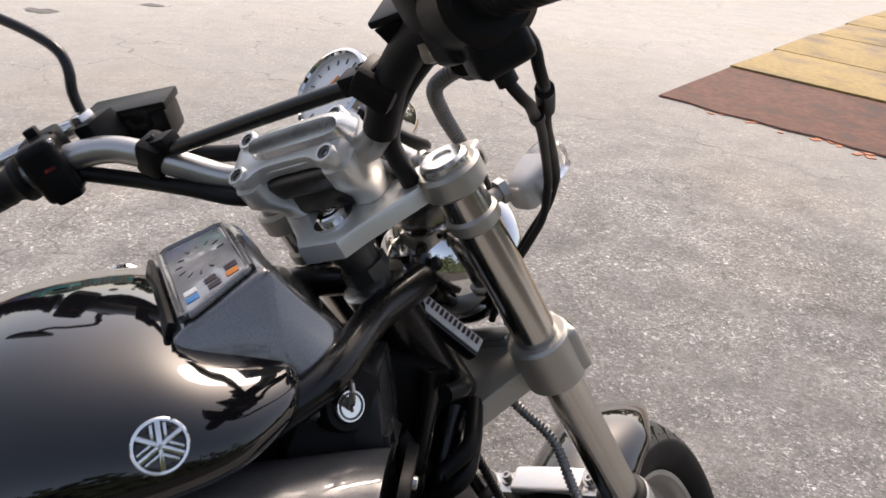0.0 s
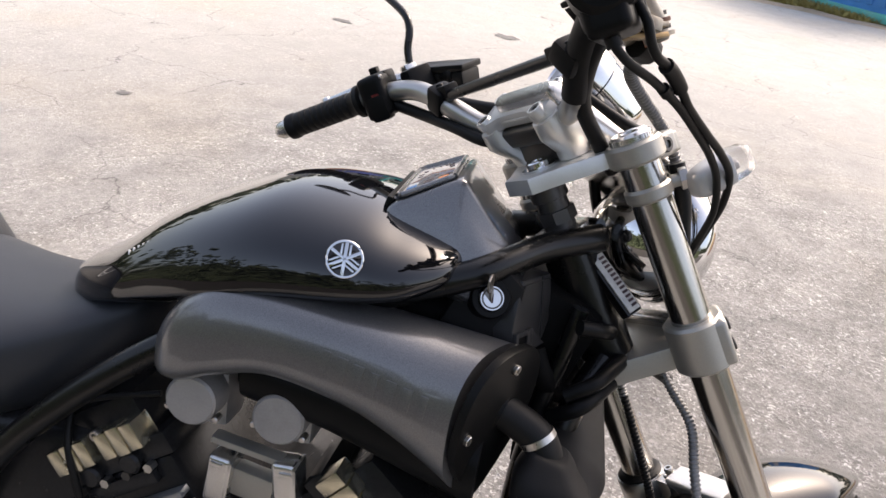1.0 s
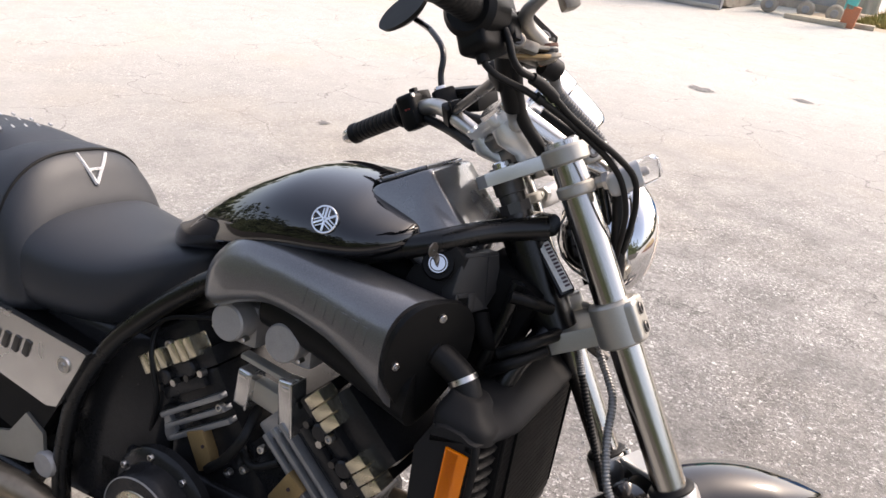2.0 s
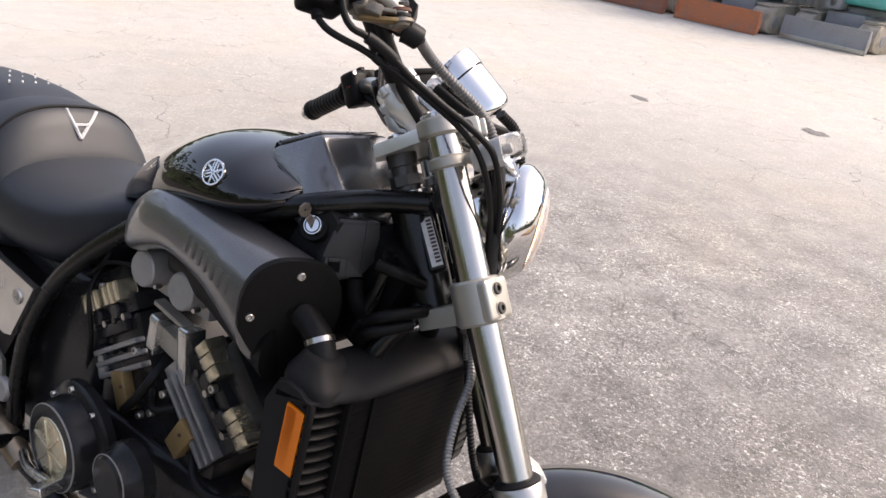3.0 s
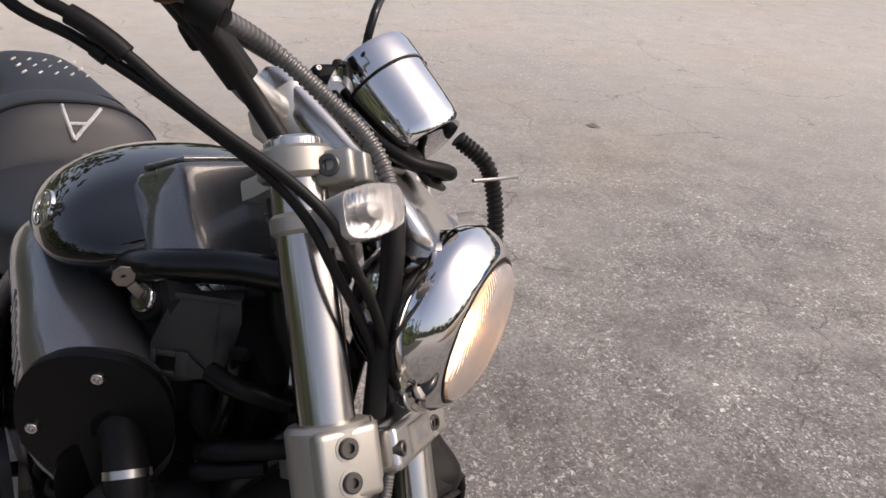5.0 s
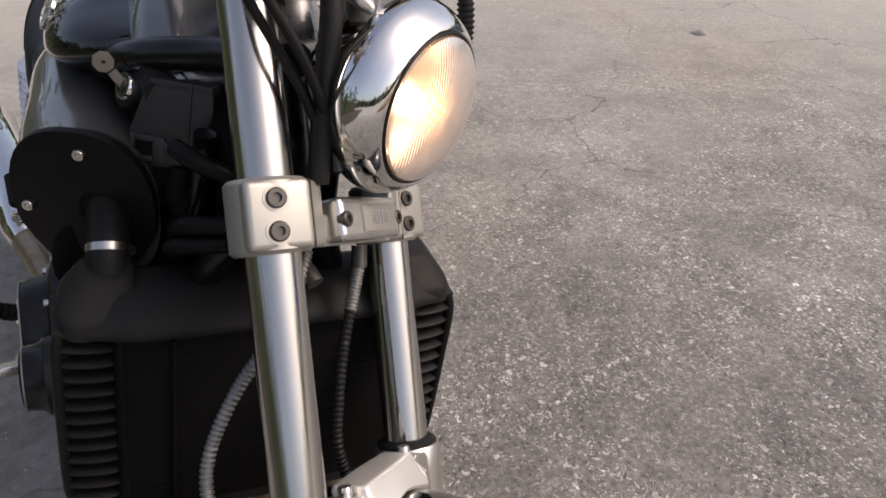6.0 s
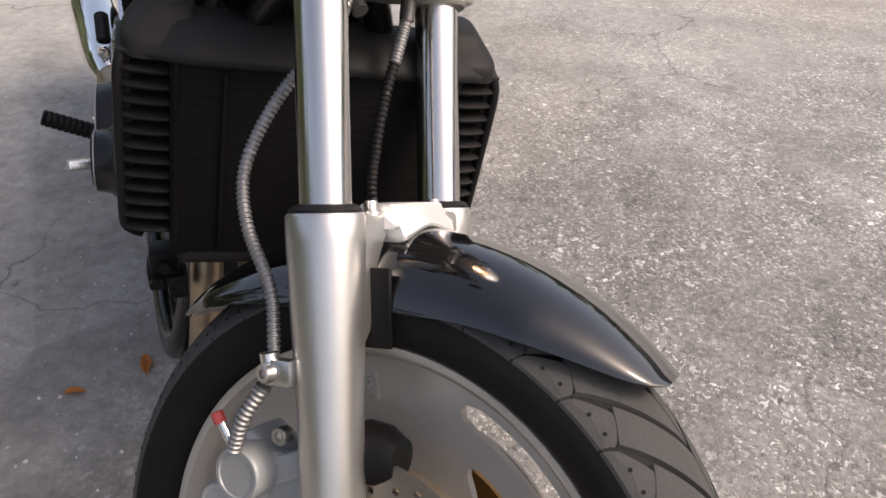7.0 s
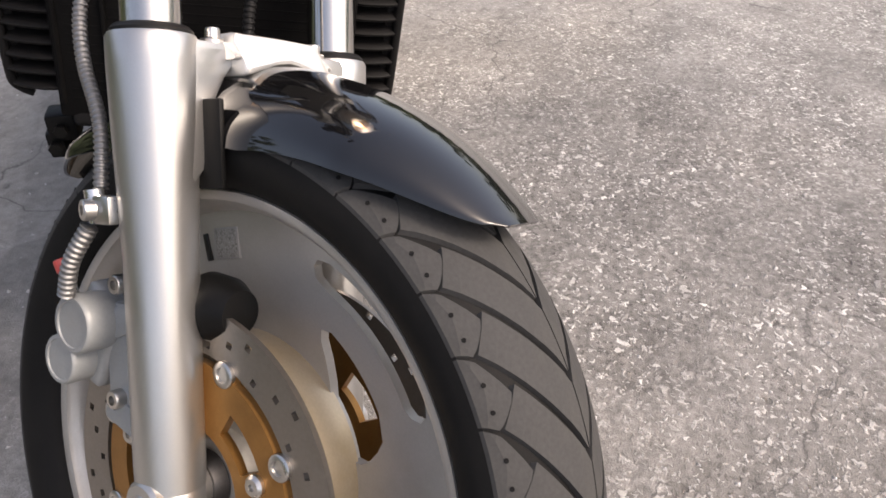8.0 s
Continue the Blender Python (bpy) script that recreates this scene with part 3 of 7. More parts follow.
def build_clamps():
    z0, z1 = 0.02, 0.076
    outline = [(-0.075, -0.03), (-0.075, 0.03), (-0.05, 0.05), (-0.012, 0.082), (0.022, 0.075), (0.02, -0.075), (-0.012, -0.082), (-0.05, -0.05)]
    lower = steered("lower_fork_clamp", prism(outline, 0.026, pose(0, 0, 0.022), 0.004), ALU, None, "satin alloy lower fork clamp")
    for side in (-1, 1):
        y = side * FORK_Y
        turn = -40 if side < 0 else -14
        lug = pose(0, y, 0.048, 0, 0, turn)
        ring = merged(clamp_ring(y, z0, z1, 0.0315), box((0.03, 0.05, 0.052), lug @ pose(0.0165, 0, 0), 0.006, 3), box((0.03, 0.045, 0.052), pose(0.012, y - side * 0.014, 0.048), 0.005, 3))
        steered("clamp_ring", ring, ALU, lower)
        steered("clamp_slot", box((0.001, 0.0016, 0.053), pose(0.0275, y - side * 0.018, 0.048), 0), DARK_STEEL, lower)
        for z in (0.012, -0.012):
            at, face = lug @ Vector((0.031, -0.002, z)), (lug.to_3x3() @ Vector((1, 0, 0)))
            steered("pinch_bolt", bolt(at, face, 0.0075, 0.004), DARK_STEEL, lower, "dark socket head pinch bolt")
            steered("bolt_seat", lathe([(0.0078, 0), (0.0098, 0), (0.0098, 0.0012), (0.0078, 0.0012)], 24, along(at, at + face), True), ALU, lower)
    block = steered("clamp_cover", box((0.022, 0.104, 0.036), pose(0.027, 0.0, 0.042, 0, -4, 0), 0.006, 3), ALU_BRIGHT, lower, "polished block between the fork tubes")
    steered("cover_plate", box((0.003, 0.062, 0.024), pose(0.0385, 0.012, 0.0425, 0, -4, 0), 0.001), ALU, block)
    for i in range(6):
        steered("raised_mark", box((0.002, 0.003, 0.012), pose(0.0402, -0.004 + i * 0.0055, 0.0425, 0, -4, 0), 0.0005), ALU_BRIGHT, block)
    for y in (-0.046, 0.046):
        steered("cover_bolt", bolt((0.037, y, 0.042), (1, 0, 0), 0.0065, 0.004), DARK_STEEL, block)
    # upper clamp
    t0, t1 = 0.258, 0.276
    outline = [(-0.085, -0.022), (-0.085, 0.022), (-0.066, 0.036), (-0.02, 0.082), (0.012, 0.09), (0.016, 0.06), (-0.01, 0.03), (-0.014, 0.0), (-0.01, -0.03), (0.016, -0.06), (0.012, -0.09), (-0.02, -0.082), (-0.066, -0.036)]
    upper = steered("upper_fork_clamp", prism(outline, t1 - t0, pose(0, 0, t0), 0.004), CAST_SATIN, None, "satin alloy upper fork clamp")
    for side in (-1, 1):
        y = side * FORK_Y
        steered("clamp_ring", merged(clamp_ring(y, t0 - 0.003, t1 + 0.002, 0.0295), box((0.03, 0.032, 0.025), pose(0.033, y - side * 0.004, 0.2595), 0.005, 3)), ALU, upper)
        steered("pinch_bolt", bolt((0.03, y + side * 0.0105, 0.2605), (0.15, side, 0), 0.0085, 0.005), DARK_STEEL, upper)
        steered("pinch_lug", box((0.012, 0.02, 0.022), pose(0.05, y - side * 0.004, 0.257), 0.003, 3), ALU, upper)
    steered("stem_nut", merged(lathe([(0.0001, 0.282), (0.006, 0.282), (0.0065, 0.2855), (0.012, 0.2855), (0.0135, 0.284), (0.0135, 0.276)], 24, pose(-0.05, 0, 0)), lathe([(0.019, 0.276), (0.019, 0.2785), (0.014, 0.2785)], 30, pose(-0.05, 0, 0))), CHROME, upper, "chrome hexagon stem nut")
    steered("bearing_nut", merged(lathe([(0.018, 0.207), (0.018, 0.24), (0.021, 0.241), (0.021, 0.258)], 32, pose(-0.05, 0, 0)), lathe([(0.0225, 0.214), (0.0225, 0.228)], 8, pose(-0.05, 0, 0))), DARK_STEEL, upper, "dark bearing nut")
    steered("dust_cover", lathe([(0.027, 0.196), (0.031, 0.198), (0.031, 0.205), (0.024, 0.207)], 40, pose(-0.05, 0, 0)), ALU_BRIGHT, upper)


BAR = [(-0.176, 0.346, 0.417), (-0.125, 0.283, 0.416), (-0.082, 0.228, 0.412), (-0.058, 0.182, 0.4), (-0.05, 0.136, 0.37), (-0.04, 0.1, 0.338), (-0.032, 0.076, 0.3255), (-0.029, 0.05, 0.3235), (-0.029, -0.01, 0.3235)]
BAR_SHIFT = 0.01
CAP_Y = 0.014


RIGHT_BAR = [(-0.17, -0.326, 0.45), (-0.125, -0.268, 0.436), (-0.085, -0.216, 0.424), (-0.06, -0.17, 0.408), (-0.05, -0.125, 0.38), (-0.04, -0.086, 0.342), (-0.032, -0.06, 0.3265), (-0.029, -0.035, 0.3235)]


def build_bars():
    line = [*BAR, *reversed(RIGHT_BAR)]
    bar = steered("handlebar", hose(line, 0.0127, 20, 0.005), SLIDER, None, "polished alloy handlebar with black grips")
    steered("bar_wrap", hose([*reversed(RIGHT_BAR[:6])], 0.0141, 20, 0.005), RUBBER, bar, "dark tape wound round the bar")
    steered("cross_bar", hose([(-0.052, 0.133, 0.381), (-0.048, 0.02, 0.382), (-0.046, -0.108, 0.383)], 0.0068, 14), FRAME, bar, "black cross bar")
    for side in (-1, 1):
        steered("cross_bar_clamp", merged(box((0.03, 0.026, 0.034), pose(-0.051, 0.015 + side * 0.128, 0.38, side * 38, 0, 0), 0.006), box((0.02, 0.036, 0.016), pose(-0.049, 0.015 + side * 0.118, 0.387), 0.003), bolt((-0.051, 0.015 + side * 0.122, 0.394), (0, 0, 1), 0.005, 0.004)), BLACK_PLASTIC, bar, "black clamp")
    # clamp on top of the bar, tipped towards the rider, and its towers
    tip = pose(-0.034, CAP_Y, 0.3385, 0, -24, 0)
    towers = []
    for dy in (-0.051, 0.051):
        y = CAP_Y + dy
        rings = []
        for cx, cz, hx, hy, lean, k in ((-0.02, 0.2765, 0.015, 0.014, 0, 0.8), (-0.021, 0.288, 0.017, 0.0145, -4, 0.86), (-0.026, 0.303, 0.0235, 0.016, -14, 0.95), (-0.031, 0.317, 0.0285, 0.017, -22, 1.0), (-0.0335, 0.336, 0.029, 0.017, -24, 1.0)):
            ring = []
            for i in range(20):
                a = 2 * math.pi * i / 20
                u = hx * math.copysign(abs(math.cos(a)) ** 0.6, math.cos(a))
                ring.append((cx + u * math.cos(radians(lean)), CAP_Y + dy * k + hy * math.copysign(abs(math.sin(a)) ** 0.6, math.sin(a)), cz - u * math.sin(radians(lean))))
            rings.append(ring)
        towers.append(loft(rings))
    riser = steered("bar_riser", towers[0], CAST_SATIN, None, "alloy handlebar riser", 50)
    steered("riser_tower", towers[1], CAST_SATIN, riser, "", 50)
    # the shade under the cap is put into this body's dark colour
    steered("shaded_bridge", merged(box((0.04, 0.092, 0.026), pose(-0.027, CAP_Y, 0.3175, 0, -22, 0), 0.008, 3), box((0.03, 0.08, 0.032), pose(-0.019, CAP_Y, 0.293), 0.006)), DARK_STEEL, riser, "body between the towers, shade put into its colour")
    outline = []
    for k in range(72):
        a = 2 * math.pi * k / 72
        u = 0.063 * math.copysign(abs(math.cos(a)) ** 0.5, math.cos(a))
        waist = 0.5 + 0.5 / (1 + math.exp(-(abs(u) - 0.037) / 0.0045))
        outline.append((0.03 * math.copysign(abs(math.sin(a)) ** 0.5, math.sin(a)) * waist, u))
    steered("riser_cap", prism(outline, 0.016, tip @ pose(0, 0, -0.006), 0.005), CAST_SATIN, riser, "satin riser cap with four bolts", 50)
    steered("cap_ridge", box((0.006, 0.08, 0.006), tip @ pose(-0.0135, 0, 0.0), 0.0025), CAST_SATIN, riser)
    lift = tip.to_3x3() @ Vector((0, 0, 1))
    for y in (-0.051, 0.051):
        for x in (-0.0185, 0.0185):
            at = tip @ Vector((x, y, 0.008))
            steered("riser_bolt", bolt(at, lift, 0.006, 0.004), DARK_STEEL, riser)
            steered("bolt_seat", lathe([(0.0064, -0.006), (0.0095, -0.006), (0.0095, 0.004), (0.0086, 0.0052), (0.0064, 0.0052)], 24, along(at, at + lift), True), CAST_SATIN, riser)
    for side in (-1, 1):
        def s(p):
            return (p[0], side * p[1] + (2 * BAR_SHIFT if side < 0 else 0), p[2])
        a, b = (Vector(BAR[0]), Vector((-0.094, 0.243, 0.4135))) if side > 0 else (Vector(RIGHT_BAR[0]), Vector((-0.094, -0.228, 0.427)))
        d = (b - a).normalized()
        prof = [(0.0135, 0.0), (0.0175, 0.003), (0.0178, 0.012), (0.0155, 0.016)]
        n = 9
        for i in range(n):
            z = 0.02 + 0.085 * i / n
            prof += [(0.0165, z), (0.0165, z + 0.006), (0.0152, z + 0.0075)]
        prof += [(0.0165, 0.11), (0.0215, 0.116), (0.0215, 0.122), (0.013, 0.123)]
        grip = steered("grip", lathe(prof, 30, along(a, b)), RUBBER, bar, "black rubber grip")
        steered("bar_end", lathe([(0.0001, -0.02), (0.009, -0.019), (0.0125, -0.012), (0.013, 0.0)], 24, along(a, b)), ALU_BRIGHT if side > 0 else RUBBER, bar, "alloy bar end" if side > 0 else "black bar end")
        # switch housing
        m = along(b, b + d) @ pose(0, 0, 0.016)
        sw = merged(box((0.05, 0.056, 0.036), m @ pose(0, -0.002, 0), 0.009, 3), box((0.03, 0.03, 0.036), m @ pose(0.014, 0.012, 0.0), 0.005), box((0.02, 0.034, 0.026), m @ pose(-0.016, -0.016, 0.002), 0.005))
        switch = steered("switch_housing", sw, BLACK_PLASTIC, bar, "black switch housing")
        steered("switch_button", box((0.01, 0.014, 0.012), m @ pose(0.012, 0.028, -0.002), 0.002), BLACK_PLASTIC, switch)
        steered("switch_button", box((0.006, 0.009, 0.014), m @ pose(-0.022, 0.0, 0.004), 0.002), WHITE_PAINT if side < 0 else RED_CAP, switch)
        for q in ((0.02, -0.018), (-0.018, 0.02)):
            steered("switch_screw", bolt(m @ Vector((q[0], q[1], 0.017)), (m.to_3x3() @ Vector((0, 0, 1))), 0.0035, 0.002), STEEL, switch)
        # master cylinder, reservoir and lever
        mc = Vector(s((-0.046, 0.205, 0.412)))
        if side > 0:
            cyl = steered("master_cylinder", merged(rod(mc + Vector((0.032, 0.04, 0.006)), mc + Vector((0.045, -0.03, -0.012)), 0.0125, 20, 0.003), box((0.036, 0.026, 0.034), pose(*(mc + Vector((0.008, 0, 0.0)))), 0.006)), BLACK_PLASTIC, bar, "black master cylinder")
            r = Vector((0.002, 0.208, 0.397))
            e1 = Vector((0.46, -0.84, -0.26)).normalized()
            e3 = (Vector((-0.12, 0.25, 0.96)) - e1 * Vector((-0.12, 0.25, 0.96)).dot(e1)).normalized()
            e2 = e3.cross(e1)
            tilt = Matrix(((e2.x, e1.x, e3.x, r.x), (e2.y, e1.y, e3.y, r.y), (e2.z, e1.z, e3.z, r.z), (0, 0, 0, 1)))
            steered("reservoir", box((0.05, 0.078, 0.03), tilt, 0.005), BLACK_PLASTIC, cyl, "black fluid reservoir")
            steered("reservoir_lid", box((0.054, 0.083, 0.009), tilt @ pose(0, 0, 0.019), 0.003), BLACK_PLASTIC, cyl, "black reservoir lid")
            base = mc + Vector((0.04, 0.035, 0.004))
            lev = [base, base + Vector((-0.012, 0.04, 0.004)), Vector((-0.06, 0.3, 0.428)), Vector((-0.108, 0.352, 0.43))]
        else:
            flat = Matrix(((1, 0, 0, 0), (0, 0, -1, -0.142), (0, 1, 0, 0), (0, 0, 0, 1)))
            cyl = steered("master_cylinder", merged(rod((-0.078, -0.2, 0.402), (-0.02, -0.16, 0.38), 0.0115, 20, 0.003), box((0.03, 0.03, 0.04), pose(-0.06, -0.186, 0.406, 0, 20, 0), 0.006)), WEATHERED, bar, "weathered alloy master cylinder")
            steered("reservoir", prism([(-0.066, 0.421), (-0.024, 0.426), (-0.004, 0.392), (-0.016, 0.371), (-0.032, 0.374), (-0.054, 0.397)], 0.046, flat, 0.004), BLACK_PLASTIC, cyl, "black fluid reservoir")
            steered("reservoir_lid", box((0.046, 0.05, 0.006), pose(-0.045, -0.165, 0.4275, 0, -7, 0), 0.0025), BLACK_PLASTIC, cyl, "black reservoir lid")
            steered("sight_glass", lathe([(0.0001, 0.0), (0.0075, 0.0), (0.0085, 0.0015), (0.01, 0.0015), (0.01, -0.003)], 28, pose(-0.0245, -0.1895, 0.3945, 90, 0, 0)), CAP_GREY, cyl, "round hazy sight glass")
            steered("clamp_lug", merged(rod((-0.069, -0.232, 0.394), (-0.066, -0.2, 0.394), 0.009, 16, 0.002), box((0.03, 0.012, 0.012), pose(-0.06, -0.222, 0.388, 0, 35, 0), 0.003)), WEATHERED, cyl, "worn clamp lug")
            steered("clamp_screw", bolt((-0.069, -0.231, 0.394), (0, -1, 0), 0.0055, 0.003), DARK_STEEL, cyl)
            for k in range(2):
                steered("switch_contact", box((0.044, 0.012, 0.0045), pose(-0.053, -0.214 + 0.004 * k, 0.386 - 0.0095 * k, 0, 21 - 5 * k, 0), 0.0015), BRASS if k else WEATHERED, cyl, "rust-flecked metal strip")
            steered("rusted_bolt", rod((-0.032, -0.196, 0.366), (-0.032, -0.196, 0.376), 0.008, 6), RUST_ORANGE, cyl, "rusted bolt head")
            lev = [Vector((-0.026, -0.2, 0.378)), Vector((-0.036, -0.207, 0.392)), Vector((-0.049, -0.218, 0.408)), Vector((-0.052, -0.233, 0.417)), Vector((-0.046, -0.252, 0.421)), Vector((-0.036, -0.272, 0.425))]
            steered("throttle_drum", merged(rod((-0.12, -0.258, 0.434), (-0.09, -0.222, 0.426), 0.03, 28, 0.006), box((0.05, 0.036, 0.034), pose(-0.107, -0.238, 0.403, 0, 12, 38), 0.008, 3)), BLACK_PLASTIC, cyl, "black throttle housing")
            steered("lever_pivot", merged(rod((-0.03, -0.199, 0.366), (-0.03, -0.199, 0.392), 0.011, 18, 0.002), bolt((-0.03, -0.199, 0.39), (0.2, -0.1, 1), 0.006, 0.005)), WEATHERED, cyl)
            for k in range(4):
                steered("perch_plate", lathe([(0.0001, 0), (0.0155 - 0.0015 * (k % 2), 0), (0.0155 - 0.0015 * (k % 2), 0.0035), (0.0001, 0.0035)], 18, pose(-0.03, -0.199, 0.371 + 0.0058 * k, 6, 8, 0)), (WEATHERED, RUBBER, RUST, RUBBER)[k], cyl)
        steered("lever", merged(hose(lev, 0.006, 12, radii=(0.0105, 0.0055)), lathe([(0.0001, 0.0085), (0.006, 0.006), (0.0085, 0), (0.006, -0.006), (0.0001, -0.0085)], 14, pose(*lev[-1]))), ALU_BRIGHT if side > 0 else LEVER, bar, "alloy lever")
        # mirror
        foot = Vector(s((0.0, 0.268, 0.43)))
        if side < 0:
            foot = Vector((-0.004, -0.244, 0.43))
        stem = [foot, foot + Vector((0.022, side * 0.02, 0.028)), foot + Vector((0.046, side * 0.04, 0.056)), foot + Vector((0.04, side * 0.075, 0.095)), foot + Vector((0.02, side * 0.105, 0.14))]
        if side > 0:
            foot = Vector((-0.034, 0.218, 0.436))
            stem = [foot, Vector((-0.029, 0.217, 0.454)), Vector((-0.019, 0.213, 0.474)), Vector((-0.012, 0.222, 0.496)), Vector((-0.008, 0.262, 0.532)), Vector((-0.006, 0.303, 0.556)), Vector((-0.012, 0.325, 0.575))]
        mirror = steered("mirror", hose(stem, 0.0052, 12), FRAME, bar, "black mirror stem")
        steered("mirror_mount", box((0.018, 0.018, 0.024), pose(*(foot + Vector((-0.004, 0, -0.012)))), 0.004), ALU_BRIGHT if side > 0 else WEATHERED, mirror)
        face = along(stem[-1] + Vector((-0.012, side * 0.012, 0.02)), stem[-1] + Vector((-0.012, side * 0.012, 0.02)) + Vector((-0.6, -0.45 * side, 0.65))) @ pose(0, 0, 0, 0, 0, 90)
        steered("mirror_shell", lathe([(0.0001, -0.016), (0.03, -0.013), (0.045, -0.004), (0.047, 0.004), (0.044, 0.004)], 36, face @ Matrix.Diagonal((0.75, 1.25, 1, 1))), BLACK_PLASTIC, mirror, "black mirror shell")
        steered("mirror_glass", lathe([(0.0001, 0.003), (0.0438, 0.003), (0.0438, 0.001)], 36, face @ Matrix.Diagonal((0.75, 1.25, 1, 1))), MIRROR, mirror)


def build_front_lights():
    # headlight: axis tips down against the fork
    m = Matrix.Translation((0.094, -0.002, 0.128)) @ Euler((0, radians(90 + 29), radians(-5))).to_matrix().to_4x4()
    shell = steered("headlight", lathe([(0.0001, -0.102), (0.024, -0.099), (0.044, -0.088), (0.058, -0.072), (0.067, -0.054), (0.0735, -0.038), (0.0755, -0.03), (0.0755, -0.024)], 64, m), CHROME, None, "chrome headlight, lit warm")
    steered("headlight_rim", lathe([(0.0755, -0.0335), (0.0782, -0.0335), (0.0795, -0.0322), (0.0815, -0.026), (0.083, -0.019), (0.0825, -0.0135), (0.0785, -0.005), (0.0735, 0.0025), (0.0685, 0.008), (0.0655, 0.0095), (0.063, 0.0085), (0.0625, 0.003), (0.066, -0.004)], 72, m, True), CHROME, shell, "chrome rim")
    steered("rim_gasket", lathe([(0.0605, 0.006), (0.0615, 0.0103), (0.0632, 0.0108), (0.0642, 0.0098), (0.0625, 0.004)], 64, m, True), RUBBER, shell)
    steered("reflector", lathe([(0.01, -0.056), (0.028, -0.048), (0.043, -0.034), (0.053, -0.017), (0.061, 0.003), (0.062, 0.002), (0.054, -0.019), (0.044, -0.037), (0.028, -0.052), (0.01, -0.06)], 48, m, True), REFLECTOR, shell)
    steered("lens", lathe([(0.0612, 0.006), (0.0605, 0.0125), (0.056, 0.0165), (0.044, 0.021), (0.026, 0.0245), (0.0001, 0.026), (0.0001, 0.023), (0.026, 0.0215), (0.044, 0.018), (0.055, 0.0135), (0.059, 0.008)], 56, m, True), LENS, shell, "fluted glass lens").visible_shadow = False
    steered("bulb", lathe([(0.0001, -0.012), (0.008, -0.015), (0.011, -0.022), (0.011, -0.044), (0.0001, -0.05)], 20, m), BULB, shell, "glowing bulb")
    # the lit filament
    glow = new("headlight_lamp", bpy.data.lights.new("headlight_lamp", "POINT"))
    glow.data.energy, glow.data.color, glow.data.shadow_soft_size = 0.3, (1.0, 0.5, 0.2), 0.004
    glow.matrix_world = BIKE @ STEER @ m @ Matrix.Translation((0, 0, -0.006))
    for side in (-1, 1):
        steered("headlight_ear", merged(box((0.03, 0.005, 0.03), pose(0.048, side * 0.052, 0.105, 0, 0, side * 20), 0.002), bolt((0.058, side * 0.055, 0.105), (0.2, side, 0), 0.007, 0.005)), CHROME, shell)
    steered("headlight_foot", merged(box((0.04, 0.03, 0.006), pose(0.05, 0, 0.078, 0, 20, 0), 0.002), rod((0.055, -0.034, 0.082), (0.055, 0.034, 0.082), 0.008, 18, 0.001)), CHROME, shell)
    # chrome bracket cover from the clamp to the headlight
    rows = between([(-0.04, 0.357, 0.05, 0.008), (-0.03, 0.346, 0.052, 0.0165), (0.001, 0.306, 0.053, 0.0175), (0.026, 0.271, 0.055, 0.0175), (0.046, 0.249, 0.062, 0.0165), (0.066, 0.223, 0.071, 0.0125), (0.079, 0.204, 0.07, 0.009), (0.087, 0.192, 0.058, 0.005)], 4)
    rings = []
    for x, z, w, h in rows:
        rings.append([(x + 0.72 * dz, y, z + 0.69 * dz) for y, dz in ((w * math.copysign(abs(math.cos(a)) ** 0.45, math.cos(a)), h * math.copysign(abs(math.sin(a)) ** 0.5, math.sin(a))) for a in (2 * math.pi * i / 32 for i in range(32)))])
    cover = steered("headlight_bracket", loft(rings), ALU_BRIGHT, None, "polished bracket that carries headlight and speedometer", 50)
    for side in (-1, 1):
        steered("bracket_bolt", merged(rod((0.0276, side * 0.048, 0.27), (0.0276, side * 0.061, 0.27), 0.0115, 20, 0.002), bolt((0.0276, side * 0.061, 0.27), (0, side, 0), 0.0065, 0.003)), STEEL, cover)
        steered("bracket_apron", prism([(0.046, 0.238), (0.06, 0.246), (0.084, 0.22), (0.092, 0.2), (0.086, 0.186), (0.066, 0.19)], 0.008, Matrix(((1, 0, 0, 0), (0, 0, 1, side * 0.055 - 0.004), (0, 1, 0, 0), (0, 0, 0, 1))), 0.003), ALU_BRIGHT, cover)
        steered("bracket_leg", hose([(0.06, side * 0.046, 0.245), (0.052, side * 0.056, 0.2), (0.04, side * 0.055, 0.13), (0.036, side * 0.05, 0.08)], 0.007, 12), FRAME, cover)
    # speedometer
    ms = Matrix.Translation((0.048, 0, 0.337)) @ Euler((0, radians(-29.5), 0)).to_matrix().to_4x4()
    sp = steered("speedometer", lathe([(0.0001, -0.064), (0.028, -0.064), (0.0335, -0.0625), (0.0368, -0.058), (0.038, -0.052), (0.0395, -0.028), (0.0405, 0.0)], 56, ms), CHROME, None, "chrome round speedometer")
    steered("speedometer_rim", lathe([(0.0405, 0.0008), (0.042, 0.0015), (0.0425, 0.02), (0.041, 0.0265), (0.0375, 0.028), (0.036, 0.0255), (0.037, 0.018)], 56, ms, True), CHROME, sp, "chrome rim")
    steered("speedometer_groove", lathe([(0.04, -0.0012), (0.0412, -0.0006), (0.0412, 0.0008), (0.04, 0.0012)], 48, ms, True), RUBBER, sp)
    steered("dial", lathe([(0.0001, 0.021), (0.0375, 0.021), (0.0375, 0.016)], 48, ms), DIAL, sp, "pale dial")
    steered("needle", box((0.002, 0.028, 0.001), ms @ pose(0.006, 0.007, 0.0222, 0, 0, 35), 0), ORANGE_LAMP, sp)
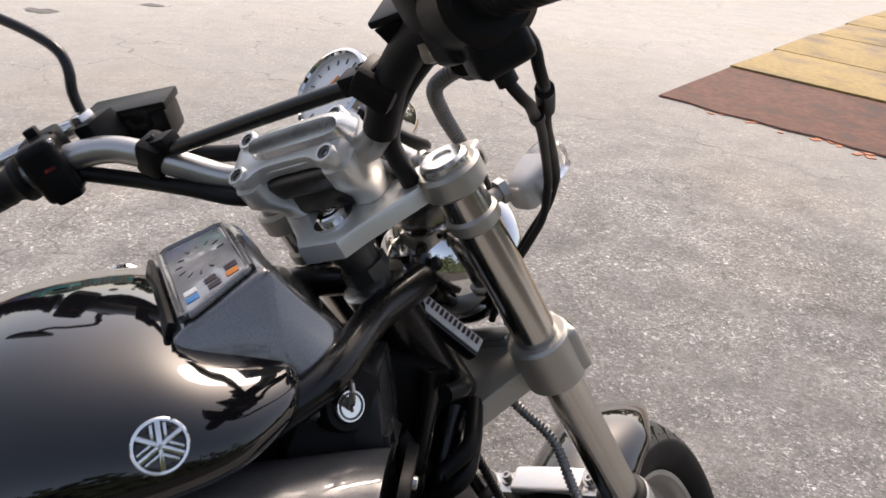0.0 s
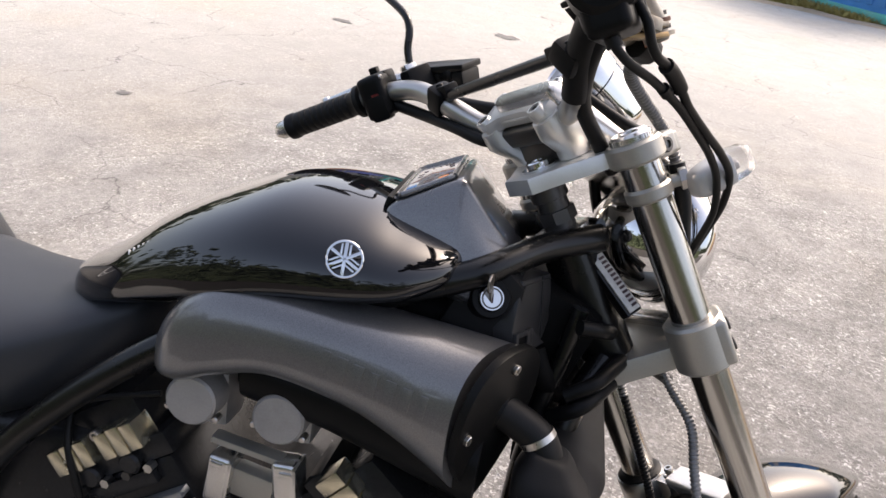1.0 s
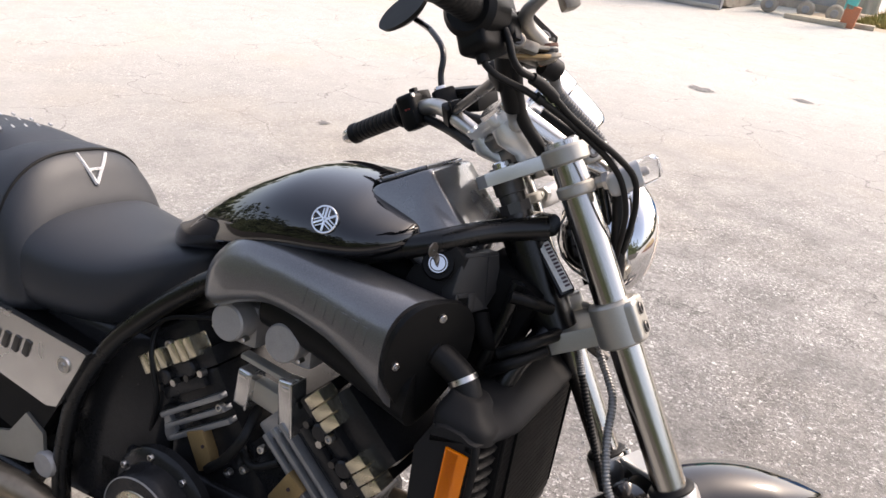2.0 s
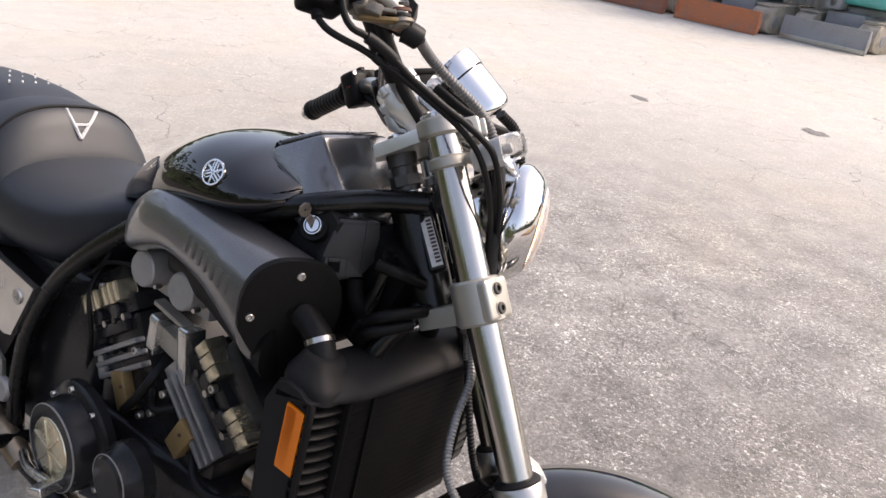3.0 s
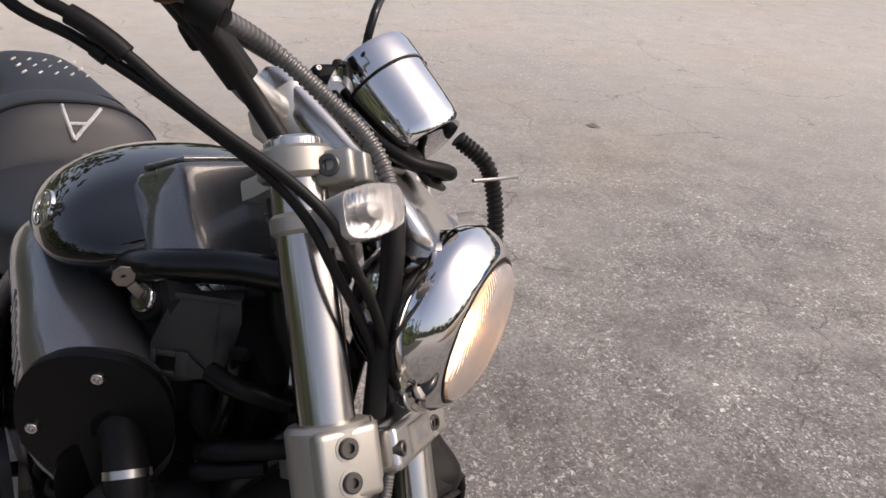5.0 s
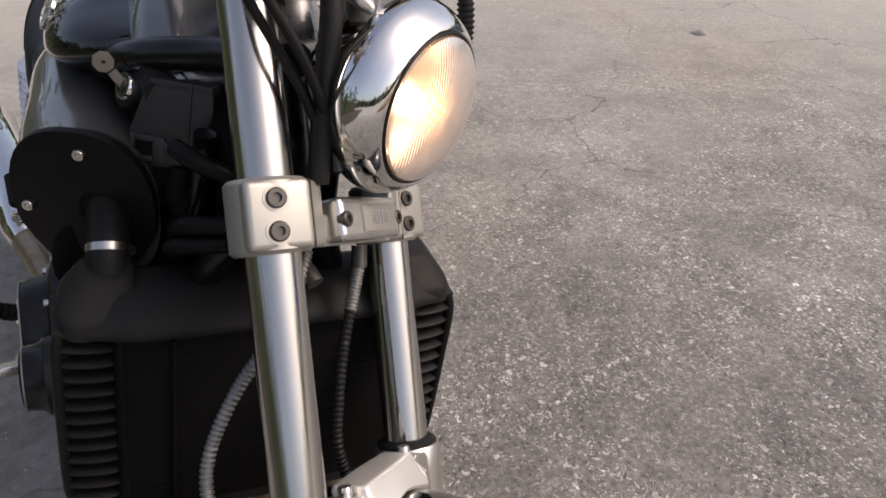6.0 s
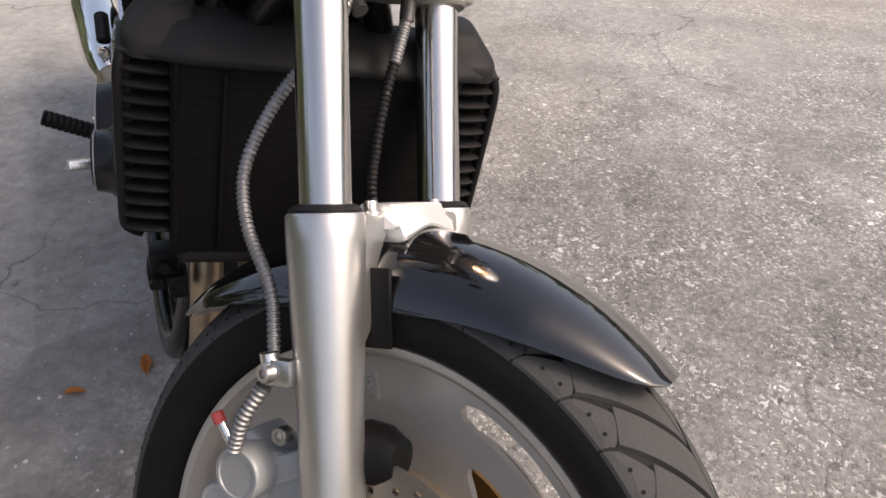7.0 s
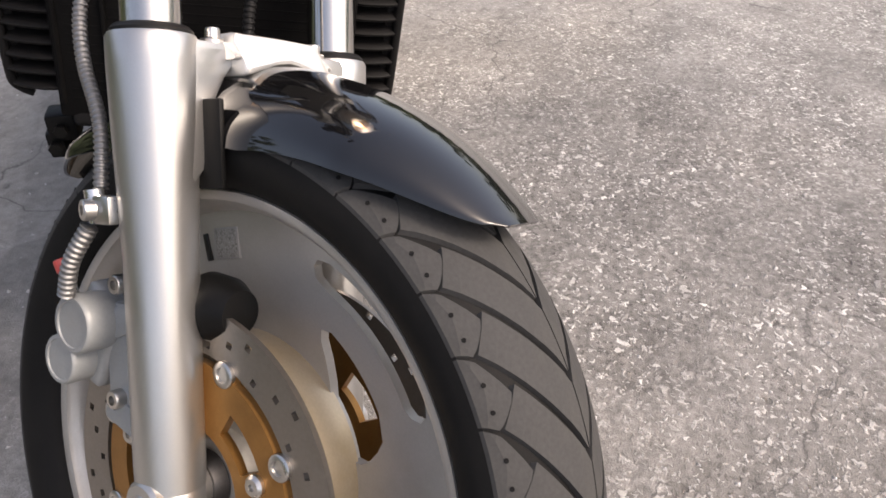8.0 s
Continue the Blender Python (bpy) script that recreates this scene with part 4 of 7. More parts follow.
    steered("dial_mark", merged(*[box((0.0012, 0.005, 0.0008), ms @ pose(0.03 * math.cos(t), 0.03 * math.sin(t), 0.0215, 0, 0, math.degrees(t) + 90), 0) for t in np.linspace(-2.3, 2.3, 13)]), DARK_LAMP, sp)
    steered("speedometer_bracket", merged(hose([(0.012, -0.036, 0.33), (0.04, -0.042, 0.292), (0.07, -0.036, 0.266), (0.092, -0.01, 0.258), (0.092, 0.01, 0.258), (0.07, 0.036, 0.266), (0.04, 0.042, 0.292), (0.012, 0.036, 0.33)], 0.0065, 12), box((0.05, 0.06, 0.006), pose(0.07, 0, 0.268, 0, 60, 0), 0.003)), BLACK_PLASTIC, sp)
    steered("reset_stem", hose([(0.11, 0.02, 0.25), (0.128, 0.05, 0.252), (0.14, 0.085, 0.256)], 0.0018, 8), STEEL, sp)
    # indicators
    for side in (-1, 1):
        c = Vector((0.06, side * 0.141, 0.218))
        def bulge(rows, c=c, side=side):
            """Soft rectangles across x, one behind the other."""
            bm = loft([[(c.x + x, c.y + w * math.copysign(abs(math.cos(a)) ** 0.5, math.cos(a)), c.z + 0.12 * x + h * math.copysign(abs(math.sin(a)) ** 0.5, math.sin(a))) for a in (2 * math.pi * (i + 0.5) / 36 for i in range(36))] for x, w, h in rows])
            bm.transform(Matrix.Translation(c) @ Euler((0, 0, radians(side * 22))).to_matrix().to_4x4() @ Matrix.Translation(-c))
            return bm
        sig = steered("turn_signal", bulge([(-0.036, 0.008, 0.008), (-0.0345, 0.0125, 0.012), (-0.03, 0.0155, 0.0145), (-0.02, 0.0175, 0.0158), (-0.004, 0.0188, 0.0165), (0.004, 0.019, 0.0166)]), SIGNAL_SILVER, None, "silver turn signal with clear lens", 50)
        steered("signal_lens", bulge([(0.0045, 0.0188, 0.0164), (0.018, 0.0182, 0.0158), (0.025, 0.0165, 0.0143), (0.0285, 0.013, 0.0112), (0.0295, 0.006, 0.005)]), CLEAR_LENS, sig, "clear fluted lens", 50).visible_shadow = False
        steered("signal_reflector", bulge([(0.003, 0.017, 0.015), (0.0042, 0.017, 0.015)]), CAP_GREY, sig)
        steered("signal_bulb", lathe([(0.0001, 0.0155), (0.005, 0.0135), (0.006, 0.008), (0.0045, 0.002), (0.0001, 0.002)], 16, along(c, c + Vector((0.92, side * 0.37, 0.1)))), CAP_GREY, sig)
        steered("signal_stalk", merged(rod((0.024, side * 0.104, 0.222), (0.046, side * 0.122, 0.22), 0.007, 16, 0.001), clamp_ring(side * FORK_Y, 0.214, 0.23, 0.0245)), ALU, sig)
        steered("stalk_nut", rod((0.032, side * 0.11, 0.2215), (0.038, side * 0.115, 0.221), 0.012, 6), STEEL, sig)


def sheet(rings, thick, closed=False):
    bm = bmesh.new()
    vs = [[bm.verts.new(p) for p in ring] for ring in rings]
    pairs = list(zip(vs, vs[1:])) + ([(vs[-1], vs[0])] if closed else [])
    for a, b in pairs:
        for i in range(len(a) - 1):
            bm.faces.new((a[i], a[i + 1], b[i + 1], b[i]))
    bmesh.ops.recalc_face_normals(bm, faces=bm.faces)
    if thick:
        bmesh.ops.solidify(bm, geom=bm.faces[:], thickness=thick)
    return bm


def build_wheel():
    c = (0.0, 0.0, AXLE)
    m = Matrix.Translation(c) @ Euler((radians(90), 0, 0)).to_matrix().to_4x4()  # local z to minus y
    # rim
    rim_half = [(0.235, 0.048), (0.2362, 0.044), (0.2345, 0.041), (0.2305, 0.039), (0.2275, 0.03), (0.2245, 0.018), (0.223, 0.0)]
    lip_half = [(0.216, 0.0), (0.217, 0.02), (0.2195, 0.03), (0.222, 0.0385), (0.2255, 0.0415), (0.2275, 0.0465), (0.2305, 0.048)]
    rim_prof = rim_half + [(r, -y) for r, y in reversed(rim_half[:-1])] + [(r, -y) for r, y in reversed(lip_half[1:])] + lip_half
    wheel = steered("front_wheel", lathe(rim_prof, 96, m, True), WHEEL_PAINT, None, "silver-grey cast front wheel")
    # a broad cast plate with long slots near the rim and slanting inner windows, three times round
    def spoke_plate():
        bm = bmesh.new()
        radii = [0.05, 0.075, 0.1, 0.114, 0.122, 0.132, 0.143, 0.151, 0.156, 0.168, 0.182, 0.1855, 0.193, 0.1995, 0.203, 0.219]
        first = [14, 14, 13, 12, 10.5, 12, 15, 18, 26, 24, 25, 22.5, 21, 22, 25, 26]
        last = [40, 40, 41, 38, 43, 49, 55, 56.5, 53, 58, 60, 64.5, 66, 65.5, 62, 62]
        ring = []
        for r, a, b in zip(radii, first, last):
            turn = []
            for k in range(3):
                turn += [120 * k + a + (b - a) * i / 14 for i in range(14)] + [120 * k + b + (120 + a - b) * i / 22 for i in range(22)]
            y = 0.012 - 0.004 * math.cos((r - 0.05) / 0.16 * math.pi)
            ring.append([bm.verts.new((r * math.cos(radians(q)), r * math.sin(radians(q)), y)) for q in turn])
        n = len(ring[0])
        for j in range(len(radii) - 1):
            for i in range(n):
                if i % 36 < 14 and (3 <= j <= 7 or 10 <= j <= 13):
                    continue
                bm.faces.new((ring[j][i], ring[j][(i + 1) % n], ring[j + 1][(i + 1) % n], ring[j + 1][i]))
        bmesh.ops.delete(bm, geom=[v for v in bm.verts if not v.link_faces], context="VERTS")
        geom = bmesh.ops.extrude_face_region(bm, geom=bm.faces[:])
        for v in [g for g in geom["geom"] if isinstance(g, bmesh.types.BMVert)]:
            v.co.z -= 0.009
        bmesh.ops.recalc_face_normals(bm, faces=bm.faces)
        bm.transform(m)
        return bm
    steered("spoke_plate", spoke_plate(), WHEEL_PAINT, wheel, "cast plate with long slots", 40)
    steered("hub_flange", lathe([(0.1, 0.008), (0.117, 0.008), (0.115, 0.046), (0.1135, 0.049), (0.109, 0.049), (0.107, 0.026), (0.1, 0.024)], 72, m, True), GOLD_LIT, wheel, "flange with reflected gold in its colour")
    for k in range(3):
        def on(r, a, y=-0.0185):
            return pose(r * math.cos(radians(a)), y, AXLE + r * math.sin(radians(a)), 0, 90 - a, 0)
        stamp = steered("cast_panel", box((0.029, 0.006, 0.027), on(0.189, 96 + 120 * k, -0.0141), 0.001), CAP_GREY, wheel, "rough stamped panel")
        steered("panel_face", box((0.026, 0.006, 0.024), on(0.189, 96 + 120 * k, -0.0145), 0.001), STAMPED, stamp)
        steered("cast_slot", box((0.0055, 0.006, 0.024), on(0.188, 103.5 + 120 * k, -0.0148), 0.001), FRAME, stamp)
    steered("hub", lathe([(0.02, 0.06), (0.034, 0.06), (0.036, 0.056), (0.038, 0.04), (0.05, 0.034), (0.05, -0.034), (0.038, -0.04), (0.036, -0.056), (0.034, -0.06), (0.02, -0.06)], 48, m, True), WHEEL_PAINT, wheel)
    steered("axle", rod((0, -0.125, AXLE), (0, 0.125, AXLE), 0.011, 20, 0.002), STEEL, wheel)
    steered("axle_spacer", lathe([(0.012, 0.06), (0.026, 0.06), (0.027, 0.062), (0.022, 0.072), (0.014, 0.074), (0.014, 0.09), (0.012, 0.09)], 32, m, True), DARK_STEEL, wheel)
    # tyre: round carcass, tread blocks on top
    fat = 1.13
    crown_w = [fat * w for w in (0, 0.012, 0.024, 0.035, 0.044, 0.051, 0.0555, 0.058)]
    crown_r = [0.3125, 0.3112, 0.3077, 0.302, 0.2955, 0.2885, 0.2835, 0.2785]

    def tread_radius(w):
        return float(np.interp(abs(w), crown_w, crown_r))
    half = [(0.2345, 0.041), (0.2372, 0.049), (0.2425, 0.056), (0.2505, 0.062), (0.26, 0.0657), (0.269, 0.0667), (0.2785, 0.065)]
    floor = [(tread_radius(w) - 0.0045, w) for w in np.linspace(0.0635, -0.0635, 25)]
    tyre = steered("tyre", lathe([*half, *floor, *[(r, -y) for r, y in reversed(half)]], 128, m, True), TYRE_SIDE, wheel, "black tyre with worn grey tread")
    count, pitch = 38, 360 / 38
    groove_w = [0, 0.003, 0.01, 0.02, 0.03, 0.04, 0.051]
    groove_a = [-15.8, -14.4, -12.4, -9.6, -6.6, -3.5, 0.0]

    def groove(w):
        return float(np.interp(w, groove_w, groove_a))

    def block(grid, side):
        """A raised piece of tread over a grid of (distance from the crown, degrees)."""
        bm = bmesh.new()
        def at(w, a, d):
            r = tread_radius(w * fat) - d
            return (r * math.cos(radians(a)), r * math.sin(radians(a)), side * w * fat)
        top = [[bm.verts.new(at(w, a, 0)) for w, a in row] for row in grid]
        rim = [*[(0, j) for j in range(len(grid[0]))], *[(i, len(grid[0]) - 1) for i in range(1, len(grid))], *[(len(grid) - 1, j) for j in range(len(grid[0]) - 2, -1, -1)], *[(i, 0) for i in range(len(grid) - 2, 0, -1)]]
        low = [bm.verts.new(at(*grid[i][j], 0.0055)) for i, j in rim]
        for r0, r1 in zip(top, top[1:]):
            for j in range(len(r0) - 1):
                bm.faces.new((r0[j], r0[j + 1], r1[j + 1], r1[j]))
        edge = [top[i][j] for i, j in rim]
        for k in range(len(edge)):
            q = (k + 1) % len(edge)
            bm.faces.new((edge[k], edge[q], low[q], low[k]))
        bmesh.ops.recalc_face_normals(bm, faces=bm.faces)
        bm.transform(m)
        bm.transform(STEER)
        return bm
    centre = STEER @ Matrix.Translation(c)
    for side in (-1, 1):
        g = 0.8
        main = [[(f * (0.0396 + (0.0498 - 0.0396) * q) + 0.0007, groove(f * 0.0396) - g + (groove(f * 0.0498) - pitch + g - groove(f * 0.0396) + g) * q) for q in (0, 0.2, 0.4, 0.6, 0.8, 1)] for f in np.linspace(0, 1, 10)]
        inner = [(0.0528, -0.3), (0.0495, -1.9), (0.046, -3.6), (0.043, -5.2), (0.0445, -6.2), (0.0478, -7.6), (0.0505, -8.5), (0.0528, -9.0)]
        outer = [(0.058, 1.0 - 9.0 * k / 7) for k in range(8)]
        shoulder = [[(a[0] + (b[0] - a[0]) * q, a[1] + (b[1] - a[1]) * q) for q in (0, 0.35, 0.7, 1)] for a, b in zip(inner, outer)]
        for grid in (main, shoulder):
            bm = block(grid, side)
            me = bpy.data.meshes.new("tread_block")
            bm.to_mesh(me)
            bm.free()
            me.materials.append(TYRE_TREAD)
            for k in range(count):
                ob = new("tread_block", me)
                ob.parent = wheel
                ob.matrix_local = centre @ Euler((0, -radians(38.0 + pitch * k), 0)).to_matrix().to_4x4() @ centre.inverted()
                tagged(ob)
    dots = []
    for side in (-1, 1):
        for k in range(count):
            for q in (-3.2, -6.7):
                a, w = radians(38.0 + pitch * k + q), 0.0534 * fat
                r = tread_radius(w) + 0.0003
                at = Vector((r * math.cos(a), r * math.sin(a), side * w))
                dots.append(lathe([(0.0017, -0.001), (0.0017, 0.0004), (0.0001, 0.0004)], 8, along(at, at + Vector((math.cos(a), math.sin(a), side * 1.6)))))
    bm = merged(*dots)
    bm.transform(m)
    tagged(steered("tread_pit", bm, TYRE_SIDE, wheel, "dark pits in the shoulder blocks"), kind="stuff")
    # brakes
    for side in (-1, 1):
        mm = Matrix.Translation((0, -0.074 if side < 0 else 0.066, AXLE)) @ Euler((radians(90), 0, 0)).to_matrix().to_4x4()
        def disc_bm():
            bm = bmesh.new()
            na = 140
            radii = [0.113, 0.118, 0.1235, 0.1275, 0.133, 0.137, 0.1425, 0.149 if side < 0 else 0.1435]
            holes = {1: 0, 3: 4, 5: 7}
            fr = [[bm.verts.new((r * math.cos(2 * math.pi * i / na), r * math.sin(2 * math.pi * i / na), 0.0025)) for i in range(na)] for r in radii]
            for j in range(len(radii) - 1):
                for i in range(na):
                    if j in holes and (i + holes[j]) % 10 == 0:
                        continue
                    bm.faces.new((fr[j][i], fr[j][(i + 1) % na], fr[j + 1][(i + 1) % na], fr[j + 1][i]))
            g = bmesh.ops.extrude_face_region(bm, geom=bm.faces[:])
            for v in [e for e in g["geom"] if isinstance(e, bmesh.types.BMVert)]:
                v.co.z = -0.0025
            bmesh.ops.recalc_face_normals(bm, faces=bm.faces)
            bm.transform(mm)
            return bm
        disc = steered("brake_disc", disc_bm(), DISC, wheel, "drilled steel brake disc", 30)
        # carrier: ring with five windows
        bm = bmesh.new()
        na, radii = 120, [0.052, 0.062, 0.072, 0.084, 0.094, 0.106]
        fr = [[bm.verts.new(((r + (0.006 if j == 5 and i % 15 in (6, 7, 8) else 0)) * math.cos(2 * math.pi * i / na), (r + (0.006 if j == 5 and i % 15 in (6, 7, 8) else 0)) * math.sin(2 * math.pi * i / na), 0.004)) for i in range(na)] for j, r in enumerate(radii)]
        for j in range(5):
            for i in range(na):
                if j in (1, 2) and 6 < i % 24 < 18:
                    continue
                bm.faces.new((fr[j][i], fr[j][(i + 1) % na], fr[j + 1][(i + 1) % na], fr[j + 1][i]))
        g = bmesh.ops.extrude_face_region(bm, geom=bm.faces[:])
        for v in [e for e in g["geom"] if isinstance(e, bmesh.types.BMVert)]:
            v.co.z = -0.004
        bmesh.ops.recalc_face_normals(bm, faces=bm.faces)
        bm.transform(mm)
        steered("disc_carrier", bm, CARRIER, wheel, "gold disc carrier", 30)
        for k in range(8):
            a = 2 * math.pi * (k + 0.47) / 8
            at = Vector((0.1075 * math.cos(a), -side * 0, 0.1075 * math.sin(a)))
            p = Vector((at.x, side * 0.078, AXLE + at.z))
            steered("disc_rivet", lathe([(0.0105, -0.002), (0.0105, 0.0015), (0.009, 0.0025), (0.006, 0.0025), (0.0055, 0.0008), (0.0001, 0.0008)], 20, along(p, p + Vector((0, side, 0)))), STEEL, wheel)
        for k in range(5):
            a = 2 * math.pi * (k + 0.2) / 5
            p = Vector((0.078 * math.cos(a), side * 0.078, AXLE + 0.078 * math.sin(a)))
            steered("disc_bolt", lathe([(0.009, 0), (0.009, 0.003), (0.0065, 0.0055), (0.003, 0.0055), (0.0025, 0.003), (0.0001, 0.003)], 18, along(p, p + Vector((0, side, 0)))), STEEL, wheel)
        # caliper behind the slider
        def lobe(x, z, r, h):
            return lathe([(r, 0), (r, h * 0.86), (r * 0.97, h * 0.96), (r * 0.92, h), (r * 0.8, h), (r * 0.77, h * 0.96), (0.0001, h * 0.96)], 28, along((x, side * 0.092, z), (x, side * 1.0, z)))
        cx, cz = -0.082, AXLE + 0.128
        cal = steered("brake_caliper", merged(lobe(cx + 0.004, cz + 0.002, 0.024, 0.032), lobe(cx - 0.02, cz - 0.03, 0.021, 0.03), box((0.05, 0.05, 0.08), pose(cx - 0.006, side * 0.076, cz - 0.012, 0, 30, 0), 0.008, 3)), CALIPER, None, "pale grey brake caliper")
        steered("caliper_bracket", merged(box((0.06, 0.014, 0.024), pose(-0.044, side * 0.094, cz + 0.006, 0, -20, 0), 0.004), box((0.05, 0.014, 0.024), pose(-0.05, side * 0.094, cz - 0.075, 0, 20, 0), 0.004), box((0.05, 0.012, 0.1), pose(-0.048, side * 0.092, cz - 0.032), 0.004)), CALIPER, cal)
        steered("bleed_nipple", merged(rod((cx - 0.012, side * 0.11, cz + 0.022), (cx - 0.022, side * 0.112, cz + 0.042), 0.0045, 12, 0.001)), ALU_BRIGHT, cal)
        steered("nipple_cap", rod((cx - 0.022, side * 0.112, cz + 0.04), (cx - 0.026, side * 0.113, cz + 0.05), 0.0055, 12, 0.001), RED_CAP, cal, "red rubber cap")
        for q in ((-0.036, 0.034), (-0.046, -0.06)):
            steered("caliper_bolt", bolt((q[0] - 0.01, side * 0.1, cz + q[1]), (0, side, 0), 0.008, 0.007), STEEL, cal)
        if side < 0:
            steered("disc_scoop", lathe([(0.0001, 0.0), (0.018, 0.004), (0.026, 0.02), (0.027, 0.04)], 24, along((0.05, side * 0.062, AXLE + 0.142), (-0.05, side * 0.062, AXLE + 0.15))), BLACK_PLASTIC, cal)
    # fender
    rows = [(0.07 * math.sin(t), 0.335 - 0.066 * (1 - math.cos(t)) ** 1.05) for t in np.radians(np.linspace(-88, 88, 25))]
    rings = []
    for i, a in enumerate(np.radians(np.linspace(40.5, 134, 64))):
        k = i / 63
        q = min(1.0, (k / 0.4) ** 0.62) if k < 0.4 else min(1.0, ((1 - k) / 0.34) ** 0.75)
        wide = min(1.0, (k / 0.2) ** 0.5) if k < 0.4 else min(1.0, ((1 - k) / 0.14) ** 0.6)
        q, wide = max(0.02, q), max(0.02, wide)
        rings.append([(r * math.cos(a), y, AXLE + r * math.sin(a)) for y, r in ((1.05 * y * (0.3 + 0.7 * wide), 0.335 - (0.335 - r) * q) for y, r in rows)])
    steered("front_fender", sheet(rings, 0.0025), FENDER_PAINT, None, "glossy black front fender", 50)
    for side in (-1, 1):
        steered("fender_mount", box((0.1, 0.005, 0.066), pose(-0.004, side * 0.0735, AXLE + 0.27), 0.002), BLACK_PLASTIC, None, "black stay beside the tyre")


build_fork()
build_clamps()
build_bars()
build_front_lights()
build_wheel()



# ---- fixed body of the motorcycle ----
def ring_loft(rows, n=40, power=2.4, steps=5):
    """Rows of x, half width, centre z, height above, depth below, and centre y."""
    return loft([ellipse_ring(x, yc, z, max(w, 0.002), max(up, 0.002), max(dn, 0.002), n, power) for x, w, z, up, dn, yc in between(rows, steps)])


def build_tank():
    rows = [(-0.668, 0.012, 0.757, 0.014, 0.02, 0), (-0.65, 0.042, 0.763, 0.03, 0.042, 0), (-0.6, 0.082, 0.775, 0.051, 0.016, 0), (-0.54, 0.108, 0.8, 0.074, 0.026, 0), (-0.46, 0.14, 0.832, 0.086, 0.032, 0),
            (-0.39, 0.157, 0.856, 0.088, 0.034, 0), (-0.31, 0.166, 0.87, 0.077, 0.034, 0), (-0.26, 0.161, 0.877, 0.058, 0.03, 0), (-0.225, 0.142, 0.885, 0.042, 0.024, 0), (-0.205, 0.118, 0.892, 0.03, 0.02, 0), (-0.196, 0.08, 0.897, 0.018, 0.012, 0)]
    tank = part("tank_cover", ring_loft(rows, 64, 2.25, 6), BLACK_PAINT, bike, "glossy black tank cover with round emblem", None, 60)
    # round emblem on the side, plain ring and bars
    for side in (-1, 1):
        n = Vector((0.05, side * 0.93, 0.36)).normalized()
        c = Vector((-0.307, side * 0.1596, 0.902))
        m = along(c, c + n) @ pose(0, 0, 0)
        part("emblem_ring", lathe([(0.0158, -0.001), (0.0184, -0.001), (0.0184, 0.0022), (0.0178, 0.0028), (0.0162, 0.0028), (0.0158, 0.002)], 40, m, True), CHROME, tank, "silver round emblem")
        bars = [box((0.0034, 0.032, 0.003), m @ pose(0, 0, 0.0008, 0, 0, a), 0.0006) for a in (0, 60, 120)]
        bars += [box((0.002, 0.011, 0.003), m @ pose(0, 0, 0.0006, 0, 0, a) @ pose(d, 0.009, 0), 0.0004) for a in (0, 120, 240) for d in (-0.0042, 0.0042)]
        for bar in bars:
            part("emblem_bar", bar, CHROME, tank)
    part("tank_stripe", merged(*[box((0.0025, 0.012, 0.0015), pose(-0.565 + i * 0.006, -0.078 - i * 0.001, 0.832 + i * 0.004, 42, -30, 12), 0.0003) for i in range(5)]), WHITE_PAINT, tank)


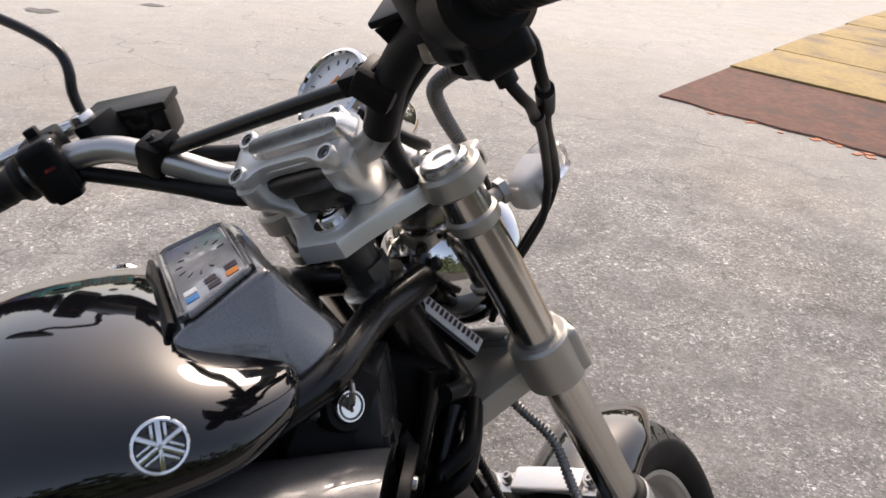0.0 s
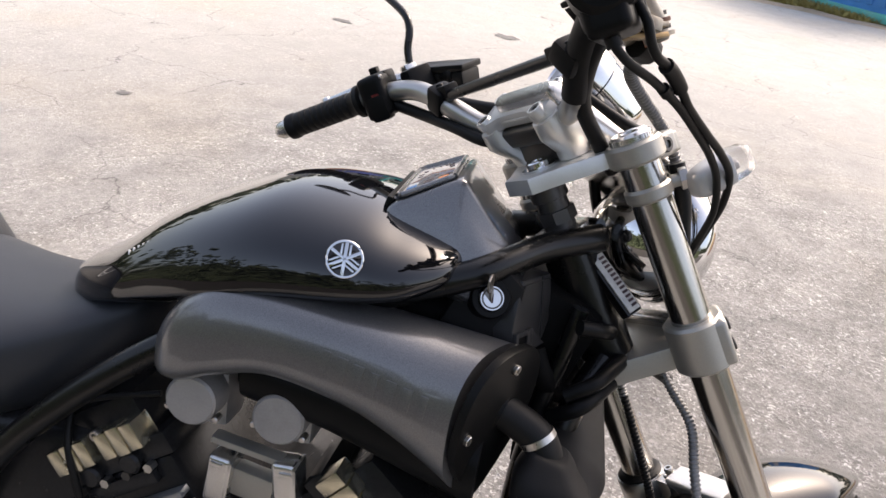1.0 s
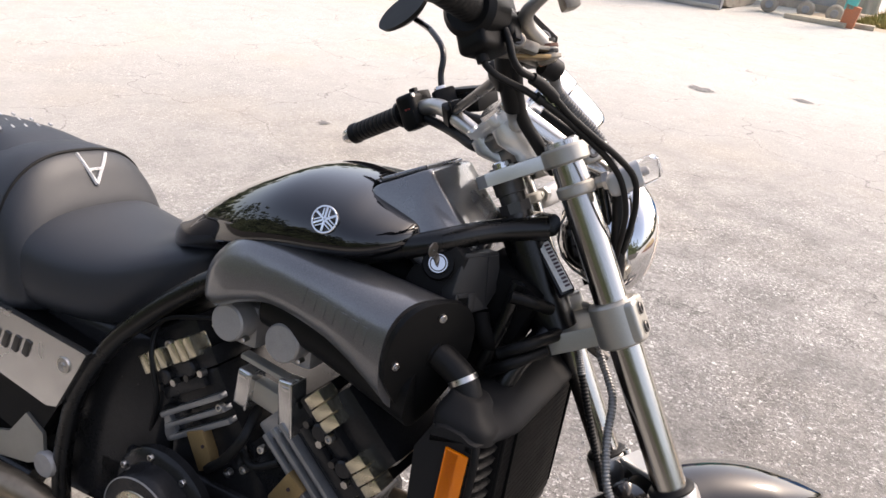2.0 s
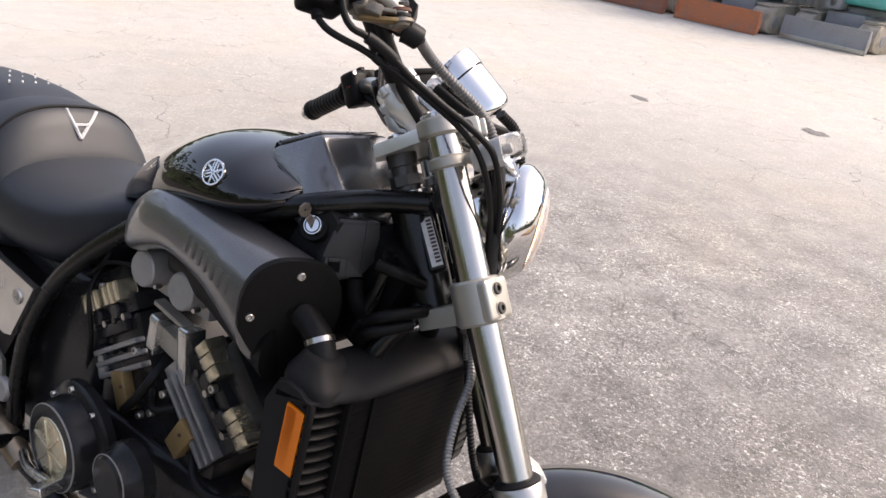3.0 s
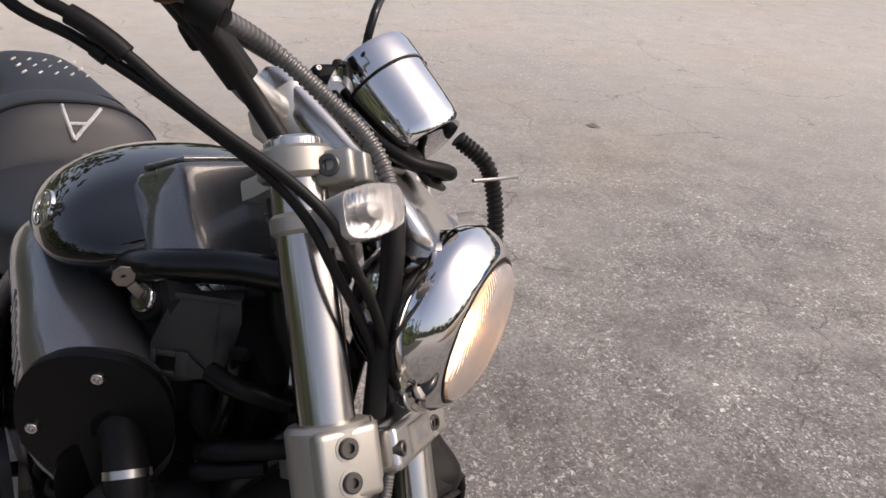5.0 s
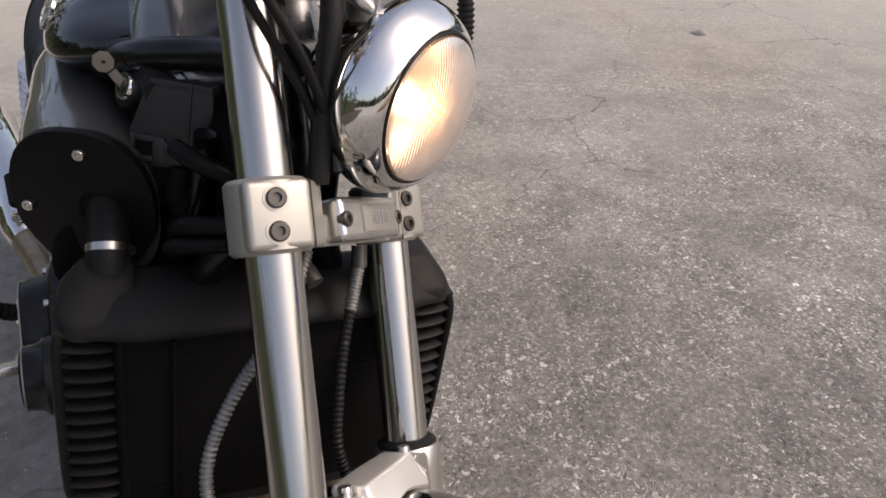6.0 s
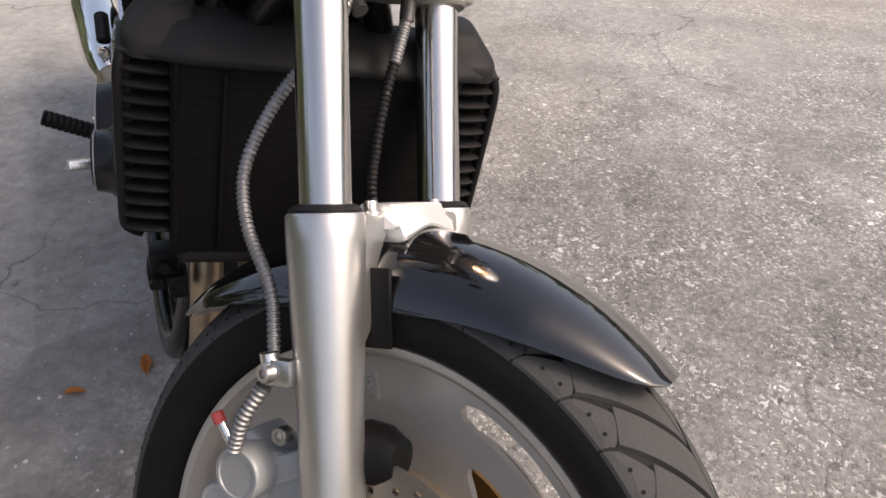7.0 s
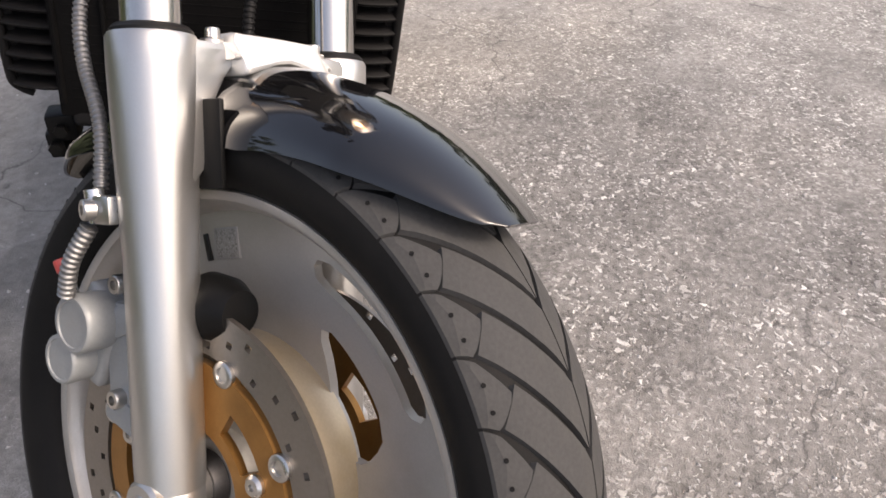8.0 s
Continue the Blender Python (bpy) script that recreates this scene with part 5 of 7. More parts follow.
def build_pod():
    # gauge housing between tank and steering head: stations of x, top, half width on top, half width below, foot
    rings = []
    for x, zt, wt, wl, zl in between([(-0.291, 0.9285, 0.08, 0.088, 0.897), (-0.282, 0.9445, 0.085, 0.093, 0.893), (-0.252, 0.9615, 0.08, 0.098, 0.887), (-0.222, 0.9775, 0.0725, 0.103, 0.878), (-0.2135, 0.9785, 0.071, 0.1045, 0.875), (-0.207, 0.9735, 0.071, 0.106, 0.872), (-0.185, 0.9485, 0.072, 0.108, 0.868), (-0.165, 0.9275, 0.072, 0.102, 0.872), (-0.148, 0.9095, 0.068, 0.09, 0.878), (-0.136, 0.8945, 0.06, 0.074, 0.882)], 4):
        h = zt - zl
        half = [(0.0, zt), (0.5 * wt, zt), (0.8 * wt, zt - 0.0003), (wt - 0.006, zt - 0.001), (wt - 0.0015, zt - 0.003), (wt, zt - 0.0075), (wt + 0.36 * (wl - wt), zt - 0.25 * h), (wt + 0.68 * (wl - wt), zt - 0.5 * h), (wt + 0.9 * (wl - wt), zt - 0.75 * h), (wl, zl), (wl - 0.012, zl - 0.014), (0.4 * wl, zl - 0.02)]
        rings.append([(x, y, z) for y, z in half] + [(x, -y, z) for y, z in reversed(half[1:])])
    pod = part("gauge_housing", loft(rings), POD_PAINT, bike, "dark grey gauge housing behind the steering head", None, 55)
    # face
    a = Vector((-0.2515, 0, 0.964))
    m = Matrix.Translation(a) @ Euler((0, radians(-27.5), 0)).to_matrix().to_4x4()
    def soft_quad(grow):
        line = []
        for cx, cy, t0 in ((0.0275, 0.061, 0), (-0.0275, 0.074, 90), (-0.0275, -0.074, 180), (0.0275, -0.061, 270)):
            sx, sy = math.copysign(1, cx), math.copysign(1, cy)
            for q in range(6):
                t = radians(t0 + 18 * q)
                line.append((cx - sx * 0.007 + (0.007 + grow) * math.cos(t), cy - sy * 0.007 + (0.007 + grow) * math.sin(t)))
        return line
    part("gauge_face", prism(soft_quad(0.0), 0.003, m @ pose(0, 0, -0.001), 0.001), GAUGE, pod, "hazy glass gauge face")
    rim = [m @ Vector((x, y, 0.001)) for x, y in soft_quad(0.0032)]
    part("gauge_rim", hose([*rim, rim[0]], 0.0032, 10, 0.004), POD_PAINT, pod)
    part("rear_lip", box((0.006, 0.15, 0.022), pose(-0.289, 0, 0.9385, 0, 14, 0), 0.0028), BLACK_PLASTIC, pod, "black lip towards the rider")
    for x, y, mat in ((-0.018, -0.056, BLUE_LAMP), (-0.018, -0.043, WHITE_PAINT), (0.017, -0.051, ORANGE_LAMP), (0.0, -0.041, DARK_LAMP), (0.001, -0.054, DARK_LAMP), (0.018, -0.038, DARK_LAMP)):
        part("warning_lamp", box((0.0105, 0.0095, 0.0016), m @ pose(x, y, 0.0022), 0.0007), mat, pod)
    part("gauge_scale", merged(*[box((0.0015, 0.006, 0.0008), m @ pose(0.019 * math.cos(t), 0.012 + 0.03 * math.sin(t), 0.0022, 0, 0, math.degrees(t) + 90), 0) for t in np.linspace(0, 5, 11)]), DARK_LAMP, pod)


def build_scoop():
    yc = -0.152
    rows = [(-0.497, 0.008, 0.742, 0.016, 0.008, -0.15), (-0.492, 0.022, 0.742, 0.036, 0.012, -0.15), (-0.478, 0.036, 0.745, 0.058, 0.022, -0.15), (-0.455, 0.042, 0.755, 0.07, 0.03, -0.151), (-0.42, 0.046, 0.772, 0.07, 0.03, yc),
            (-0.36, 0.05, 0.79, 0.06, 0.03, yc), (-0.29, 0.054, 0.788, 0.06, 0.036, yc), (-0.21, 0.058, 0.778, 0.066, 0.05, -0.154), (-0.15, 0.06, 0.766, 0.074, 0.066, -0.154), (-0.125, 0.0585, 0.762, 0.077, 0.077, -0.155)]

    def slanted(rows, n):
        bm = ring_loft(rows, n, 2.5, 5)
        for v in bm.verts:
            v.co.x += 0.5 * (v.co.y + 0.125) * min(1.0, max(0.0, (v.co.x + 0.26) / 0.14))
        return bm

    scoop = part("intake_scoop", slanted(rows, 40), GREY_PAINT, bike, "dark grey metallic intake scoop with a raised mark", FLANK, 50)
    # end plate: drop-shaped
    out = []
    for i in range(40):
        a = 2 * math.pi * i / 40
        c, s = math.cos(a), math.sin(a)
        w = 0.066 * (1 if s > -0.1 else max(0.25, 1 + 0.72 * (s + 0.1)))
        out.append((math.copysign(abs(c) ** 0.8, c) * w, math.copysign(abs(s) ** 0.8, s) * (0.079 if s > 0 else 0.098)))
    m = Matrix.Translation((-0.1345, -0.157, 0.766)) @ Euler((0, 0, radians(-26))).to_matrix().to_4x4() @ Matrix(((0, 0, 1, 0), (1, 0, 0, 0), (0, 1, 0, 0), (0, 0, 0, 1))) @ pose(0, 0, 0, 6, 0, 0)
    plate = part("scoop_end_plate", prism(out, 0.009, m, 0.002), BLACK_PLASTIC, scoop, "black end plate with bright screws", FLANK)
    for u, v in ((0.004, 0.058), (-0.051, -0.002), (-0.016, -0.078)):
        part("screw", bolt(m @ Vector((u, v, 0.009)), m.to_3x3() @ Vector((0, 0, 1)), 0.0055, 0.004), STEEL, scoop, "", FLANK)
    # raised mark as plain bars
    skin = BVHTree.FromBMesh(slanted(rows, 40))
    for i in range(7):
        x, z = -0.296 + i * 0.0168, 0.806 - i * 0.003
        spot, n, _, _ = skin.ray_cast(Vector((x, -0.4, z)), Vector((0, 1, 0)))
        face = along(spot, spot + n)
        up = (face.inverted().to_3x3() @ Vector((0.1, 0, 1))).to_2d()
        turn = math.degrees(math.atan2(up.y, up.x))
        part("raised_mark", box((0.024, 0.0105 if i % 3 else 0.0075, 0.0016), face @ pose(0, 0, 0, 0, 0, turn), 0.0006), GREY_PAINT, scoop, "", FLANK)
    # black lower duct
    rows = [(-0.4, 0.03, 0.735, 0.03, 0.03, -0.13), (-0.3, 0.036, 0.73, 0.035, 0.035, -0.135), (-0.2, 0.042, 0.715, 0.04, 0.04, -0.142), (-0.135, 0.044, 0.705, 0.045, 0.04, -0.15)]
    part("lower_duct", ring_loft(rows, 28, 2.4), BLACK_PLASTIC, scoop, "", FLANK)
    # coolant hose to the radiator
    h = part("coolant_hose", hose([(-0.142, -0.142, 0.768), (-0.1275, -0.142, 0.7665), (-0.105, -0.142, 0.757), (-0.0835, -0.1445, 0.7455), (-0.073, -0.147, 0.73), (-0.067, -0.149, 0.714)], 0.0185, 24), RUBBER, bike, "black rubber hose", FLANK)
    part("hose_collar", lathe([(0.018, -0.005), (0.0235, -0.004), (0.0235, 0.004), (0.018, 0.005)], 28, along((-0.129, -0.142, 0.767), (-0.114, -0.142, 0.7625)), True), BLACK_PLASTIC, h, "", FLANK)
    band = along((-0.0835, -0.1445, 0.7455), (-0.0775, -0.1455, 0.738))
    clip = part("hose_clamp", merged(lathe([(0.0185, -0.0035), (0.0196, -0.0035), (0.0196, 0.0035), (0.0185, 0.0035)], 36, band, True), box((0.012, 0.006, 0.008), band @ pose(0.0155, -0.0145, 0, 0, 0, 45), 0.0015)), STEEL, h, "bright worm-drive clamp", FLANK)
    part("clamp_thread", merged(*[box((0.0016, 0.0006, 0.0044), band @ pose(0.0197 * math.sin(a), -0.0197 * math.cos(a), 0, 0, 18, math.degrees(a)), 0) for a in np.linspace(-1.1, 0.35, 9)]), DARK_STEEL, clip, "", FLANK)


def build_frame():
    s = Vector((-0.5075, 0, 0.8617))
    base = Vector((0.0, 0.0, 0.7537))
    f = part("frame", hose([base + s * 0.03, base + s * 0.1, base + s * 0.198], 0.031, 28, 0.02), FRAME, bike, "black tube frame")
    for side in (-1, 1):
        def y(v):
            return side * v
        part("frame_tube", hose([(-0.06, y(0.012), 0.93), (-0.118, y(0.046), 0.917), (-0.15, y(0.078), 0.907), (-0.185, y(0.104), 0.893), (-0.25, y(0.113), 0.866), (-0.33, y(0.114), 0.835), (-0.44, y(0.118), 0.79), (-0.505, y(0.128), 0.752), (-0.599, y(0.138), 0.675), (-0.682, y(0.142), 0.585), (-0.744, y(0.142), 0.47), (-0.772, y(0.138), 0.33), (-0.77, y(0.13), 0.2)], 0.0155, 20, 0.012), FRAME, f)
        part("frame_tube", hose([(-0.03, y(0.02), 0.795), (-0.06, y(0.06), 0.73), (-0.085, y(0.085), 0.6), (-0.1, y(0.11), 0.4), (-0.17, y(0.125), 0.22), (-0.4, y(0.13), 0.17), (-0.77, y(0.13), 0.2)], 0.015, 14, 0.015), FRAME, f)
        part("stay", hose([(-0.07, y(0.06), 0.862), (-0.08, y(0.062), 0.8), (-0.095, y(0.07), 0.737)], 0.0095, 12), FRAME, f)
    # added blocks fill the dark gaps under the tank and behind the engine
    box_m = pose(-0.3, 0, 0.775)
    part("tank_filler", merged(box((0.34, 0.17, 0.16), box_m, 0.03, 3), box((0.1, 0.1, 0.16), pose(-0.11, 0, 0.79, 0, 20, 0), 0.02)), RADIATOR_BLACK, bike, "black filler block below the tank cover")
    part("rear_filler", box((0.3, 0.22, 0.36), pose(-0.72, 0, 0.44), 0.03, 3), ENGINE, bike, "black filler block behind the engine")
    # side panel with lock and square hole
    panel = part("lock_panel", merged(prism([(-0.215, 0.835), (-0.19, 0.895), (-0.15, 0.9), (-0.132, 0.885), (-0.13, 0.83), (-0.137, 0.765), (-0.16, 0.75), (-0.2, 0.79)], 0.05, Matrix(((1, 0, 0, 0), (0, 0, -1, -0.05), (0, 1, 0, 0), (0, 0, 0, 1))), 0.012)), SHROUD, bike, "black plastic panel with ignition lock")
    n = Vector((0.25, -0.9, 0.35)).normalized()
    c = Vector((-0.166, -0.105, 0.871))
    m = along(c, c + n)
    part("lock_collar", lathe([(0.022, -0.018), (0.0215, 0.0), (0.0195, 0.004), (0.014, 0.004), (0.0135, 0.002)], 32, m), BLACK_PLASTIC, panel)
    part("ignition_lock", lathe([(0.0135, 0.0), (0.0135, 0.0065), (0.0122, 0.0082), (0.0001, 0.0082)], 30, m), CHROME, panel, "bright ignition lock")
    part("lock_ring", lathe([(0.0092, 0.0078), (0.0108, 0.0078), (0.0108, 0.0088), (0.0092, 0.0088)], 28, m, True), DARK_STEEL, panel)
    part("key_slot", box((0.0022, 0.0095, 0.001), m @ pose(0, 0, 0.0084), 0), DARK_LAMP, panel)
    tip = c + n * 0.006
    m = along(tip, tip + Vector((-0.12, -0.62, 0.78)))
    bow = m @ pose(0, 0, 0.0265) @ Matrix(((0, 0, 1, 0), (1, 0, 0, 0), (0, 1, 0, 0), (0, 0, 0, 1)))
    key = merged(box((0.0022, 0.009, 0.018), m @ pose(0, 0, 0.007), 0.0005), lathe([(0.0022, -0.0012), (0.0095, -0.0012), (0.0102, 0), (0.0095, 0.0012), (0.0022, 0.0012)], 8, bow @ pose(0, 0, 0, 0, 0, 22), True))
    part("key", key, DISC, panel, "flat metal key in the lock")
    # near-black colour stands in for the dark void beside the lock
    part("inner_panel", prism([(-0.21, 0.8), (-0.19, 0.885), (-0.15, 0.886), (-0.142, 0.82), (-0.15, 0.77), (-0.19, 0.76)], 0.03, Matrix(((1, 0, 0, 0), (0, 0, -1, -0.05), (0, 1, 0, 0), (0, 0, 0, 1))), 0.008), RADIATOR_BLACK, panel)
    # flat face that looks forward, with a raised ledge round the square hole
    n, t = Vector((0.84, -0.5, 0.16)).normalized(), Vector((0.5, 0.84, 0)).normalized()
    up, c = n.cross(t), Vector((-0.12, -0.078, 0.855))
    if up.z < 0:
        up = -up
    face = Matrix((( t.x, up.x, n.x, c.x), (t.y, up.y, n.y, c.y), (t.z, up.z, n.z, c.z), (0, 0, 0, 1)))
    part("facet", prism([(-0.034, -0.046), (-0.012, -0.046), (0.018, -0.04), (0.026, -0.03), (0.041, -0.009), (0.0345, 0.036), (-0.021, 0.0365), (-0.03, 0.012), (-0.0385, -0.014)], 0.05, face @ pose(0, 0, -0.05), 0.004), PANEL, panel, "dark flat plastic face")
    part("facet_ledge", merged(*[box((w, h, 0.006), face @ pose(u, v, 0.001), 0.0012) for u, v, w, h in ((-0.0335, -0.0277, 0.005, 0.024), (-0.0095, -0.0277, 0.0105, 0.024), (-0.0228, -0.0185, 0.0165, 0.0056), (-0.0228, -0.037, 0.0165, 0.0054))], prism([(-0.005, -0.0397), (0.02, -0.038), (-0.005, -0.0175)], 0.004, face @ pose(0, 0, -0.0004), 0.001)), PANEL, panel)
    part("square_hole", box((0.0165, 0.013, 0.001), face @ pose(-0.0228, -0.028, 0.0004), 0), RADIATOR_BLACK, panel)
    part("facet_rib", merged(box((0.0016, 0.066, 0.002), face @ pose(0.0165, 0.003, 0.0006), 0.0005), box((0.05, 0.0014, 0.002), face @ pose(0.006, 0.031, 0.0006), 0.0004)), PANEL, panel)
    part("lower_loom", hose([(-0.11, -0.07, 0.81), (-0.1, -0.075, 0.79), (-0.085, -0.06, 0.765), (-0.06, -0.03, 0.745)], 0.012, 14), RADIATOR_BLACK, panel)
    # label on the steering head
    lo, hi = Vector((-0.011, -0.037, 0.864)), Vector((-0.065, -0.012, 0.913))
    z = (hi - lo).normalized()
    n = Vector((0.5, -0.8, 0.27))
    n = (n - z * n.dot(z)).normalized()
    x = z.cross(n)
    lab = Matrix(((x.x, -n.x, z.x, lo.x), (x.y, -n.y, z.y, lo.y), (x.z, -n.z, z.z, lo.z), (0, 0, 0, 1)))
    part("label_bracket", box((0.022, 0.016, 0.08), lab @ pose(0, 0.0095, 0.037), 0.004), FRAME, f)
    part("head_label", box((0.015, 0.002, 0.072), lab @ pose(0.0, 0.0, 0.036), 0.0004), PAPER, f, "pale stamped label")
    for i in range(12):
        part("label_mark", box((0.007, 0.001, 0.003), lab @ pose(0.0025, -0.0013, 0.006 + i * 0.0055), 0), DARK_LAMP, f)


def build_radiator():
    # the whole radiator is turned slightly to fit the camera's view
    pivot = Vector((-0.04, -0.19, 0.6))
    askew = Matrix.Translation(pivot) @ Euler((0, 0, radians(-3.4))).to_matrix().to_4x4() @ Matrix.Translation(-pivot)

    def piece(name, bm, mat, parent, label="", angle=38):
        return part(name, bm, mat, parent, label, askew, angle)

    x0 = -0.027
    rad = piece("radiator", box((0.04, 0.29, 0.225), pose(x0 - 0.022, 0, 0.588), 0.004), RADIATOR_BLACK, bike, "black radiator with louvred side panels")
    for i in range(20):
        piece("core_fin", box((0.002, 0.262, 0.0014), pose(x0 - 0.0024, 0, 0.497 + i * 0.0095), 0), RADIATOR_BLACK, rad)
    piece("core_seam", box((0.004, 0.004, 0.195), pose(x0, -0.095, 0.588), 0.001), RADIATOR_BLACK, rad)
    # top shroud: a shallow sloping hood with a thin lip, its shoulders bowed down at both ends
    hood = []
    for y in np.linspace(-0.192, 0.192, 33):
        e = max(0.0, abs(y) - 0.12) / 0.072
        drop, back = 0.026 * e ** 2.2, 0.026 * e ** 1.3
        hood.append([(x - back * k, y, z - drop * q) for x, z, k, q in ((-0.105, 0.704, 0, 1), (-0.1, 0.722, 0.1, 1), (-0.082, 0.728, 0.3, 1), (-0.05, 0.723, 0.6, 0.9), (-0.03, 0.712, 0.9, 0.7), (-0.0215, 0.704, 1, 0.4), (-0.018, 0.7, 1, 0.25), (-0.0178, 0.694, 1, 0.1), (-0.022, 0.69, 1, 0), (-0.105, 0.686, 0, 0))])
    piece("top_shroud", loft(hood), SHROUD, rad, "dark plastic top shroud", 50)
    for side in (-1, 1):
        neck = []
        for cx, cy, cz, hx, hy, tip in between([(-0.073, 0.152, 0.69, 0.041, 0.036, 0), (-0.074, 0.152, 0.704, 0.0405, 0.0355, 4), (-0.076, 0.151, 0.713, 0.037, 0.033, 10), (-0.079, 0.148, 0.724, 0.028, 0.0275, 20), (-0.081, 0.145, 0.733, 0.0225, 0.023, 28), (-0.082, 0.144, 0.736, 0.019, 0.0195, 30)], 3):
            ring = []
            for i in range(28):
                a = 2 * math.pi * i / 28
                u = hx * math.copysign(abs(math.cos(a)) ** 0.55, math.cos(a))
                ring.append((cx + u, side * (cy + hy * math.copysign(abs(math.sin(a)) ** 0.55, math.sin(a))), cz - u * math.sin(radians(tip)) * 0.35))
            neck.append(ring)
        piece("hose_neck", loft(neck), SHROUD, rad, "", 60)
        lay = Matrix(((1, 0, 0, 0), (0, 0, 1, side * 0.184 - 0.005), (0, 1, 0, 0), (0, 0, 0, 1)))
        piece("side_shroud", prism([(-0.125, 0.66), (-0.105, 0.7), (-0.058, 0.694), (-0.046, 0.686), (-0.05, 0.5), (-0.07, 0.485), (-0.12, 0.52)], 0.01, lay, 0.004), SHROUD, rad, "dark plastic side shroud")
        # moulded louvre panel: soft ribs between two rounded edges
        for i in range(12):
            z = 0.503 + i * 0.0158
            half = 0.0255 - (0.004 if i == 0 else 0.0)
            piece("louvre", loft([[(-0.034 - 0.005 * abs(q) ** 3 - 0.3 * (q + 1) * 0.012 + dx, side * (0.1655 + q * half), z + dz) for dx, dz in ((0.004, -0.001), (0.0045, 0.0008), (0.002, 0.0026), (-0.004, 0.0046), (-0.012, 0.0062), (-0.012, 0.002), (-0.003, -0.0012), (0.002, -0.0022))] for q in (-1.0, -0.85, -0.4, 0.1, 0.5, 0.85, 1.0)]), LOUVRE, rad, "", 60)
        piece("louvre_backing", box((0.01, 0.05, 0.195), pose(-0.056, side * 0.164, 0.593), 0.002), RADIATOR_BLACK, rad)
        piece("louvre_post", hose([(-0.031, side * 0.1395, 0.49), (-0.0295, side * 0.1395, 0.59), (-0.0285, side * 0.1395, 0.693)], 0.0035, 10), RADIATOR_BLACK, rad)
        piece("louvre_post", hose([(-0.052, side * 0.172, 0.49), (-0.048, side * 0.186, 0.5), (-0.046, side * 0.1895, 0.52), (-0.044, side * 0.1905, 0.6), (-0.043, side * 0.1905, 0.67), (-0.046, side * 0.187, 0.69)], 0.005, 12), LOUVRE, rad)
        seat = Matrix(((1, 0, 0, 0), (0, 0, 1, side * 0.1905 - 0.002), (0, 1, 0, 0), (0, 0, 0, 1)))
        refl = piece("side_reflector", prism([(-0.082, 0.678), (-0.051, 0.676), (-0.054, 0.586), (-0.085, 0.587)], 0.004, seat, 0.001), AMBER, rad, "amber side reflector")
        piece("reflector_facet", prism([(-0.0805, 0.675), (-0.064, 0.674), (-0.067, 0.589), (-0.083, 0.59)], 0.006, seat, 0.0015), AMBER, refl)
    for x, y, z, w in ((-0.06, -0.15, 0.452, 0.03), (-0.062, -0.158, 0.43, 0.018), (-0.06, -0.135, 0.42, 0.022)):
        piece("lower_bracket", merged(box((0.03, w, 0.03), pose(x, y, z, 8, 0, 0), 0.004), rod((x + 0.016, y, z), (x + 0.024, y, z), 0.007, 6)), BLACK_PLASTIC, rad)
    piece("lower_shroud", box((0.04, 0.27, 0.026), pose(x0 - 0.022, 0, 0.476), 0.008, 3), SHROUD, rad)


def cylinder_bank(c, tilt, parent):
    """A cylinder bank whose head points up and tips by tilt degrees."""
    m = Matrix.Translation(c) @ Euler((0, radians(tilt), 0)).to_matrix().to_4x4()
    bank = part("cylinder_bank", box((0.15, 0.25, 0.17), m @ pose(0, -0.025, -0.02), 0.01), ENGINE, parent, "black engine cylinder bank", FLANK)
    part("cylinder_head", box((0.17, 0.26, 0.03), m @ pose(0, -0.025, 0.08), 0.006), ENGINE, bank, "", FLANK)
    part("head_cover", box((0.13, 0.24, 0.06), m @ pose(0, -0.025, 0.12), 0.015), ENGINE, bank, "", FLANK)
    for side in (-1,):
        for i in range(3):
            part("cooling_fin", box((0.145, 0.018, 0.009), m @ pose(0, side * 0.157, -0.02 + i * 0.02), 0.002), GREY_FIN, bank, "grey cooling fin", FLANK)
        part("fin_block", box((0.03, 0.014, 0.05), m @ pose(-0.075, side * 0.152, 0.0), 0.004), GREY_FIN, bank, "", FLANK)
        for dx in ((-0.036, 0.036) if tilt < 0 else (-0.052, 0.052)):
            ribs = [box((0.0185, 0.034, 0.036 - 0.003 * abs(k)), m @ pose(dx + 0.0195 * k, side * 0.152, 0.105), 0.0035) for k in (-1, 0, 1)]
            part("head_cap", merged(*ribs, box((0.056, 0.022, 0.03), m @ pose(dx, side * 0.145, 0.105), 0.003)), GOLD_CAP, bank, "champagne-coloured head cap", FLANK)
            part("cap_bolt", rod(m @ Vector((dx, side * 0.135, 0.12)), m @ Vector((dx, side * 0.135, 0.136)), 0.008, 6), STEEL, bank, "", FLANK)
        for k in range(4):
            p = m @ Vector((-0.05 + k * 0.033, side * 0.152, 0.062))
            part("stud", rod(p, p + Vector((0, side * 0.012, 0)), 0.006, 6), STEEL if k % 2 else DARK_STEEL, bank, "", FLANK)
        part("head_boss", merged(*[rod(m @ Vector((dx, side * 0.14, 0.075)), m @ Vector((dx, side * 0.166, 0.075)), 0.014, 16, 0.003) for dx in (-0.03, 0.03)], box((0.1, 0.012, 0.02), m @ pose(0, side * 0.156, 0.05), 0.004)), ENGINE, bank, "", FLANK)
    return bank


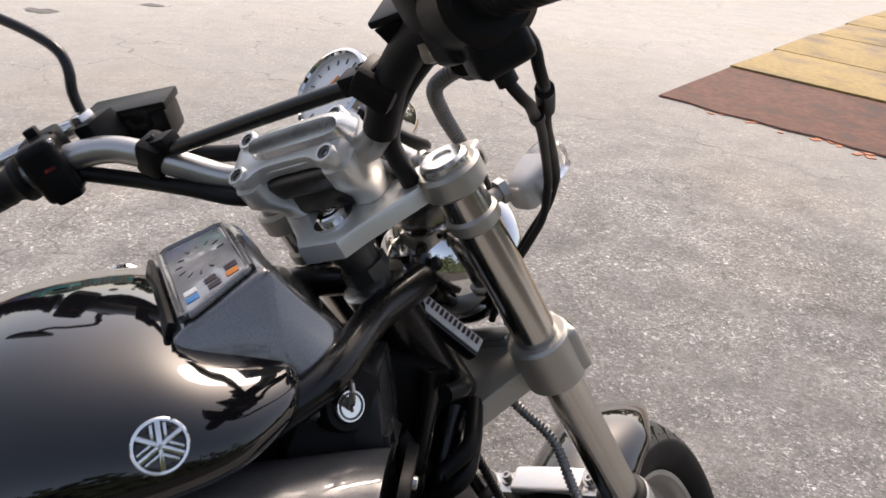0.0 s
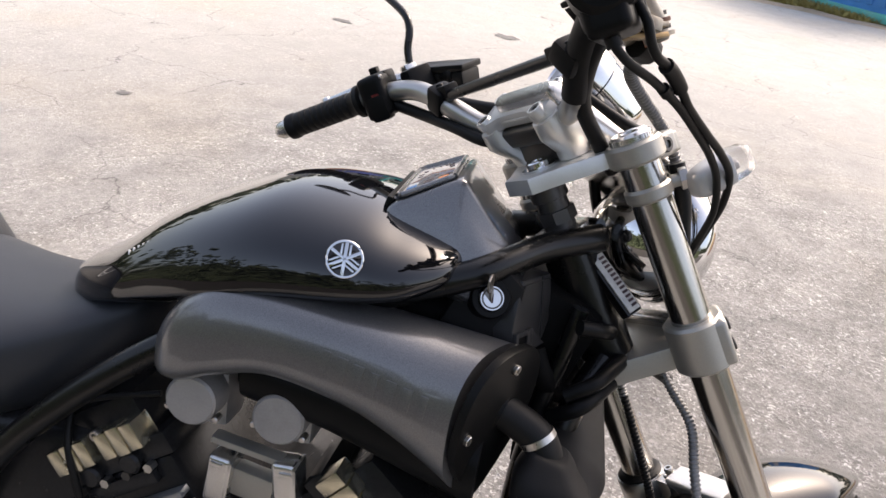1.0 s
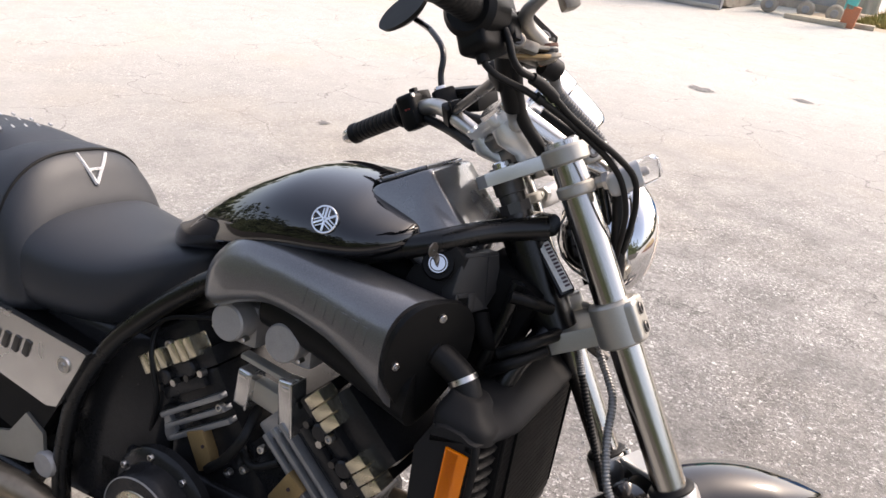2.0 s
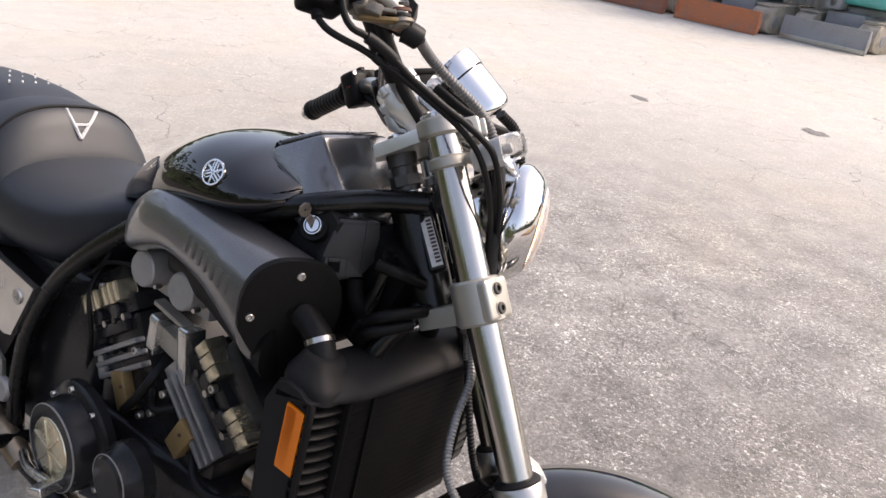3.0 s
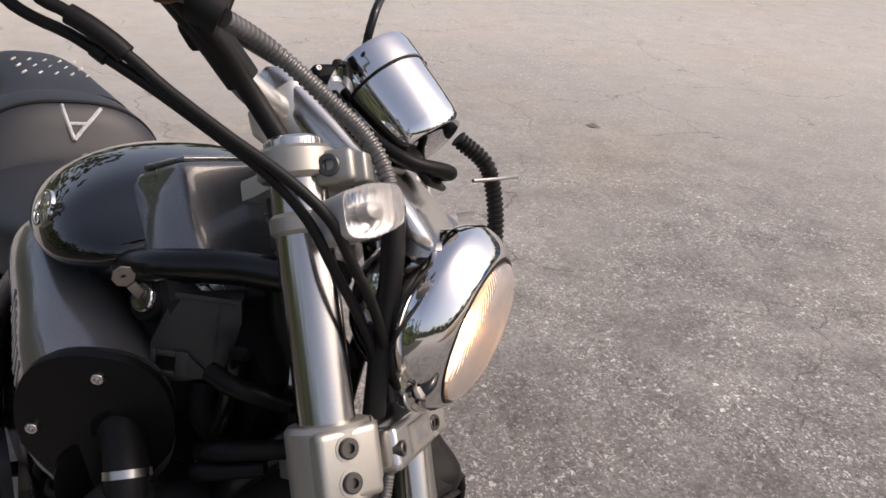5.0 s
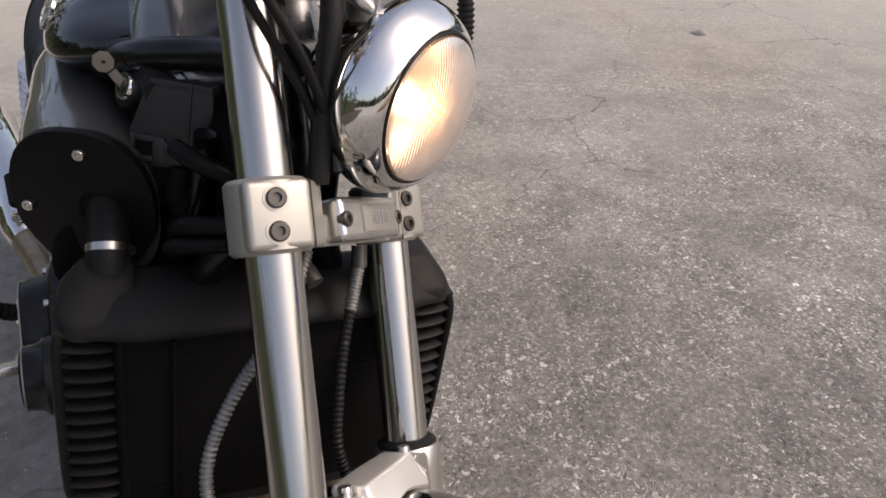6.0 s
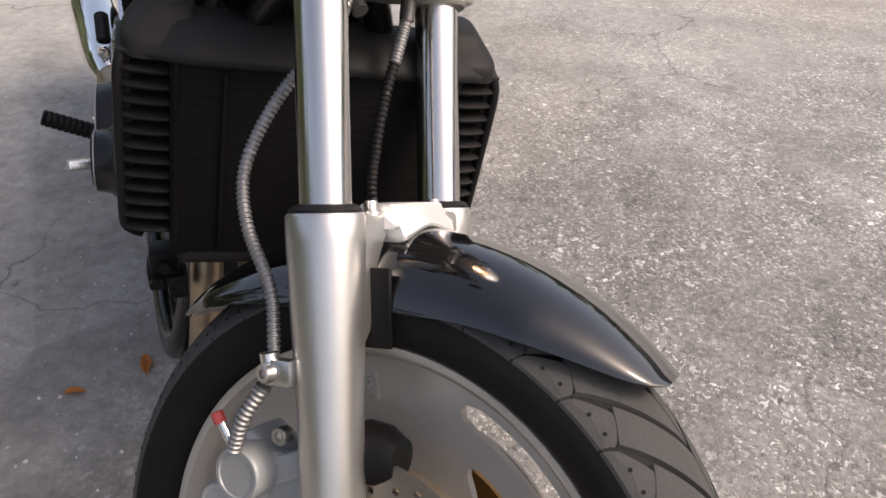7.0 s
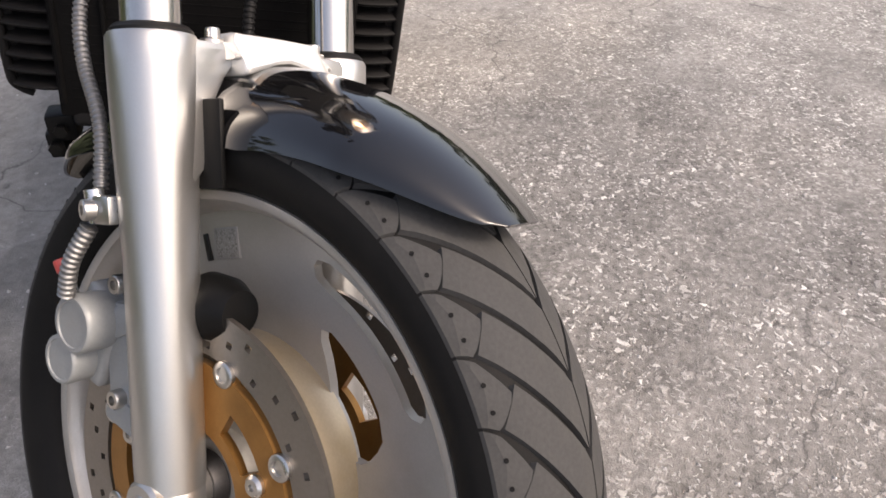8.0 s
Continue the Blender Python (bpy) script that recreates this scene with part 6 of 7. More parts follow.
def build_engine():
    eng = part("engine", merged(box((0.42, 0.24, 0.2), pose(-0.45, -0.005, 0.32), 0.03, 3), box((0.3, 0.2, 0.12), pose(-0.42, -0.01, 0.42), 0.02), box((0.2, 0.22, 0.14), pose(-0.64, 0, 0.33), 0.03, 3)), ENGINE, bike, "black four-cylinder engine")
    cylinder_bank((-0.505, 0, 0.515), -35, eng)
    cylinder_bank((-0.3, 0, 0.515), 41, eng)
    # clutch cover
    for side in (-1,):
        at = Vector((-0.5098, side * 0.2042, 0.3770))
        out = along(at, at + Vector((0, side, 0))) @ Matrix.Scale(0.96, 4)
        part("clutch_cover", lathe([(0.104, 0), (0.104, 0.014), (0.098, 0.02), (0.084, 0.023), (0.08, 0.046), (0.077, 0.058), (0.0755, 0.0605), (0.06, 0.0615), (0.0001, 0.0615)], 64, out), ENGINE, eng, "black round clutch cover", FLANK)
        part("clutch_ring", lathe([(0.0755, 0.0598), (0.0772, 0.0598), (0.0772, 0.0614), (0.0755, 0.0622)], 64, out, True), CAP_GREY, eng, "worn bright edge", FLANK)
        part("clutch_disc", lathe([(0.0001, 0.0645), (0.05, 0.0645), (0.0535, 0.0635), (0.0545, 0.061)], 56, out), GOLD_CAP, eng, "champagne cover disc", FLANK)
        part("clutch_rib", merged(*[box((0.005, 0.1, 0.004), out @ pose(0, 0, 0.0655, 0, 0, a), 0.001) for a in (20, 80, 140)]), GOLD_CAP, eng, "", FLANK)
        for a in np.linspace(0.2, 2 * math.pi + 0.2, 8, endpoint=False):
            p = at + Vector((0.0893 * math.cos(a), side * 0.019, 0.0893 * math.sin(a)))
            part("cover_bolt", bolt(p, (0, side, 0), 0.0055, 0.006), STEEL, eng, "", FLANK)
        at2 = Vector((-0.3499, side * 0.2094, 0.4088))
        pump = along(at2, at2 + Vector((0, side, 0))) @ Matrix.Scale(0.92, 4)
        part("pump_cover", lathe([(0.058, 0), (0.058, 0.022), (0.05, 0.03), (0.046, 0.05), (0.04, 0.055), (0.0001, 0.056)], 44, pump), ENGINE, eng, "small round black cover", FLANK)
        part("pump_edge", lathe([(0.046, 0.0495), (0.0474, 0.0495), (0.0474, 0.0515), (0.046, 0.0515)], 44, pump, True), CAP_GREY, eng, "", FLANK)
        part("oil_plug", rod((-0.63, -0.15, 0.5), (-0.63, -0.15, 0.535), 0.011, 6), STEEL, eng, "", FLANK)
    # plug covers
    for x, z, a in ((-0.484, 0.467, -28), (-0.316, 0.471, 30)):
        part("plug_cover", box((0.036, 0.02, 0.066), pose(x, -0.16, z, 0, a, 0), 0.003), BRASS, eng, "brass-coloured plug cover", FLANK)
        part("plug_hole", lathe([(0.003, 0), (0.003, 0.002), (0.0001, 0.002)], 12, along((x + 0.006, -0.17, z + 0.012), (x + 0.006, -1, z + 0.012))), DARK_LAMP, eng, "", FLANK)
    # carburettor caps and bright joints
    for x, z in ((-0.452, 0.697), (-0.352, 0.701)):
        a = Vector((x, -0.135, z))
        cap = part("carburettor_cap", lathe([(0.03, 0), (0.03, 0.02), (0.0285, 0.026), (0.0285, 0.032), (0.026, 0.035), (0.0001, 0.036)], 40, along(a, a + Vector((0.05, -1, 0.08)))), CAP_GREY, eng, "round grey carburettor cap", FLANK)
        for q, r in ((-1, -0.5), (1, -0.6), (-0.3, 1.1)):
            part("cap_lug", rod((x + q * 0.028, -0.15, z + r * 0.03), (x + q * 0.028, -0.163, z + r * 0.03), 0.0038, 10, 0.001), STEEL, eng, "", FLANK)
        part("carburettor_body", box((0.06, 0.05, 0.07), pose(x, -0.11, z - 0.01), 0.01), CAP_GREY, eng, "", FLANK)
    for x, z, w, h, a in ((-0.418, 0.602, 0.028, 0.062, 6), (-0.338, 0.604, 0.028, 0.084, -6)):
        part("joint_block", merged(box((w, 0.03, h), pose(x, -0.148, z, 0, a, 0), 0.006, 3), box((0.005, 0.034, h), pose(x + w / 2, -0.15, z, 0, a, 0), 0.002), box((w * 0.5, 0.003, 0.006), pose(x, -0.1635, z + h * 0.36, 0, a, 0), 0.001)), ALU_BRIGHT, eng, "bright alloy intake joint", FLANK)
    part("joint_bridge", merged(box((0.05, 0.022, 0.036), pose(-0.378, -0.146, 0.6, 0, 8, 0), 0.004), box((0.1, 0.018, 0.008), pose(-0.38, -0.148, 0.645, 0, 6, 0), 0.002)), ALU, eng, "", FLANK)
    for pts, r in (([(-0.66, -0.14, 0.6), (-0.62, -0.155, 0.62), (-0.58, -0.15, 0.655), (-0.5, -0.14, 0.68)], 0.0035), ([(-0.3, -0.15, 0.45), (-0.26, -0.17, 0.43), (-0.22, -0.16, 0.42), (-0.17, -0.14, 0.44)], 0.007), ([(-0.42, -0.15, 0.5), (-0.38, -0.17, 0.49), (-0.34, -0.16, 0.51)], 0.006), ([(-0.66, -0.13, 0.52), (-0.6, -0.15, 0.5), (-0.52, -0.16, 0.52)], 0.005), ([(-0.62, -0.12, 0.66), (-0.6, -0.165, 0.6), (-0.58, -0.17, 0.52), (-0.6, -0.16, 0.45)], 0.0045), ([(-0.41, -0.13, 0.56), (-0.4, -0.17, 0.53), (-0.43, -0.175, 0.48), (-0.47, -0.165, 0.44)], 0.008)):
        part("wiring", hose(pts, r, 10), RUBBER, eng, "", FLANK)
    for x, z in ((-0.4, 0.47), (-0.43, 0.45), (-0.37, 0.52), (-0.455, 0.555), (-0.255, 0.59), (-0.6, 0.57), (-0.565, 0.62)):
        part("engine_bolt", bolt((x, -0.162, z), (0, -1, 0.1), 0.0065, 0.006), STEEL, eng, "", FLANK)
    part("orange_wire", hose([(-0.655, -0.135, 0.515), (-0.648, -0.15, 0.545), (-0.655, -0.14, 0.585)], 0.006, 10), RUST_ORANGE, eng, "faded orange sleeve", FLANK)
    # exhaust headers
    for y in (-0.1, -0.045, 0.045, 0.1):
        part("exhaust_header", hose([(-0.2, y, 0.47), (-0.13, y, 0.465), (-0.08, y, 0.43), (-0.075, y, 0.3), (-0.12, y, 0.2), (-0.3, y, 0.15), (-0.7, y, 0.16)], 0.019, 18, 0.015), TITANIUM, eng, "heat-tinted exhaust header")
    # pegs, pedal, stand, exhaust
    for side in (-1, 1):
        def s(p):
            return (p[0], side * p[1], p[2])
        peg = part("foot_peg", lathe([(0.012, 0)] + [q for i in range(9) for q in ((0.0155, 0.004 + i * 0.0105), (0.0155, 0.0105 + i * 0.0105), (0.0135, 0.0115 + i * 0.0105))] + [(0.0155, 0.1), (0.013, 0.103), (0.0001, 0.103)], 20, along(s((-0.751, 0.211, 0.263)), s((-0.761, 0.318, 0.293)))), RUBBER, bike, "ribbed rubber foot peg")
        part("peg_bracket", merged(box((0.034, 0.03, 0.034), pose(-0.75, side * 0.2, 0.26, side * 15, 0, 0), 0.006), rod(s((-0.745, 0.1, 0.25)), s((-0.75, 0.205, 0.262)), 0.013, 14, 0.002)), FRAME, peg)
        part("heel_plate", prism([(-0.84, 0.42), (-0.8, 0.395), (-0.795, 0.345), (-0.835, 0.325), (-0.98, 0.3), (-0.98, 0.34), (-0.88, 0.37)], 0.008, Matrix(((1, 0, 0, 0), (0, 0, 1, side * 0.15 - 0.004), (0, 1, 0, 0), (0, 0, 0, 1))), 0.002), ALU, bike, "alloy foot rest plate")
        part("pivot_cap", lathe([(0.024, 0), (0.024, 0.008), (0.021, 0.012), (0.0001, 0.013)], 32, along(s((-0.791, 0.148, 0.34)), s((-0.791, 1, 0.34)))), CAP_GREY, bike, "round grey pivot cap")
        pas = part("passenger_peg", lathe([(0.012, 0)] + [q for i in range(7) for q in ((0.015, 0.004 + i * 0.0105), (0.015, 0.0105 + i * 0.0105), (0.013, 0.0115 + i * 0.0105))] + [(0.0001, 0.08)], 18, along(s((-1.05, 0.2, 0.335)), s((-1.12, 0.204, 0.37)))), RUBBER, bike, "folded passenger peg")
        part("peg_hinge", box((0.03, 0.026, 0.026), pose(-1.03, side * 0.2, 0.325), 0.005), CHROME, pas)
        muf = part("muffler", lathe([(0.028, 0), (0.042, 0.05), (0.05, 0.12), (0.055, 0.34), (0.058, 0.56), (0.056, 0.564), (0.05, 0.564), (0.048, 0.5), (0.0001, 0.5)], 44, along(s((-0.99, 0.185, 0.27)), s((-1.55, 0.235, 0.32)))), CHROME, bike, "chrome muffler")
        part("muffler_shield", hose([s((-0.71, 0.15, 0.225)), s((-0.79, 0.155, 0.262)), s((-0.88, 0.165, 0.275)), s((-1.0, 0.186, 0.272))], 0.034, 24, 0.02, radii=(0.022, 0.032)), TITANIUM, muf)
    part("brake_pedal", merged(hose([(-0.68, -0.17, 0.27), (-0.6, -0.205, 0.3), (-0.53, -0.222, 0.325), (-0.495, -0.226, 0.336)], 0.008, 12), box((0.03, 0.05, 0.016), pose(-0.49, -0.236, 0.338, 0, -20, 8), 0.004, 3)), ALU_BRIGHT, bike, "bright brake pedal")
    part("side_stand", merged(hose([(-0.72, 0.12, 0.2), (-0.7, 0.2, 0.1), (-0.69, 0.235, 0.08)], 0.012, 14), box((0.05, 0.05, 0.008), pose(-0.69, 0.24, 0.069, -9.4, 0, 0), 0.003)), FRAME, bike, "black side stand")


def build_seat():
    rows = [(-0.538, 0.025, 0.755, 0.018, 0.03, 0), (-0.565, 0.072, 0.75, 0.03, 0.05, 0), (-0.63, 0.11, 0.722, 0.042, 0.08, 0), (-0.7, 0.138, 0.695, 0.053, 0.1, 0), (-0.78, 0.154, 0.682, 0.066, 0.1, 0), (-0.86, 0.158, 0.68, 0.085, 0.1, 0), (-0.93, 0.15, 0.68, 0.095, 0.1, 0)]
    seat = part("seat", ring_loft(rows, 48, 2.6), SEAT, bike, "black vinyl saddle with raised back rest", None, 60)
    rows = [(-0.846, 0.145, 0.66, 0.085, 0.06, 0), (-0.852, 0.158, 0.66, 0.108, 0.08, 0), (-0.87, 0.166, 0.66, 0.14, 0.09, 0), (-0.888, 0.167, 0.66, 0.168, 0.1, 0), (-0.91, 0.165, 0.66, 0.186, 0.1, 0), (-0.95, 0.16, 0.66, 0.191, 0.1, 0), (-1.0, 0.152, 0.66, 0.185, 0.1, 0)]
    back = part("back_rest", ring_loft(rows, 56, 2.7), SEAT, seat, "raised vinyl back rest with a chalk mark", None, 60)
    seam = [(-0.8465 - 0.0 * abs(math.cos(t)), 0.149 * math.copysign(abs(math.cos(t)) ** 0.74, math.cos(t)), 0.66 + 0.089 * math.sin(t) ** 0.74) for t in np.linspace(0.02, math.pi - 0.02, 30)]
    part("seat_piping", hose(seam, 0.0035, 8, 0.01), RUBBER, back)
    rim = [(-0.908, 0.164 * math.copysign(abs(math.cos(t)) ** 0.74, math.cos(t)), 0.66 + 0.1865 * math.sin(t) ** 0.74) for t in np.linspace(0.1, math.pi - 0.1, 30)]
    part("seat_piping", hose(rim, 0.003, 8, 0.01), RUBBER, back)
    rows = [(-0.98, 0.12, 0.75, 0.095, 0.1, 0.008), (-1.05, 0.1, 0.757, 0.1, 0.1, 0.008), (-1.16, 0.094, 0.757, 0.1, 0.09, 0.008), (-1.28, 0.082, 0.755, 0.092, 0.07, 0.006), (-1.34, 0.055, 0.75, 0.07, 0.05, 0)]
    pil = part("pillion_pad", ring_loft(rows, 40, 3.2), SEAT, seat, "vinyl pillion pad with faint chalk marks", None, 60)
    tail = part("tail_cover", ring_loft([(-0.95, 0.13, 0.62, 0.06, 0.06, 0), (-1.2, 0.12, 0.66, 0.06, 0.07, 0), (-1.36, 0.1, 0.7, 0.05, 0.06, 0), (-1.44, 0.05, 0.71, 0.03, 0.03, 0)], 36, 2.6), BLACK_PAINT, bike, "black tail cover", None, 60)
    # side cover of bright metal
    for side in (-1, 1):
        m = Matrix(((1, 0, 0, 0), (0, 0, 1, side * 0.158 - 0.008), (0, 1, 0, 0), (0, 0, 0, 1)))
        cov = part("side_cover", prism([(-0.697, 0.58), (-0.715, 0.545), (-0.757, 0.468), (-0.78, 0.462), (-1.02, 0.51), (-1.03, 0.615), (-0.95, 0.61)], 0.016, m, 0.006), ALU_BRIGHT, bike, "brushed metal side cover with bolts")
        part("cover_bolt", merged(lathe([(0.014, 0), (0.013, 0.003), (0.009, 0.003), (0.0085, 0.0015), (0.0001, 0.0015)], 26, along((-0.742, side * 0.166, 0.548), (-0.742, side, 0.548))), bolt((-0.742, side * 0.167, 0.548), (0, side, 0), 0.005, 0.003)), STEEL, cov)
        for i in range(5):
            part("raised_mark", box((0.012, 0.003, 0.03), pose(-0.825 - i * 0.024, side * 0.1675, 0.55, 0, 20, 0), 0.001), DARK_STEEL, cov)
        part("under_cover", prism([(-0.71, 0.57), (-0.77, 0.46), (-0.83, 0.36), (-0.98, 0.4), (-1.03, 0.5), (-0.9, 0.6)], 0.04, Matrix(((1, 0, 0, 0), (0, 0, 1, side * 0.128 - 0.02), (0, 1, 0, 0), (0, 0, 0, 1))), 0.006), BLACK_PLASTIC, cov)
    # chalk strokes
    def stroke(name, pts, parent, w=0.0035):
        part(name, hose(pts, w, 6, 0.004), CHALK, parent)
    foot = (-0.864, -0.002, 0.7945)
    stroke("chalk_stroke", [(-0.903, -0.014, 0.8425), (-0.888, -0.011, 0.8275), (-0.8755, -0.007, 0.812), foot], back)
    stroke("chalk_stroke", [(-0.9, 0.046, 0.8385), (-0.886, 0.03, 0.825), (-0.875, 0.014, 0.811), foot], back)
    stroke("chalk_stroke", [(-0.8795, -0.009, 0.8175), (-0.8795, 0.02, 0.8175)], back, 0.003)
    for k in range(3):
        for i in range(5):
            stroke("chalk_mark", [(-1.05 - k * 0.05, -0.045 + i * 0.026, 0.8565), (-1.068 - k * 0.05, -0.036 + i * 0.026, 0.8565)], pil, 0.0022)
    rear = part("rear_wheel", lathe([(0.2, 0.07), (0.215, 0.085), (0.26, 0.085), (0.295, 0.06), (0.31, 0.03), (0.313, 0.0), (0.31, -0.03), (0.295, -0.06), (0.26, -0.085), (0.215, -0.085), (0.2, -0.07)], 72, Matrix.Translation((-1.28, 0, 0.34)) @ Euler((radians(90), 0, 0)).to_matrix().to_4x4(), True), TYRE_SIDE, bike, "black rear tyre on a cast wheel")
    part("rear_rim", lathe([(0.2, 0.07), (0.19, 0.05), (0.19, -0.05), (0.2, -0.07), (0.205, -0.06), (0.205, 0.06)], 60, Matrix.Translation((-1.28, 0, 0.34)) @ Euler((radians(90), 0, 0)).to_matrix().to_4x4(), True), WHEEL_PAINT, rear)
    part("rear_spokes", merged(*[box((0.17, 0.03, 0.05), Matrix.Translation((-1.28, 0, 0.34)) @ Euler((0, a, 0)).to_matrix().to_4x4() @ pose(0.105, 0, 0), 0.008) for a in np.linspace(0, 2 * math.pi, 5, endpoint=False)], rod((-1.28, -0.1, 0.34), (-1.28, 0.1, 0.34), 0.05, 28, 0.005)), WHEEL_PAINT, rear)
    for side in (-1, 1):
        part("swing_arm", hose([(-0.84, side * 0.13, 0.28), (-1.05, side * 0.125, 0.3), (-1.32, side * 0.125, 0.315)], 0.024, 16, 0.02), FRAME, bike, "black swing arm")
        part("rear_shock", hose([(-1.2, side * 0.14, 0.34), (-1.12, side * 0.15, 0.5), (-1.06, side * 0.15, 0.62)], 0.02, 16, ribs=0.018, depth=0.006), CHROME, bike, "chrome rear shock")


def build_cables():
    # clutch side: black cables from the left switch along the bar
    def line(name, pts, r, mat=RUBBER, label="", ribs=0.0, depth=0.0, parent=None):
        return steered(name, hose(pts, r, 12, 0.006, ribs, depth), mat, parent, label)
    line("cable", [(-0.08, 0.225, 0.4), (-0.062, 0.19, 0.372), (-0.058, 0.13, 0.345), (-0.052, 0.08, 0.318), (-0.03, 0.045, 0.305), (0.0, 0.03, 0.295)], 0.0075, label="black sheathed cable")
    line("cable", [(-0.04, 0.2, 0.4), (-0.03, 0.15, 0.37), (-0.015, 0.09, 0.345), (0.0, 0.04, 0.33)], 0.008)
    # throttle and brake side
    line("cable", [(-0.112, -0.236, 0.4), (-0.116, -0.241, 0.384), (-0.11, -0.242, 0.368), (-0.096, -0.238, 0.355), (-0.078, -0.229, 0.343), (-0.058, -0.22, 0.325), (-0.038, -0.209, 0.306), (-0.012, -0.192, 0.278), (0.014, -0.174, 0.248), (0.03, -0.158, 0.218), (0.036, -0.137, 0.184), (0.037, -0.11, 0.157), (0.035, -0.083, 0.132), (0.03, -0.058, 0.105), (0.022, -0.04, 0.08)], 0.0038, label="black control cable")
    line("cable", [(-0.085, -0.246, 0.405), (-0.087, -0.252, 0.388), (-0.088, -0.25, 0.375), (-0.083, -0.246, 0.361), (-0.068, -0.238, 0.35), (-0.045, -0.222, 0.325), (-0.03, -0.21, 0.305), (-0.002, -0.193, 0.274), (0.026, -0.176, 0.245), (0.046, -0.16, 0.216), (0.05, -0.138, 0.186), (0.05, -0.11, 0.16), (0.046, -0.084, 0.136), (0.04, -0.06, 0.11), (0.03, -0.04, 0.08)], 0.004)
    line("cable_sheath", [(-0.07, -0.239, 0.351), (-0.062, -0.2345, 0.3445), (-0.052, -0.2275, 0.334), (-0.046, -0.2225, 0.326)], 0.0066, label="thicker rubber sheath")
    line("cable_sheath", [(-0.066, -0.2245, 0.3335), (-0.06, -0.221, 0.327)], 0.0055)
    line("cable_sheath", [(-0.1155, -0.241, 0.388), (-0.1155, -0.2415, 0.38)], 0.0066)
    line("brake_hose_boot", [(-0.026, -0.172, 0.371), (-0.018, -0.17, 0.366), (-0.01, -0.165, 0.36)], 0.0135)
    line("brake_hose", [(-0.009, -0.164, 0.359), (-0.002, -0.137, 0.353), (0.009, -0.114, 0.34), (0.032, -0.096, 0.31), (0.051, -0.085, 0.284), (0.062, -0.08, 0.258), (0.066, -0.077, 0.226)], 0.0058, SPIRAL, "spiral-wrapped brake hose", 0.0046, 0.0012)
    line("brake_hose_lower", [(0.066, -0.077, 0.228), (0.06, -0.0765, 0.19), (0.049, -0.0715, 0.155), (0.036, -0.066, 0.1135), (0.024, -0.06, 0.072)], 0.009, RUBBER)
    line("hose_ferrule", [(0.066, -0.0775, 0.23), (0.0655, -0.0765, 0.222)], 0.0086, ALU)
    line("harness", [(-0.05, -0.17, 0.395), (-0.042, -0.12, 0.365), (-0.035, -0.085, 0.33), (-0.02, -0.07, 0.29), (-0.005, -0.06, 0.25)], 0.0085, label="taped wiring harness")
    line("speedometer_cable", [(0.1, 0.03, 0.29), (0.12, 0.05, 0.26), (0.115, 0.065, 0.2), (0.09, 0.07, 0.14), (0.06, 0.06, 0.09)], 0.0065, RUBBER, "ribbed cable sleeve", 0.0045, 0.0015)
    # brake line to the caliper, bowing out behind the fork
    line("brake_line", [(-0.012, -0.03, 0.02), (-0.016, -0.045, -0.012), (-0.028, -0.071, -0.048), (-0.055, -0.085, -0.085), (-0.076, -0.095, -0.125), (-0.082, -0.1, -0.157), (-0.072, -0.105, -0.195), (-0.046, -0.111, -0.242), (-0.038, -0.118, -0.29)], 0.0047, BRAID, "braided steel brake line", 0.0044, 0.0011)
    b = line("line_joint", [(-0.04, -0.122, -0.29), (-0.038, -0.12, -0.315)], 0.008, ALU_BRIGHT)
    steered("joint_bolt", merged(bolt((-0.036, -0.13, -0.305), (-0.3, -1, 0), 0.008, 0.005), box((0.026, 0.012, 0.022), pose(-0.028, -0.122, -0.305), 0.004)), STEEL, b)
    line("brake_line", [(-0.044, -0.125, -0.318), (-0.062, -0.13, -0.345), (-0.075, -0.128, -0.372)], 0.0056, BRAID, "", 0.0048, 0.0013)
    left = line("brake_line_left", [(-0.016, 0.046, -0.03), (-0.025, 0.038, -0.07), (-0.034, 0.033, -0.12), (-0.04, 0.034, -0.17), (-0.038, 0.06, -0.23), (-0.034, 0.09, -0.29)], 0.0046, RUBBER, "dark spiral-wrapped brake line", 0.005, 0.0011)
    line("braided_end", [(-0.006, 0.052, 0.012), (-0.01, 0.05, -0.006), (-0.018, 0.044, -0.04)], 0.0054, BRAID, "", 0.0032, 0.0009, left)
    line("pipe_union", [(-0.02, -0.03, 0.015), (-0.005, -0.032, -0.008)], 0.0075, DARK_STEEL)
    line("pipe_union", [(-0.006, 0.052, 0.02), (-0.008, 0.051, 0.0)], 0.0075, DARK_STEEL)
    # wiring from the head to the panel
    for pts in ([(-0.03, -0.03, 0.83), (-0.045, -0.07, 0.845), (-0.07, -0.085, 0.85)], [(-0.01, -0.03, 0.8), (-0.04, -0.08, 0.79), (-0.07, -0.085, 0.77)], [(-0.02, -0.05, 0.78), (-0.05, -0.09, 0.765), (-0.08, -0.08, 0.74)]):
        part("wiring_loom", hose(pts, 0.0085, 10), BLACK_PLASTIC, bike)


build_tank()
build_pod()
build_scoop()
build_frame()
build_radiator()
build_engine()
build_seat()
build_cables()


# ---- the yard round it ----
def top_thing(name, label, category, m, group=""):
    ob = new(name)
    ob.matrix_world = m
    return tagged(ob, label, category, group)


